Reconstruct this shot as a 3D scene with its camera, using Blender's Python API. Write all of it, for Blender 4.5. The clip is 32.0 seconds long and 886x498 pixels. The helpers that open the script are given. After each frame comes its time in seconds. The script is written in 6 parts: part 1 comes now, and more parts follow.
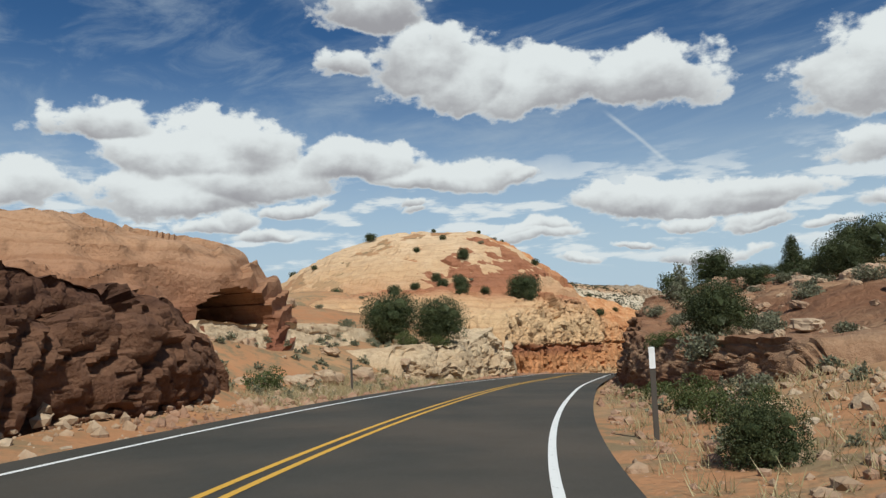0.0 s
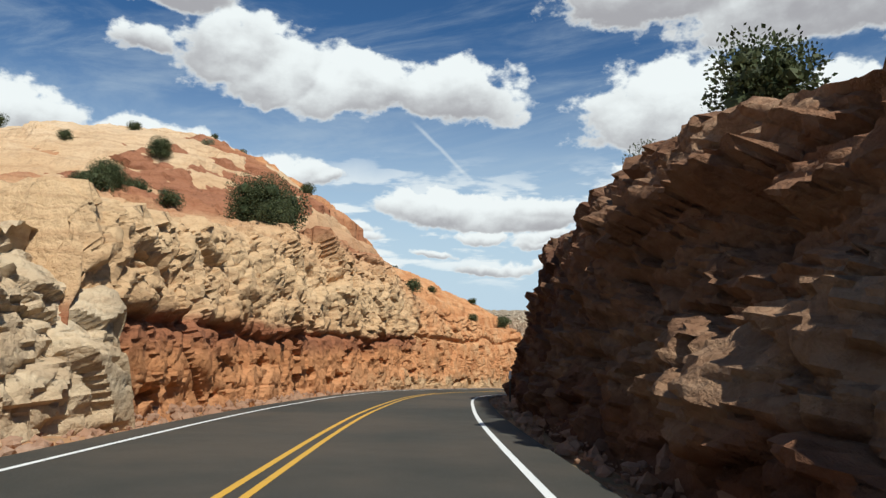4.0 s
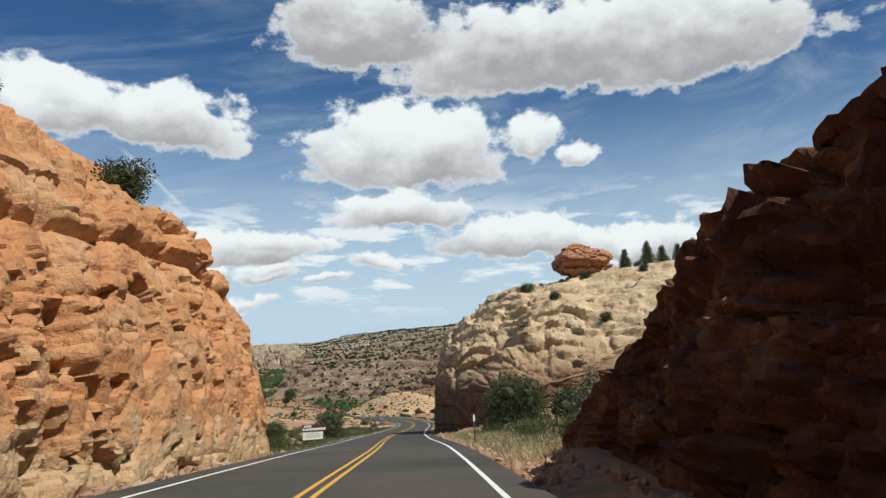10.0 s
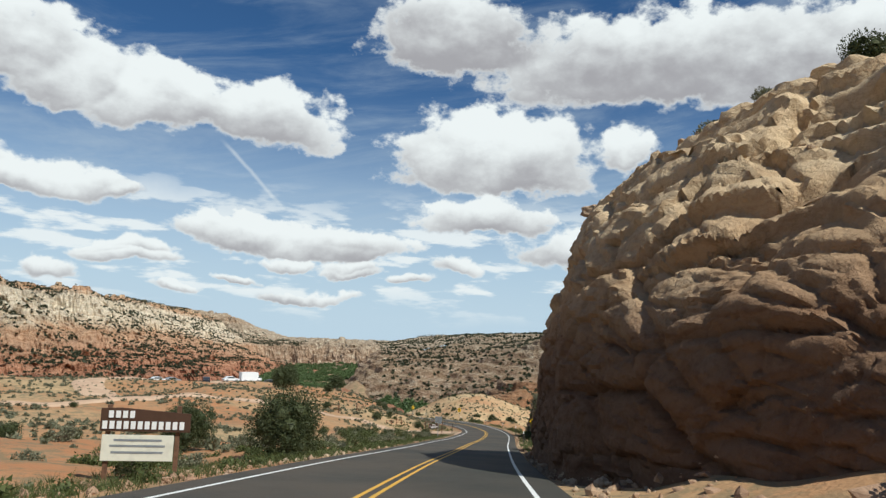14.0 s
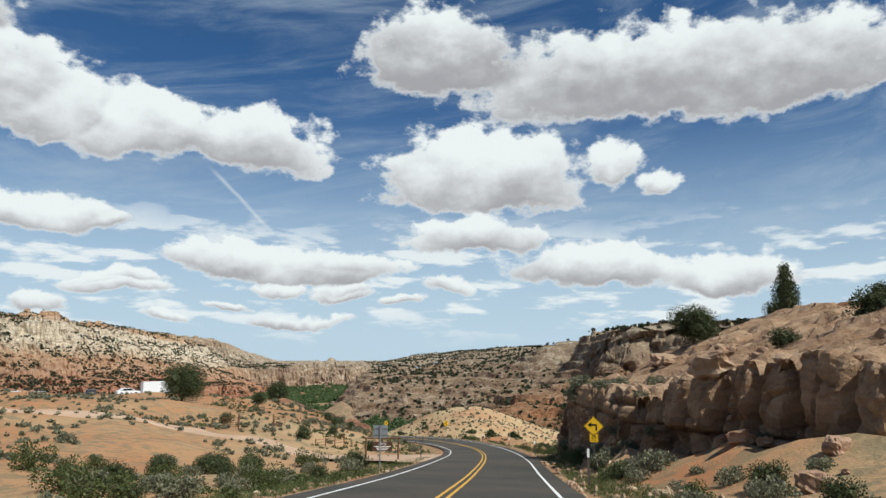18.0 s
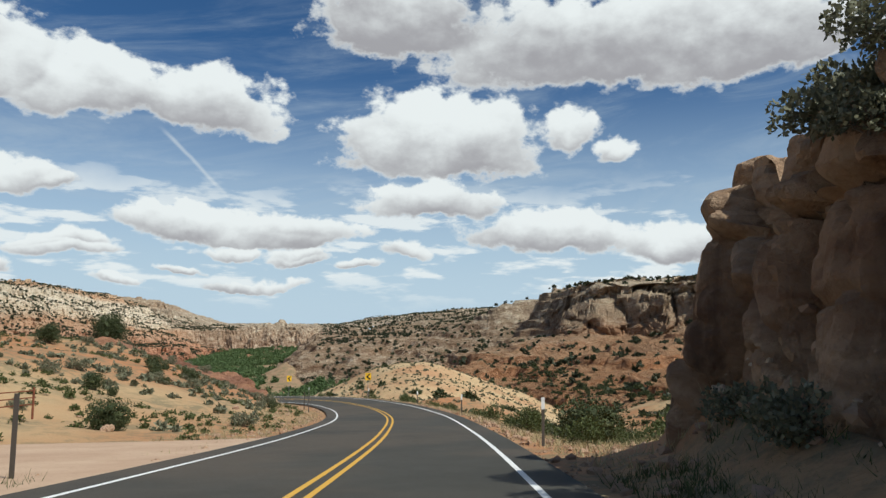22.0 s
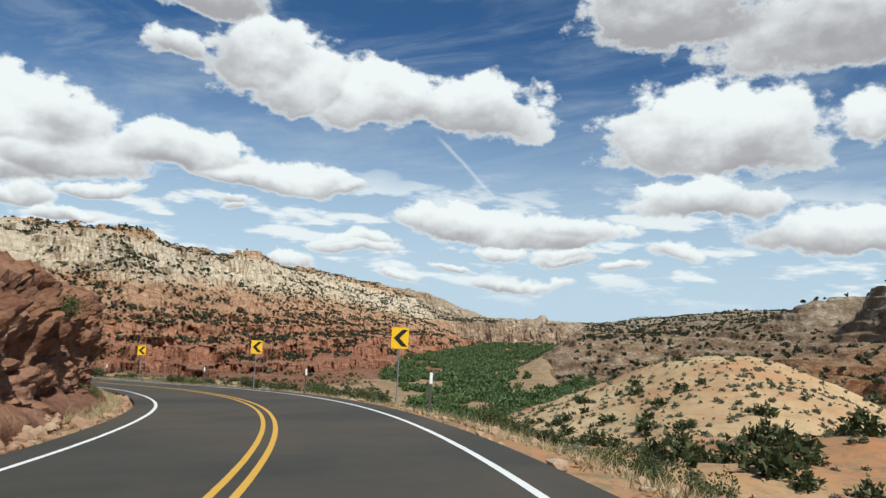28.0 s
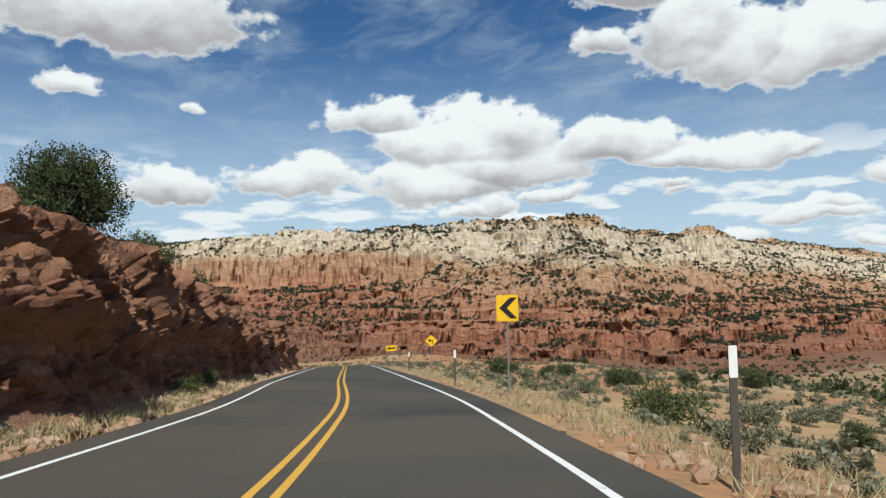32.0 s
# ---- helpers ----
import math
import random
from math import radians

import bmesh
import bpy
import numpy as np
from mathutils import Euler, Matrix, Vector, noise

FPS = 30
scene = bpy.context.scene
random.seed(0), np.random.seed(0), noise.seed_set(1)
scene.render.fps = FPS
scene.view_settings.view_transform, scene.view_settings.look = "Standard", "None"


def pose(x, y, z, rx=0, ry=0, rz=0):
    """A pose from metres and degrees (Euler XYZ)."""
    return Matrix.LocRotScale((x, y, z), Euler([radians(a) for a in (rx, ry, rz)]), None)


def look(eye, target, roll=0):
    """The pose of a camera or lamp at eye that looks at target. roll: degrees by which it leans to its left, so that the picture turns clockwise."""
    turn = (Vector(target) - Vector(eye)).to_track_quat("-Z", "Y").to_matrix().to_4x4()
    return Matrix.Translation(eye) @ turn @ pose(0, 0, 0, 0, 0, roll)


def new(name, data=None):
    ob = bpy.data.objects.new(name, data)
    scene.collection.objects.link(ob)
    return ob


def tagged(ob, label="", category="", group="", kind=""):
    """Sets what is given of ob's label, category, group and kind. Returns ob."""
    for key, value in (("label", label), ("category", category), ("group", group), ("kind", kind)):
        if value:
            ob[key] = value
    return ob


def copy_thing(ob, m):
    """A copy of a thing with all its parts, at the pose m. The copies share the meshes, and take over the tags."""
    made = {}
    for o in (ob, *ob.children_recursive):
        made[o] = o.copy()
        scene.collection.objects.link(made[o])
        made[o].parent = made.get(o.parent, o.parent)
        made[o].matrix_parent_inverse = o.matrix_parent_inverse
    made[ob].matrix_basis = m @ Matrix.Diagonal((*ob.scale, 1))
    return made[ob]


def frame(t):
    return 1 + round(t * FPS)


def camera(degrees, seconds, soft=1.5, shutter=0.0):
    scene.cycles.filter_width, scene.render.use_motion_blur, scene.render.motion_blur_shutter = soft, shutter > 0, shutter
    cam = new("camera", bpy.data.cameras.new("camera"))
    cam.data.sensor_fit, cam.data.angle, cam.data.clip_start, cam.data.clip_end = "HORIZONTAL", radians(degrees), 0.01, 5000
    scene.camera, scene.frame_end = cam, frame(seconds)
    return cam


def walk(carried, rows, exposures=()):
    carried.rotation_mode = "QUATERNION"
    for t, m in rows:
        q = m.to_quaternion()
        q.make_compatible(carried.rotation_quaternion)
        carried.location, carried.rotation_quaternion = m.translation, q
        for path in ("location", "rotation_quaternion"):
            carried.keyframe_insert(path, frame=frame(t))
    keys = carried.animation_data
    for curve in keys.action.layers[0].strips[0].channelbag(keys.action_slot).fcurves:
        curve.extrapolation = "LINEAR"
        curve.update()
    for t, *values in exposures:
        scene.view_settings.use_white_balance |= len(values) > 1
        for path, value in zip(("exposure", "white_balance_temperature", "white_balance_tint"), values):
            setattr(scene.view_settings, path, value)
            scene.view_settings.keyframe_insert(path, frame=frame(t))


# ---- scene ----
cam = camera(63.72, 32.0, soft=1.4)
PATH = [
    (0, 0, 0, 1.42, 94.509, 2.348, 0.205),
    (0.5, 0.278, 5.603, 1.003, 94.215, 3.342, -2.356),
    (1, 0.871, 11.303, 0.565, 93.758, 1.168, -6.109),
    (1.5, 1.783, 17.247, 0.117, 93.032, 1.357, -11.005),
    (2, 2.943, 23.398, -0.338, 92.163, 1.192, -14.570),
    (2.5, 4.151, 29.585, -0.82, 94.251, 0.541, -16.468),
    (3, 5.552, 35.723, -1.341, 94.262, 0.417, -16.167),
    (3.5, 7.04, 41.855, -1.869, 94.366, 0.080, -15.933),
    (5.5, 13.633, 66.459, -4.189, 94.799, -1.759, -16.781),
    (6, 15.551, 72.865, -4.79, 94.830, 0.799, -17.316),
    (6.5, 17.547, 79.177, -5.423, 95.433, 1.069, -17.552),
    (7, 19.835, 85.348, -6.085, 95.727, 1.664, -19.375),
    (7.5, 22.376, 91.407, -6.787, 95.964, 2.027, -24.085),
    (8, 25.105, 97.364, -7.516, 96.098, 1.616, -27.084),
    (8.5, 28.167, 103.153, -8.234, 96.169, 2.069, -28.969),
    (9, 31.537, 108.725, -8.932, 96.310, 2.681, -31.722),
    (9.5, 35.283, 114.181, -9.624, 96.520, 2.868, -35.150),
    (10, 39.025, 119.511, -10.324, 96.801, 2.228, -37.811),
    (10.5, 42.684, 124.582, -10.974, 97.083, 1.505, -39.492),
    (11, 46.365, 129.6, -11.649, 97.238, 0.919, -39.407),
    (11.5, 49.982, 134.623, -12.346, 97.303, 0.433, -39.313),
    (12, 53.587, 139.661, -13.051, 97.401, -0.154, -38.752),
    (12.5, 57.345, 144.943, -13.813, 97.444, -0.576, -36.479),
    (13, 61.239, 150.484, -14.651, 97.397, -0.922, -32.838),
    (13.5, 65.138, 156.221, -15.511, 97.423, -1.825, -31.689),
    (14, 69.005, 162.069, -16.376, 97.330, -2.374, -31.629),
    (14.5, 72.977, 167.855, -17.229, 97.057, -2.474, -31.262),
    (16.5, 89.094, 190.671, -20.457, 97.794, 0.182, -31.747),
    (17, 92.988, 196.013, -21.265, 98.240, -0.037, -32.035),
    (17.5, 96.767, 201.281, -22.028, 98.451, -0.344, -32.362),
    (18, 100.502, 206.512, -22.769, 98.887, -0.322, -32.076),
    (18.5, 104.299, 211.653, -23.496, 98.453, -0.397, -32.104),
    (19, 108.111, 216.749, -24.222, 96.586, -0.504, -32.083),
    (19.5, 111.949, 221.801, -24.983, 96.829, -0.734, -32.164),
    (20, 115.784, 226.843, -25.756, 96.926, -0.751, -32.153),
    (20.5, 119.751, 231.899, -26.482, 96.853, -0.609, -33.479),
    (21, 123.758, 236.975, -27.171, 96.606, -0.533, -35.208),
    (21.5, 127.95, 242.248, -27.843, 96.343, -0.472, -35.628),
    (22, 132.201, 247.883, -28.525, 96.097, -0.395, -35.551),
    (22.5, 136.508, 253.719, -29.221, 95.929, -0.668, -35.433),
    (23, 140.853, 259.645, -29.917, 95.859, -1.105, -35.261),
    (23.5, 145.096, 265.772, -30.629, 95.669, -1.816, -35.126),
    (24, 149.374, 272.048, -31.37, 95.432, -2.409, -34.821),
    (24.5, 153.677, 278.549, -32.101, 95.147, -2.833, -34.228),
    (25, 157.785, 285.315, -32.794, 94.971, -3.449, -31.457),
    (25.5, 161.735, 292.295, -33.42, 94.716, -4.257, -28.647),
    (27.5, 173.472, 321.553, -35.993, 95.383, -2.421, -18.616),
    (28, 175.077, 328.81, -36.567, 95.526, -3.030, -14.709),
    (28.5, 176.33, 335.982, -37.082, 95.522, -3.794, -9.840),
    (29, 177.058, 342.908, -37.622, 95.467, -4.407, -4.599),
    (29.5, 177.211, 349.707, -38.155, 95.247, -4.989, -0.099),
    (30, 176.894, 356.36, -38.705, 95.101, -5.594, 4.245),
    (30.5, 176.121, 362.905, -39.26, 94.788, -5.596, 9.167),
    (31, 174.889, 369.374, -39.82, 94.571, -5.582, 12.774),
    (31.5, 173.272, 375.759, -40.391, 94.442, -5.868, 15.510),
    (32, 171.235, 382.006, -40.959, 93.740, 1.027, 20.637),
]

walk(cam, [(t, pose(x, y, z, rx, ry, rz)) for t, x, y, z, rx, ry, rz in PATH], [(0, -0.24, 6300, 5), (1, -0.12, 6300, 5), (2.5, 0.0, 6300, 5), (5.5, 0.0, 6300, 5), (8, -0.02, 6300, 5), (17, -0.04, 6300, 5), (25, -0.12, 6300, 5), (28, 0.0, 6300, 5), (32, 0.0, 6300, 5)])

# ---- light: high sun behind and to the right, blue sky with fair-weather clouds ----
SUN_AZ, SUN_EL = 164.0, 51.0          # degrees clockwise from +y, and above the horizon
sun_way = Vector((math.sin(radians(SUN_AZ)) * math.cos(radians(SUN_EL)), math.cos(radians(SUN_AZ)) * math.cos(radians(SUN_EL)), math.sin(radians(SUN_EL))))
sun_data = bpy.data.lights.new("sun", "SUN")
sun_data.energy, sun_data.angle, sun_data.color = 4.9, radians(0.55), (1.0, 0.97, 0.915)
sun = new("sun", sun_data)
sun.matrix_world = look(sun_way * 200, (0, 0, 0))


# ---- node helpers ----
class Nodes:
    """Short way to wire a node tree."""

    def __init__(self, tree):
        self.tree = tree

    def add(self, kind, ins=(), out=0, **props):
        node = self.tree.nodes.new(kind)
        for key, value in props.items():
            setattr(node, key, value)
        for key, value in (ins.items() if hasattr(ins, "items") else enumerate(ins)):
            if value is None:
                continue
            if isinstance(value, bpy.types.NodeSocket):
                self.tree.links.new(value, node.inputs[key])
            else:
                node.inputs[key].default_value = value
        return node.outputs[out] if len(node.outputs) else None

    def math(self, op, *ins, clamp=False):
        return self.add("ShaderNodeMath", ins, operation=op, use_clamp=clamp)

    def vec(self, op, *ins):
        return self.add("ShaderNodeVectorMath", ins, operation=op)

    def noise(self, at, scale, detail=4.0, rough=0.55, dim="3D", distort=0.0):
        return self.add("ShaderNodeTexNoise", {"Vector": at, "Scale": scale, "Detail": detail, "Roughness": rough, "Distortion": distort}, noise_dimensions=dim)

    def mix(self, fac, a, b, kind="MIX"):
        return self.add("ShaderNodeMix", {0: fac, 6: a, 7: b}, out=2, data_type="RGBA", blend_type=kind)

    def ramp(self, fac, stops, mode="LINEAR"):
        node = self.tree.nodes.new("ShaderNodeValToRGB")
        node.color_ramp.interpolation = mode
        el = node.color_ramp.elements
        while len(el) < len(stops):
            el.new(0.5)
        for e, (pos, col) in zip(el, stops):
            e.position, e.color = pos, (col if len(col) == 4 else (*col, 1))
        self.tree.links.new(fac, node.inputs[0])
        return node.outputs[0]

    def step(self, x, lo, hi):
        return self.add("ShaderNodeMapRange", (x, lo, hi, 0.0, 1.0), interpolation_type="SMOOTHSTEP")


# clouds: heading (degrees right of +y), base height, half width, height
BIG = [
    (35.6, 11.4, 9.8, 8.2),
    (31.9, 20.6, 8.8, 7.0),
    (48.8, 18.0, 16.5, 8.4),
    (59.0, 18.6, 11.5, 6.0),
    (2.5, 15.2, 6.2, 6.0),
    (-1.0, 16.4, 5.5, 6.1),
    (8.6, 14.4, 7.8, 5.3),
    (17.0, 14.1, 6.4, 5.6),
    (-45.6, 17.8, 11.4, 6.0),
    (-16.6, 10.7, 6.9, 5.0),
    (-6.3, 9.8, 7.1, 3.4),
    (-16.9, 9.9, 7.5, 5.3),
    (-25.1, 12.5, 4.9, 3.5),
    (-6.6, 9.7, 6.6, 3.7),
    (-5.0, 21.4, 5.9, 4.5),
    (-7.8, 18.0, 2.8, 2.4),
    (6.9, 14.4, 5.7, 4.9),
]
MID = [
    (34.3, 8.3, 6.3, 3.4),
    (44.2, 5.8, 7.6, 4.2),
    (54.1, 5.2, 6.3, 3.6),
    (15.1, 6.5, 6.0, 3.0),
    (23.4, 6.4, 5.8, 2.7),
    (2.7, 9.1, 5.5, 2.9),
    (-41.5, 7.3, 4.9, 3.2),
    (-32.3, 7.9, 5.7, 3.7),
    (-20.6, 7.5, 6.8, 4.0),
    (-16.7, 8.4, 9.6, 4.8),
    (-22.4, 10.1, 4.4, 4.2),
    (21.8, 5.8, 8.3, 3.3),
    (0.1, 9.3, 7.5, 1.9),
    (16.5, 6.1, 6.3, 3.2),
    (-16.2, 6.2, 2.4, 2.5),
]
SMALL = [
    (46.1, 14.0, 2.4, 3.0),
    (49.3, 12.9, 1.8, 1.9),
    (6.1, 9.3, 2.2, 1.3),
    (6.5, 4.4, 3.2, 1.7),
    (19.5, 5.1, 3.1, 1.1),
    (24.1, 4.8, 2.5, 1.1),
    (32.9, 4.8, 2.9, 1.7),
    (20.4, 2.9, 4.0, 1.4),
    (11.2, 2.9, 2.4, 0.8),
    (2.3, 3.1, 2.8, 1.8),
    (16.1, 3.9, 1.7, 0.6),
    (28.4, 4.0, 2.7, 0.9),
    (-48.8, 14.5, 2.3, 1.8),
    (-39.8, 14.2, 1.0, 1.2),
    (-2.4, 7.7, 1.8, 0.9),
    (-11.5, 7.4, 2.6, 1.3),
    (6.4, 4.9, 3.2, 1.3),
    (-2.1, 7.2, 1.8, 1.0),
    (-13.4, 5.4, 3.5, 1.3),
    (7.3, 4.6, 4.4, 1.3),
    (24.1, 5.1, 2.2, 1.2),
    (-18.3, 6.3, 3.6, 1.3),
    (-2.4, 7.7, 1.9, 1.0),
    (-11.2, 7.4, 2.7, 1.4),
    (7.4, 5.2, 3.6, 1.3),
]

world = bpy.data.worlds.new("sky")
scene.world = world
world.use_nodes = True
W = Nodes(world.node_tree)
world.node_tree.nodes.clear()
way = W.vec("NORMALIZE", W.add("ShaderNodeTexCoord", out=0))
axes = world.node_tree.nodes.new("ShaderNodeSeparateXYZ")
world.node_tree.links.new(way, axes.inputs[0])
dx, dy, dz = axes.outputs
wobble = W.noise(way, 7.0, 5, 0.55)
wobble2 = W.noise(W.vec("ADD", way, (3.1, 1.7, 0.4)), 7.0, 5, 0.55)
azim = W.math("ADD", W.math("MULTIPLY", W.math("ARCTAN2", dx, dy), 57.2958), W.math("MULTIPLY", W.math("SUBTRACT", wobble, 0.5), 7.0))
elev = W.math("ADD", W.math("MULTIPLY", W.math("ARCSINE", dz), 57.2958), W.math("MULTIPLY", W.math("SUBTRACT", wobble2, 0.5), 4.0))
puff = W.noise(W.vec("MULTIPLY", way, (1, 1, 1.5)), 26.0, 9, 0.58)
puff_wide = W.noise(W.vec("MULTIPLY", way, (1, 1, 1.6)), 9.0, 3, 0.5)
body, height = None, None
for az, base, half, tall in BIG + MID + SMALL:
    u = W.math("MULTIPLY", W.math("SUBTRACT", azim, az), 1.0 / half)
    v = W.math("MULTIPLY", W.math("SUBTRACT", elev, base + tall * 0.32), 1.0 / tall)
    v2 = W.math("MAXIMUM", W.math("MULTIPLY", v, 1.45), W.math("MULTIPLY", v, -3.0))
    m = W.math("SUBTRACT", 1.0, W.math("SQRT", W.math("ADD", W.math("MULTIPLY", u, u), W.math("MULTIPLY", v2, v2))))
    m = W.math("MULTIPLY", m, min(1.0, 0.42 + half * 0.09))
    if body is None:
        body, height = m, v
    else:
        over = W.step(W.math("SUBTRACT", m, body), -0.22, 0.22)
        height = W.math("ADD", W.math("MULTIPLY", over, v), W.math("MULTIPLY", W.math("SUBTRACT", 1.0, over), height))
        body = W.add("ShaderNodeMath", (body, m, 0.12), operation="SMOOTH_MAX")
edge = W.math("ADD", body, W.math("MULTIPLY", W.math("SUBTRACT", puff, 0.5), 1.15))
# a field of small flat clouds towards the horizon
low = W.noise(W.vec("MULTIPLY", way, (1, 1, 4.5)), 9.0, 7, 0.55)
band = W.math("MULTIPLY", W.step(elev, 1.0, 4.0), W.math("SUBTRACT", 1.0, W.step(elev, 8.0, 12.5)))
low_cover = W.math("MULTIPLY", W.step(low, 0.50, 0.60), W.math("MULTIPLY", band, 0.85))
cover = W.math("MAXIMUM", W.step(edge, 0.0, 0.22), low_cover)
# far side of the sky, out of view, with the same scattered clouds
behind = W.math("MULTIPLY", W.step(W.math("MULTIPLY", dy, -1.0), 0.15, 0.4), W.step(W.noise(W.vec("MULTIPLY", way, (1, 1, 2.2)), 3.2, 8, 0.55), 0.55, 0.62))
cover = W.math("MAXIMUM", cover, W.math("MULTIPLY", behind, W.step(dz, 0.03, 0.2)))
# thin high streaks
turned = W.add("ShaderNodeVectorRotate", {"Vector": way, "Axis": (0.2, 0.3, 1), "Angle": 0.5})
cirrus = W.noise(W.vec("MULTIPLY", turned, (1.2, 5.0, 9.0)), 2.2, 8, 0.62, distort=0.6)
veil = W.math("MULTIPLY", W.step(cirrus, 0.42, 0.78), 0.42)
sky_node = W.add("ShaderNodeTexSky", sky_type="NISHITA", sun_disc=False, sun_elevation=radians(SUN_EL), sun_rotation=radians(SUN_AZ), altitude=1800, air_density=1.0, dust_density=0.7, ozone_density=2.2)
blue = W.mix(1.0, sky_node, (0.5, 0.8, 1.04, 1), "MULTIPLY")
pale = W.mix(W.math("SUBTRACT", 1.0, W.step(W.math("MULTIPLY", dz, 57.3), 0.0, 21.0)), blue, (6.9, 8.5, 9.9, 1))
skyc = W.mix(W.math("MULTIPLY", veil, W.step(dz, 0.02, 0.25)), pale, (6.6, 7.6, 8.6, 1))
shade = W.math("ADD", W.math("ADD", W.math("MULTIPLY", height, 1.75), 0.36), W.math("MULTIPLY", W.math("SUBTRACT", puff_wide, 0.5), 1.1))
shade = W.math("ADD", shade, W.math("MULTIPLY", W.math("SUBTRACT", puff, 0.5), 0.9))
shade = W.math("SUBTRACT", shade, W.math("MULTIPLY", W.step(elev, 15.0, 25.0), 0.5))
thick = W.step(edge, -0.02, 0.34)
grey = W.math("MULTIPLY", W.math("SUBTRACT", 1.0, W.step(shade, -0.25, 0.9)), thick)
cloudc = W.mix(grey, (11.6, 11.8, 11.8, 1), (5.2, 5.0, 5.3, 1))
# an old contrail, drifting apart
head = W.math("MULTIPLY", W.math("ARCTAN2", dx, dy), 57.2958)
rise = W.math("MULTIPLY", W.math("ARCSINE", dz), 57.2958)
along = W.math("ADD", W.math("MULTIPLY", W.math("SUBTRACT", head, 13.5), 0.738), W.math("MULTIPLY", W.math("SUBTRACT", rise, 14.4), -0.675))
aside = W.math("ABSOLUTE", W.math("ADD", W.math("ADD", W.math("MULTIPLY", W.math("SUBTRACT", head, 13.5), 0.675), W.math("MULTIPLY", W.math("SUBTRACT", rise, 14.4), 0.738)), W.math("MULTIPLY", W.math("SUBTRACT", wobble, 0.5), 0.9)))
trace = W.math("MULTIPLY", W.math("SUBTRACT", 1.0, W.step(aside, 0.0, 0.24)), W.math("MULTIPLY", W.step(along, -0.6, 1.2), W.math("SUBTRACT", 1.0, W.step(along, 5.5, 7.2))))
skyc = W.mix(W.math("MULTIPLY", trace, 0.5), skyc, (9.0, 9.6, 10.2, 1))
final = W.mix(cover, skyc, cloudc)
W.add("ShaderNodeOutputWorld", {0: W.add("ShaderNodeBackground", {0: final, 1: 0.078})})


# ---- vectorised noise ----
def hash01(i, j, k, seed=0):
    n = (i.astype(np.int64) * 374761393 + j.astype(np.int64) * 668265263 + k.astype(np.int64) * 2147483647 + seed * 974711) & 0xFFFFFFFF
    n = ((n ^ (n >> 13)) * 1274126177) & 0xFFFFFFFF
    n = ((n ^ (n >> 16)) * 2246822519) & 0xFFFFFFFF
    return ((n ^ (n >> 15)) & 0xFFFFFF) / float(0xFFFFFF)


def vnoise(p, seed=0):
    """Value noise in -1..1 at the points p (n, 3)."""
    f = np.floor(p)
    t = p - f
    t = t * t * t * (t * (t * 6 - 15) + 10)
    i, j, k = f[:, 0], f[:, 1], f[:, 2]
    r = 0
    for a in (0, 1):
        for b in (0, 1):
            for c in (0, 1):
                w = (t[:, 0] if a else 1 - t[:, 0]) * (t[:, 1] if b else 1 - t[:, 1]) * (t[:, 2] if c else 1 - t[:, 2])
                r = r + w * hash01(i + a, j + b, k + c, seed)
    return r * 2 - 1


def fbm(p, octaves=4, gain=0.5, seed=0):
    r, amp = 0, 1.0
    for o in range(octaves):
        r = r + amp * vnoise(p * 2.03 ** o + 17.3 * o, seed + o)
        amp *= gain
    return r


def cells(p, seed=0):
    """Worley cells: nearest and second distance, and the nearest cell's random number."""
    f = np.floor(p)
    d1, d2, rnd = np.full(len(p), 9.0), np.full(len(p), 9.0), np.zeros(len(p))
    for a in (-1, 0, 1):
        for b in (-1, 0, 1):
            for c in (-1, 0, 1):
                i, j, k = f[:, 0] + a, f[:, 1] + b, f[:, 2] + c
                q = np.stack([i + hash01(i, j, k, seed + 1), j + hash01(i, j, k, seed + 2), k + hash01(i, j, k, seed + 3)], 1)
                d = np.sqrt(((q - p) ** 2).sum(1))
                near = d < d1
                d2 = np.where(near, d1, np.minimum(d2, d))
                rnd = np.where(near, hash01(i, j, k, seed + 4), rnd)
                d1 = np.where(near, d, d1)
    return d1, d2, rnd


def facets(p, seed=0):
    """Worley cells with a tilted flat face each: edge distance, random number and the face's height over the cell."""
    f = np.floor(p)
    d1, d2 = np.full(len(p), 9.0), np.full(len(p), 9.0)
    best = np.zeros((len(p), 6))
    for a in (-1, 0, 1):
        for b in (-1, 0, 1):
            for c in (-1, 0, 1):
                i, j, k = f[:, 0] + a, f[:, 1] + b, f[:, 2] + c
                q = np.stack([i + hash01(i, j, k, seed + 1), j + hash01(i, j, k, seed + 2), k + hash01(i, j, k, seed + 3)], 1)
                d = np.sqrt(((q - p) ** 2).sum(1))
                near = d < d1
                d2 = np.where(near, d1, np.minimum(d2, d))
                best[near] = np.concatenate([(p - q)[near], np.stack([i, j, k], 1)[near]], 1)
                d1 = np.where(near, d, d1)
    i, j, k = best[:, 3], best[:, 4], best[:, 5]
    face = sum(best[:, n] * (hash01(i, j, k, seed + 5 + n) - 0.5) for n in range(3)) * 2
    return d2 - d1, hash01(i, j, k, seed + 4), face


def smooth(x, lo, hi):
    t = np.clip((x - lo) / (hi - lo), 0, 1)
    return t * t * (3 - 2 * t)


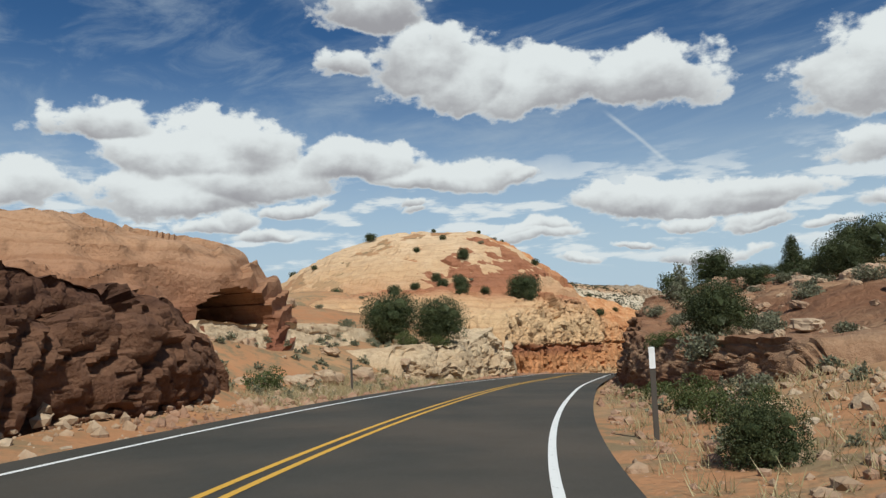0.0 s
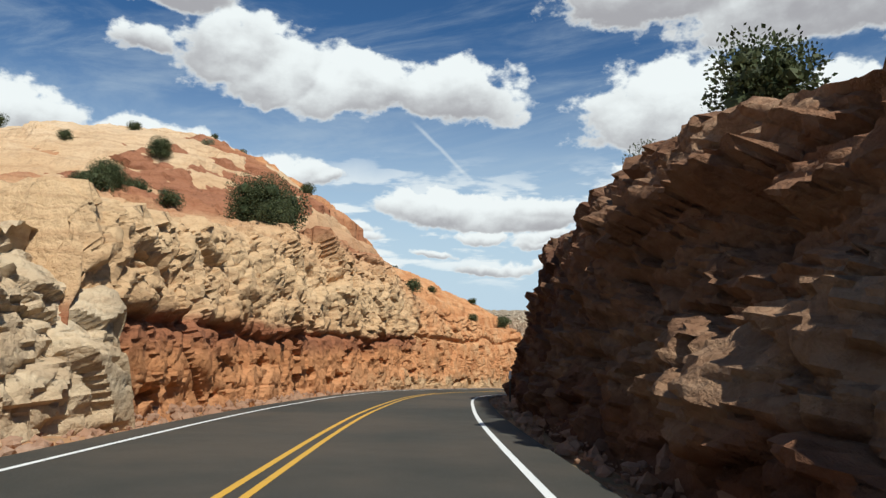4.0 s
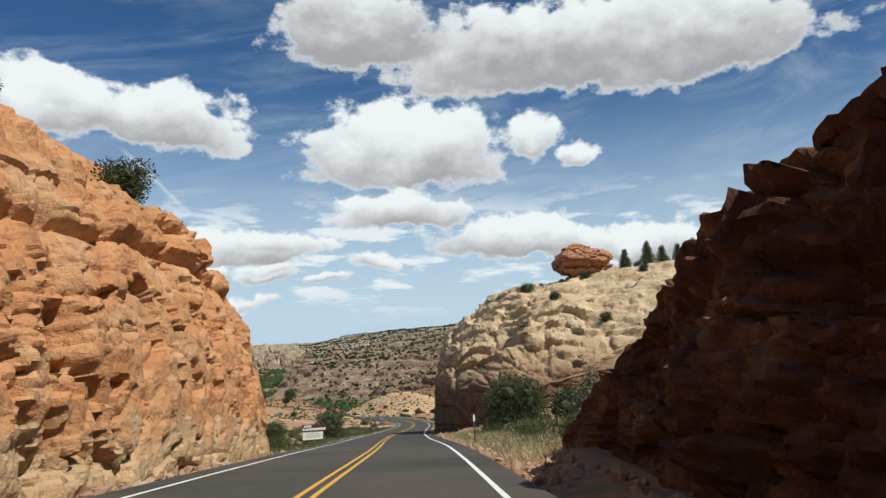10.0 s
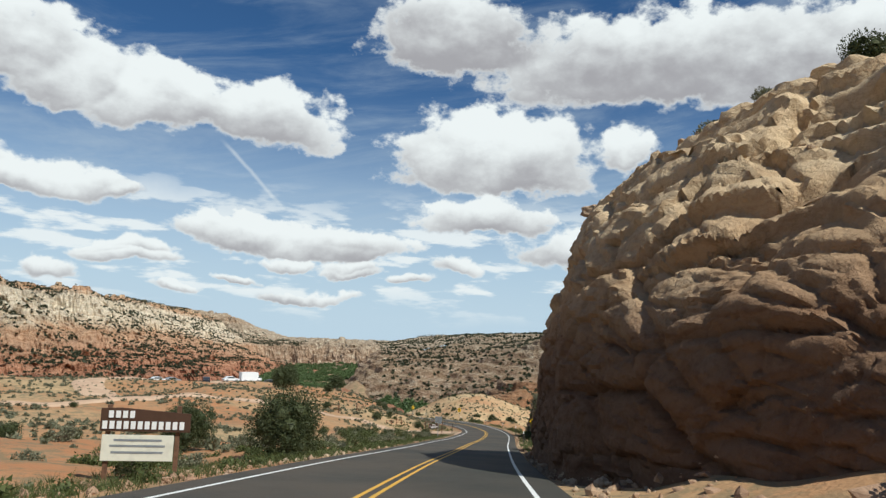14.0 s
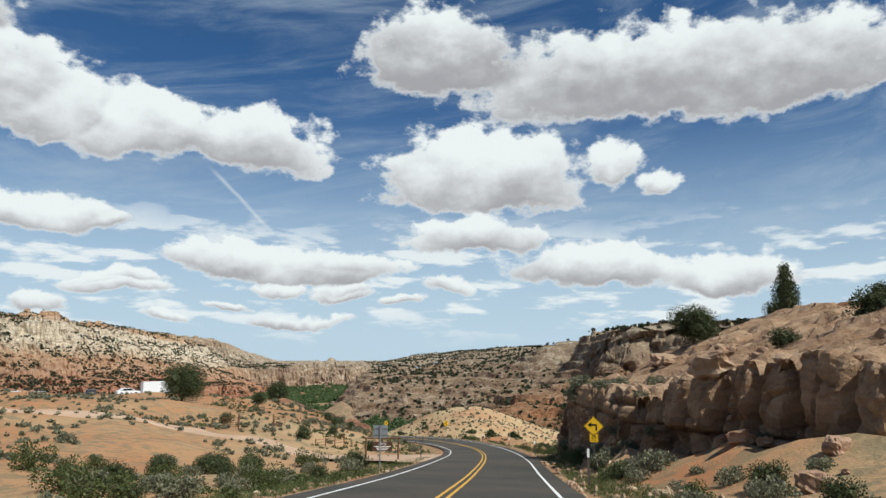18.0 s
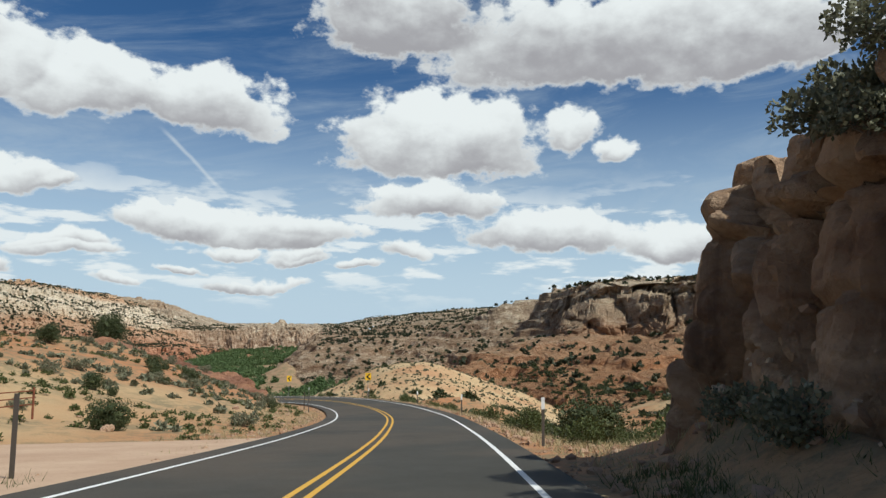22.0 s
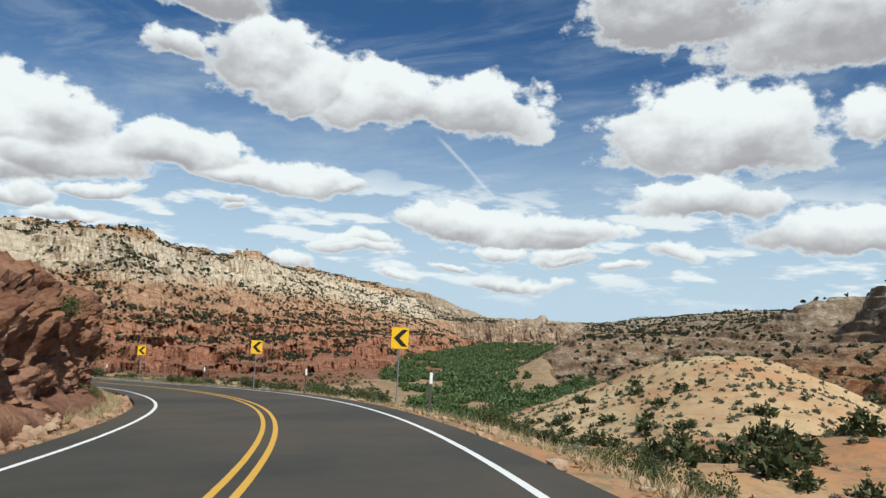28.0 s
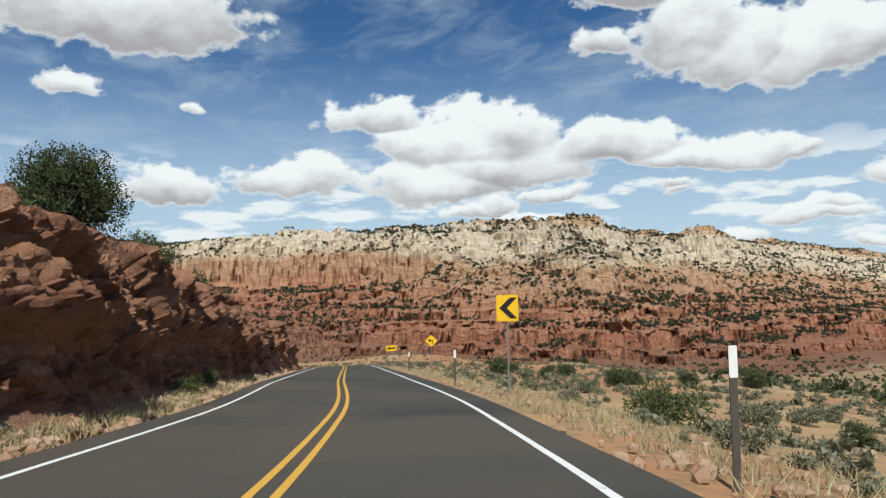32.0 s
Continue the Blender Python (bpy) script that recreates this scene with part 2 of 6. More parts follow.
# ---- the road's centre line ----
ROAD = [
    (-5.97, -57.63, 4.46),
    (-4.67, -35.73, 2.81),
    (-3.37, -13.73, 1.17),
    (-2.33, 8.18, -0.47),
    (1.77, 29.83, -2.16),
    (7.24, 51.06, -4.04),
    (13.09, 72.27, -6.01),
    (20.54, 92.97, -8.21),
    (31.23, 112.21, -10.57),
    (44.14, 130.15, -12.92),
    (56.88, 148.01, -15.45),
    (69.25, 166.27, -18.18),
    (81.88, 184.22, -20.79),
    (94.89, 201.91, -23.41),
    (108.04, 219.57, -25.94),
    (121.40, 237.10, -28.41),
    (134.60, 254.70, -30.59),
    (147.13, 272.75, -32.78),
    (158.58, 291.51, -34.81),
    (167.85, 311.51, -36.59),
    (174.17, 332.57, -38.29),
    (175.48, 354.50, -40.01),
    (171.49, 376.03, -41.86),
    (163.12, 396.41, -43.68),
    (152.68, 415.74, -45.32),
    (142.26, 435.09, -47.10),
    (131.78, 454.50, -48.91),
    (120.14, 473.05, -50.79),
    (100.72, 482.80, -52.84),
    (79.36, 478.60, -54.87),
]

STEP = 0.5
ctrl = np.array(ROAD)


def spline(points, per=44):
    out = []
    ext = np.vstack([2 * points[0] - points[1], points, 2 * points[-1] - points[-2]])
    for a, b, c, d in zip(ext, ext[1:], ext[2:], ext[3:]):
        t = np.linspace(0, 1, per, endpoint=False)[:, None]
        out.append(0.5 * (2 * b + (c - a) * t + (2 * a - 5 * b + 4 * c - d) * t ** 2 + (3 * b - 3 * c + d - a) * t ** 3))
    return np.vstack(out + [points[-1:]])


line = spline(ctrl)
S_ALL = np.concatenate([[0], np.cumsum(np.linalg.norm(np.diff(line[:, :2], axis=0), axis=1))]) - 58.0
S = np.arange(S_ALL[0], S_ALL[-1], STEP)
LINE = np.stack([np.interp(S, S_ALL, line[:, k]) for k in range(3)], 1)
WAY = np.gradient(LINE[:, :2], axis=0)
WAY /= np.linalg.norm(WAY, axis=1)[:, None]
RIGHT = np.stack([WAY[:, 1], -WAY[:, 0]], 1)
BANK_S = [-60, -6, 22, 50, 78, 106, 134, 162, 190, 218, 246, 274, 302, 330, 358, 386, 414, 442, 470, 498, 560]
BANK = [-0.008, -0.008, -0.008, -0.007, -0.007, -0.017, -0.021, -0.012, 0.011, 0.003, -0.004, -0.009, 0.011, 0.039, 0.049, 0.052, 0.030, -0.006, -0.004, -0.003, 0.000]


def road_at(s, d=0.0, h=0.0):
    """World places at s metres along the road, d to its right and h above it (arrays or numbers)."""
    s, d, h = np.broadcast_arrays(np.asarray(s, float), np.asarray(d, float), np.asarray(h, float))
    c = np.stack([np.interp(s, S, LINE[:, k]) for k in range(3)], -1)
    r = np.stack([np.interp(s, S, RIGHT[:, k]) for k in range(2)], -1)
    bank = np.interp(s, BANK_S, BANK)
    z = c[..., 2] + h + bank * np.clip(d, -5, 5)
    return np.stack([c[..., 0] + r[..., 0] * d, c[..., 1] + r[..., 1] * d, z], -1)


def heading(s):
    """Degrees by which the road at s turns left of +y."""
    i = int(np.clip(round((s - S[0]) / STEP), 0, len(S) - 1))
    return math.degrees(math.atan2(-WAY[i, 0], WAY[i, 1]))


def nearest(x, y):
    """For places x, y: s and d of the nearest place on the road."""
    xy = np.stack([x, y], 1)
    s, d = np.zeros(len(xy)), np.zeros(len(xy))
    coarse = LINE[::2, :2]
    size2 = (coarse ** 2).sum(1)[None]
    for a in range(0, len(xy), 4000):
        q = xy[a:a + 4000]
        k = (size2 - 2 * (q @ coarse.T)).argmin(1) * 2
        v = q - LINE[k, :2]
        s[a:a + 4000] = S[k] + (v * WAY[k]).sum(1)
        d[a:a + 4000] = (v * RIGHT[k]).sum(1)
    return s, d


# ---- lie of the land: heights over the road at these distances from its middle ----
AWAY = [5.0, 6.6, 9.0, 14.0, 25.0, 45.0]
LEFT_LAND = [
    (-60, 0.2, 2.5, 4, 5, 5), (10, 0.3, 3.2, 4, 5, 5), (19, 0.2, 2.6, 3.4, 4.5, 5), (23, 0, 0.3, 1.2, 4, 5), (29, 0, 0.3, 3.0, 4.5, 5), (36, 0.1, 1.0, 3.0, 4.5, 5), (44, 0.2, 2.0, 3.2, 4.5, 6),
    (54, 0.2, 2.7, 3.4, 5, 6), (62, 0.3, 4.0, 4.6, 6, 8), (78, 0.3, 6.3, 8.0, 9.5, 10), (88, 0.3, 8.2, 10.2, 10.6, 9), (96, 0.4, 9.6, 12.2, 12, 8.5), (104, 0.4, 10.6, 13, 12.8, 9), (112, 0.4, 10.0, 12.8, 13.2, 9.5),
    (120, 0.4, 8.8, 12.4, 13.8, 10), (128, 0.4, 9.1, 12.5, 14.2, 10), (136, 0.4, 8.7, 12.8, 15, 12), (144, 0.4, 8.6, 12.4, 14.5, 11), (152, 0.4, 9.4, 12, 14, 10), (161, 0.3, 9.2, 11.0, 12, 9), (163.5, 0, 0.2, 0.5, 1, 2), (170, -0.3, -0.5, -0.5, -0.5, 0)]
LEFT_LAND_2 = [
    (240, -0.4, -0.6, -0.8, -1, -1), (285, -0.4, -0.6, -0.6, 0.5, 2), (292, -0.3, -0.4, -0.4, 1.2, 3), (312, -0.3, -0.4, -0.3, 1.5, 3.5), (318, -0.3, -0.3, 0.3, 2.2, 4.5), (340, -0.2, 0.3, 1, 4, 6.5),
    (375, 0.1, 0.8, 2.5, 6.5, 9), (392, 0.2, 1.5, 4, 9, 11), (400, 0.3, 3.5, 5, 9, 11), (430, 0.3, 4.5, 7.0, 10, 12), (461, 0.3, 4.5, 8, 12, 14), (500, 0.3, 4.0, 7, 11, 12), (560, 0.2, 3, 5, 8, 10)]
RIGHT_LAND = [
    (-60, 0.3, 1, 2.5, 5, 8), (10, 0, 0.4, 1.0, 3.0, 6), (17, 0.1, 0.7, 1.4, 3.2, 6), (24, 0.1, 1.0, 2.5, 3.8, 7), (36, 0.2, 2.0, 3.8, 5.4, 8), (42, 0.3, 2.8, 4.2, 6, 9), (50, 0.3, 3.9, 5.0, 7, 10), (58, 0.3, 5.0, 6.2, 7.6, 11),
    (66, 0.3, 6.3, 7.2, 7.8, 12), (74, 0.4, 7.0, 8.2, 8.8, 12.5), (82, 0.4, 7.6, 8.9, 9.7, 13), (90, 0.4, 7.3, 9.6, 10.7, 14), (98, 0.4, 8.4, 10.6, 12, 15), (106, 0.4, 9.3, 11.9, 13.2, 16), (114, 0.4, 8.1, 12.5, 14.3, 17),
    (122, 0.4, 7.2, 12.0, 15, 17), (130, 0.3, 5.7, 9.7, 14, 17), (138, 0.3, 5.0, 7.7, 12, 16), (147, 0.2, 3.4, 5.0, 9, 14), (153, 0, 0.3, 1, 4, 9), (172, 0, 0.2, 0.6, 2.4, 6)]
RIGHT_LAND_2 = [
    (182, 0, 0.2, 0.6, 2.4, 6), (187, 0, 0.3, 1.0, 3, 9), (190, 0, 0.4, 1.2, 4.5, 12), (193, 0, 0.5, 2.0, 8.5, 15), (195.5, 0, 0.4, 5.5, 11.0, 16), (198, 0.1, 1.2, 10.4, 13.6, 17), (200.5, 0.1, 5.0, 11.6, 14.4, 17.4), (203, 0.3, 9.6, 13.4, 15.6, 18),
    (206, 0.4, 11.1, 14.2, 16.4, 18.5), (213, 0.4, 12.9, 15.6, 17.9, 19.6), (225, 0.3, 12.2, 15.6, 18.6, 20), (231, 0, 0.3, 4, 12, 18),
    (246, 0, 0.1, 0.8, 6, 14), (256, 0, 0.2, 1.4, 8, 13), (262, 0, 0.3, 4.2, 9.5, 14), (268, 0, 1.2, 5.2, 9.8, 14), (276, 0, 3.2, 5.6, 10.2, 14), (285, 0.2, 4.4, 6.2, 11, 14.5), (296, 0.3, 5.0, 7.2, 12.5, 15), (301, 0.3, 5.0, 7.4, 12.5, 15),
    (305, 0, 0.5, 2, 5, 8), (315, -0.5, -1, -2, -3, -4), (345, -0.5, -1.4, -2.8, -5, -8)]
RIGHT_LAND_3 = [(390, -0.5, -1.6, -3.5, -7.5, -12), (425, -0.4, -1.0, -2.4, -6, -12), (450, -0.35, -0.7, -1.6, -3.6, -7), (475, -0.3, -0.5, -1.0, -1.8, -3), (560, -0.3, -0.4, -0.6, -1.0, -1.5)]


def land_over_road(s, d):
    rows = np.array([np.interp(s, [r[0] for r in t], [r[k] for r in t]) for t in (LEFT_LAND + LEFT_LAND_2, RIGHT_LAND + RIGHT_LAND_2 + RIGHT_LAND_3) for k in range(1, 6)])
    rows = rows.reshape(2, 5, -1)
    side = (d > 0).astype(int)
    h = np.vstack([np.full((1, len(s)), -0.12), rows[side, :, np.arange(len(s))].T])
    a = np.clip(np.abs(d), AWAY[0], AWAY[-1])
    out = np.full(len(s), -0.12)
    for k in range(5):
        t = np.clip((a - AWAY[k]) / (AWAY[k + 1] - AWAY[k]), 0, 1)
        out = np.where(a >= AWAY[k], h[k] * (1 - t) + h[k + 1] * t, out)
    return out


RIVER = np.array([(-900, 780), (-300, 760), (0, 745), (200, 725), (380, 980), (760, 1750), (1250, 2800), (2100, 4300)], float)


MESA_Q = [0, 100, 110, 130, 137, 170, 176, 225, 232, 280, 304, 322, 345, 354, 390, 450, 1500]
MESA_Z = [-86, -84, -76, -72, -64, -58, -52, -44, -38, -18, -8, 3, 11, 20, 32, 38, 44]
MESA_WEST = [-86, -84, -78, -70, -63, -56, -51, -42, -36, -30, -26, 10, 17, 24, 34, 39, 46]
CLIFFS = np.array([(430, 60), (470, 330), (545, 500), (640, 760), (900, 1500), (1400, 2600), (2300, 4200)], float)
CLIFF_E = [-900, -300, -215, -135, -60, -14, -3, 12, 26, 90, 400, 1500]
CLIFF_Z = [-86, -84, -77, -58, -42, -32, -22, 0, 8, 13, 18, 26]


def side_of(points, x, y):
    """Distance to a line of points; positive to its left."""
    best, sign = np.full(len(x), 1e9), np.ones(len(x))
    for a, b in zip(points, points[1:]):
        ab = b - a
        t = np.clip(((x - a[0]) * ab[0] + (y - a[1]) * ab[1]) / (ab @ ab), 0, 1)
        px, py = x - a[0] - t * ab[0], y - a[1] - t * ab[1]
        d = np.hypot(px, py)
        cr = ab[0] * py - ab[1] * px
        near = d < best
        best, sign = np.where(near, d, best), np.where(near, np.where(cr >= 0, 1.0, -1.0), sign)
    return best * sign


def terraces(p, z):
    """Hard beds stand as small cliffs, soft ones as slopes."""
    thick = 8.5
    bent = z + 3.0 * fbm(p / 130, 3, seed=61) + 1.6 * fbm(p / 24, 3, seed=62) + 0.01 * p[:, 1]
    bed = np.floor(bent / thick)
    part_of = bent / thick - bed
    hard = hash01(bed, bed * 0 + 7, bed * 0 + 2) * 0.6 + 0.35
    hard = np.clip(hard + 0.35 * fbm(p / 50, 2, seed=63), 0, 0.92)
    step = smooth(part_of, 0.78, 0.97)
    rock = z > -83
    low = bent / 2.4 + 0.7 * vnoise(p / 40, 66)
    small = 1.5 * (smooth(low - np.floor(low), 0.7, 0.95) - (low - np.floor(low))) * smooth(fbm(p / 70, 2, seed=67), -0.35, 0.2)
    out = z + thick * hard * (step - part_of) + small + 0.7 * fbm(p / 9, 3, seed=64)
    lip = 2.0 * hard * (0.75 * smooth(part_of, 0.86, 0.97) + 0.75 * (1 - smooth(part_of, 0.0, 0.4))) * (0.6 + 0.6 * vnoise(p / 12, 68))
    return np.where(rock, out, z), np.where(rock, np.maximum(lip, 0), 0)


def crags(p, size, seed):
    """Blocks, joints and rounded buttresses of a far cliff: how far each point stands out."""
    q = p + 0.3 * size[0] * np.stack([fbm(p / (2.5 * size[0]), 2, seed=seed + k) for k in (1, 2, 3)], 1)
    out = np.zeros(len(p))
    for k, (scale, amount) in enumerate(((1.0, 1.0), (0.38, 0.4))):
        gap, chance, face = facets(q / (np.array(size) * scale), seed + 10 * k)
        out += amount * ((chance - 0.5) + 0.8 * face - 0.5 * np.exp(-(gap / 0.09) ** 2))
    return out


def far_land(x, y, detail=False):
    p = np.stack([x, y, 0 * x], 1)
    q = side_of(RIVER, x, y)
    w = fbm(p / 160, 4, seed=5)
    flute = fbm(p / 34, 3, seed=9)
    qm = q + 42 * w + 17 * flute + 7 * fbm(p / 13, 2, seed=14)
    west_part = smooth(x, -40, -130)
    even = 0.55 * smooth(qm, 150, 215) * (1 - smooth(qm, 320, 390))
    steps = np.interp(qm, MESA_Q, MESA_Z) * (1 - even) + np.interp(qm, [0, 170, 390, 1500], [-86, -58, 32, 44]) * even
    mesa = steps * (1 - west_part) + np.interp(qm, MESA_Q, MESA_WEST) * west_part + 3.5 * fbm(p / 60, 4, seed=12) * smooth(q, 260, 360) + 9 * np.maximum(fbm(p / 38, 3, seed=15), 0) * smooth(q, 330, 400) + 4 * np.abs(fbm(p / 20, 2, seed=16)) * smooth(q, 320, 370)
    mesa = mesa + np.minimum(bump(x, y, 169, 1350, 21, 40), 21) + bump(x, y, -50, 1240, 30, 10) + bump(x, y, 20, 1260, 24, 9)
    # the mesa ends in a steep nose above the river's bend; farther up the valley the walls close in again
    nose = (452 - x) * 0.941 + (y - 1120) * 0.337 + 14 * w + 9 * flute
    mesa = np.minimum(mesa, np.interp(nose, [-50, 0, 26, 42, 110, 190, 290], [-86, -84, -44, -36, -10, 14, 70]))
    gorge = np.interp(y + 60 * w + 30 * flute, [1500, 1690, 1740, 2500], [-90, -85, -44, -34]) + 9 * np.abs(flute) + bump(x, y, 835, 1915, 16, 26) + bump(x, y, 800, 1925, 12, 16)
    e = -side_of(CLIFFS, x, y) + 30 * w + 34 * fbm(p / 66, 1, seed=9) + 1.5 * flute
    soft = smooth(y, 760, 980)
    east = np.interp(e, CLIFF_E, CLIFF_Z) * (1 - soft) + np.interp(e, [-500, -380, -200, 0, 160, 400, 1500], [-86, -78, -52, -22, 4, 14, 22]) * soft + 4 * np.maximum(fbm(p / 70, 3, seed=23), 0) * soft + 1.5 * fbm(p / 22, 4, seed=25)
    cap = np.interp(y, [60, 120, 160, 190, 235, 275, 1000], [2, -4, -15, -20, -25.5, -28.5, -28.5])
    west = np.minimum(np.interp(-q, [0, 90, 200, 290, 330, 350], [-86, -85, -80, -66, -50, 60]), cap) + 1.0 * fbm(p / 22, 4, seed=26)
    south = np.interp(y, [-100, 120, 200, 300], [12, 8, -14, -45])
    east = np.where(e < -6, np.maximum(east, np.minimum(south, -20 + 0 * south) * smooth(y, 330, 220) + east * smooth(y, 220, 330)), east)
    side = smooth(x - 0.3 * (y - 300), 165, 215)
    bank = west * (1 - side) + east * side
    edge = smooth(-q, 20, 100)
    bank = bank * edge + (-85) * (1 - edge)
    z = np.where(q > 0, mesa, bank)
    z = np.where((y > 1450) & (x - 172 < 0.66 * (y - 345)), np.maximum(z, gorge), z)
    far = smooth(np.hypot(x - 150, y - 300), 2600, 4300)
    z = z * (1 - 0.6 * far) + 0.6 * far * (-30)
    return terraces(p, z) if detail == "lips" else terraces(p, z)[0] if detail else z


def bump(x, y, cx, cy, r, top):
    return top * np.exp(-((x - cx) ** 2 + (y - cy) ** 2) / (r * r))


def dome_1(x, y):
    """The pale dome behind the first cutting."""
    r = np.hypot((x + 2) / np.where(x < -2, 34, 27), (y - 124) / 33)
    return 14.4 - 15 * r ** 2.1


def dome_2(x, y):
    """The ground under the slickrock hump beside the first bend."""
    r = np.hypot((x + 25) / 15, (y - 41) / 14)
    return 3.0 - 6 * r ** 2.4


def land(x, y):
    """Height of the ground."""
    x, y = np.asarray(x, float), np.asarray(y, float)
    far = far_land(x, y)
    close = (x > -190) & (x < 440) & (y > -210) & (y < 700)
    z = far.copy()
    xs, ys = x[close], y[close]
    if len(xs):
        s, d = nearest(xs, ys)
        base = np.interp(s, S, LINE[:, 2]) + np.interp(s, BANK_S, BANK) * np.clip(d, -5, 5)
        p = np.stack([xs, ys, 0 * xs], 1)
        rough = 0.35 * fbm(p / 7, 4, seed=31) * smooth(np.abs(d), 7, 14) + 1.1 * fbm(p / 22, 3, seed=33) * smooth(np.abs(d), 14, 40)
        n = base + land_over_road(s, d) + rough
        dome = np.maximum(dome_1(xs, ys), dome_2(xs, ys)) - 0.5
        n = np.where(d < -8, np.maximum(n, dome - 6 * smooth(-d, 16, 8)), n)
        w = smooth(np.abs(d), 38, 120)
        mixed = n * (1 - w) + far[close] * w
        mixed = np.where(d < -12, np.maximum(mixed, dome), mixed)
        mixed = mixed + (bump(xs, ys, 230, 376, 28, 7.5) + bump(xs, ys, 258, 388, 30, 8)) * smooth(d, 8, 24)
        z[close] = mixed
    return z


# ---- materials ----
def material(name):
    m = bpy.data.materials.new(name)
    m.use_nodes = True
    m.node_tree.nodes.clear()
    return m, Nodes(m.node_tree)


def finish(m, n, color, rough=0.9, normal=None, metal=0.0, spec=0.3):
    b = n.add("ShaderNodeBsdfPrincipled", {"Base Color": color, "Roughness": rough, "Metallic": metal, "Specular IOR Level": spec, "Normal": normal})
    n.add("ShaderNodeOutputMaterial", {0: b})
    return m


def place_of(n):
    return n.add("ShaderNodeNewGeometry", out=0)


def relief(n, height, strength=0.5, distance=0.1):
    return n.add("ShaderNodeBump", {"Strength": strength, "Distance": distance, "Height": height})


def plain(name, rgb, rough=0.6, metal=0.0, spot=0.12, scale=3.0):
    """A paint or metal with slight stains and wear."""
    m, n = material(name)
    at = n.add("ShaderNodeTexCoord", out=3)
    a = n.noise(at, scale, 5)
    b = n.noise(at, scale * 9, 3)
    dark = tuple(c * (1 - spot * 2.2) for c in rgb) + (1,)
    col = n.mix(n.math("MULTIPLY", n.step(a, 0.45, 0.75), 0.6), (*rgb, 1), dark)
    return finish(m, n, col, n.math("ADD", rough, n.math("MULTIPLY", b, 0.15)), relief(n, b, 0.08, 0.01), metal)


def sandstone(name, bands, beds=None, lean=0.065, band_size=16.0, varnish=0.5, bump_size=1.0, wave=1.0, beyond=None, stain=(0.07, 0.038, 0.026, 1), bleach=0.55, foot=None):
    """Layered sandstone: bands of colour by height (bent and tilted), dark streaks (varnish, and on shaded walls
    painted-in shade) and grain. beds: fixed heights for the bands.
    """
    m, n = material(name)
    at = place_of(n)
    sep = m.node_tree.nodes.new("ShaderNodeSeparateXYZ")
    m.node_tree.links.new(at, sep.inputs[0])
    big = n.noise(at, 0.09, 4)
    mid = n.noise(at, 0.55, 6, 0.6)
    fine = n.noise(at, 4.5, 6, 0.65)
    patch = n.noise(at, 0.28, 4, 0.6)
    z = n.math("ADD", sep.outputs[2], n.math("MULTIPLY", sep.outputs[1], lean))
    z = n.math("ADD", z, n.math("ADD", n.math("MULTIPLY", n.math("SUBTRACT", big, 0.5), 4.0 * wave), n.math("MULTIPLY", n.math("SUBTRACT", mid, 0.5), 1.6 * wave)))
    if beds:
        col = n.ramp(n.math("MULTIPLY", n.math("SUBTRACT", z, beds[0]), 1.0 / (beds[1] - beds[0])), bands)
    else:
        col = n.ramp(n.add("ShaderNodeTexNoise", {"W": z, "Scale": 6.0 / band_size, "Detail": 5.0, "Roughness": 0.6}, noise_dimensions="1D"), bands)
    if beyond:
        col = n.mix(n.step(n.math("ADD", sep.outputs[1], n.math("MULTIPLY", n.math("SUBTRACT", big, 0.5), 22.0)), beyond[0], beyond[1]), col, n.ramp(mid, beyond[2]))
    if foot:
        line = n.math("ADD", sep.outputs[2], n.math("ADD", n.math("MULTIPLY", sep.outputs[1], foot[0]), n.math("MULTIPLY", n.math("SUBTRACT", mid, 0.5), 5.0)))
        col = n.mix(n.math("MULTIPLY", n.math("SUBTRACT", 1.0, n.step(line, foot[1], foot[1] + 0.9)), n.step(sep.outputs[1], 92.0, 112.0)), col, n.ramp(fine, foot[2]))
    thin = n.add("ShaderNodeTexNoise", {"W": z, "Scale": 2.2, "Detail": 4.0, "Roughness": 0.7}, noise_dimensions="1D")
    col = n.mix(n.math("MULTIPLY", n.step(thin, 0.42, 0.7), 0.4), col, n.mix(1.0, col, (0.62, 0.5, 0.42, 1), "MULTIPLY"))
    col = n.mix(n.math("MULTIPLY", n.step(patch, 0.5, 0.7), bleach), col, n.mix(1.0, col, (1.25, 1.42, 1.6, 1), "MULTIPLY"))
    col = n.mix(n.math("MULTIPLY", n.step(fine, 0.45, 0.75), 0.5), col, n.mix(1.0, col, (0.6, 0.55, 0.5, 1), "MULTIPLY"))
    streak = n.noise(n.vec("MULTIPLY", at, (0.8, 0.8, 0.12)), 1.0, 5, 0.6)
    col = n.mix(n.math("MULTIPLY", n.step(streak, 0.52, 0.72), varnish), col, stain)
    hgt = n.math("ADD", n.math("ADD", n.math("MULTIPLY", mid, 1.2), n.math("MULTIPLY", fine, 0.8)), n.math("MULTIPLY", thin, 0.18))
    return finish(m, n, col, 0.93, relief(n, hgt, 0.8, 0.25 * bump_size), spec=0.1)


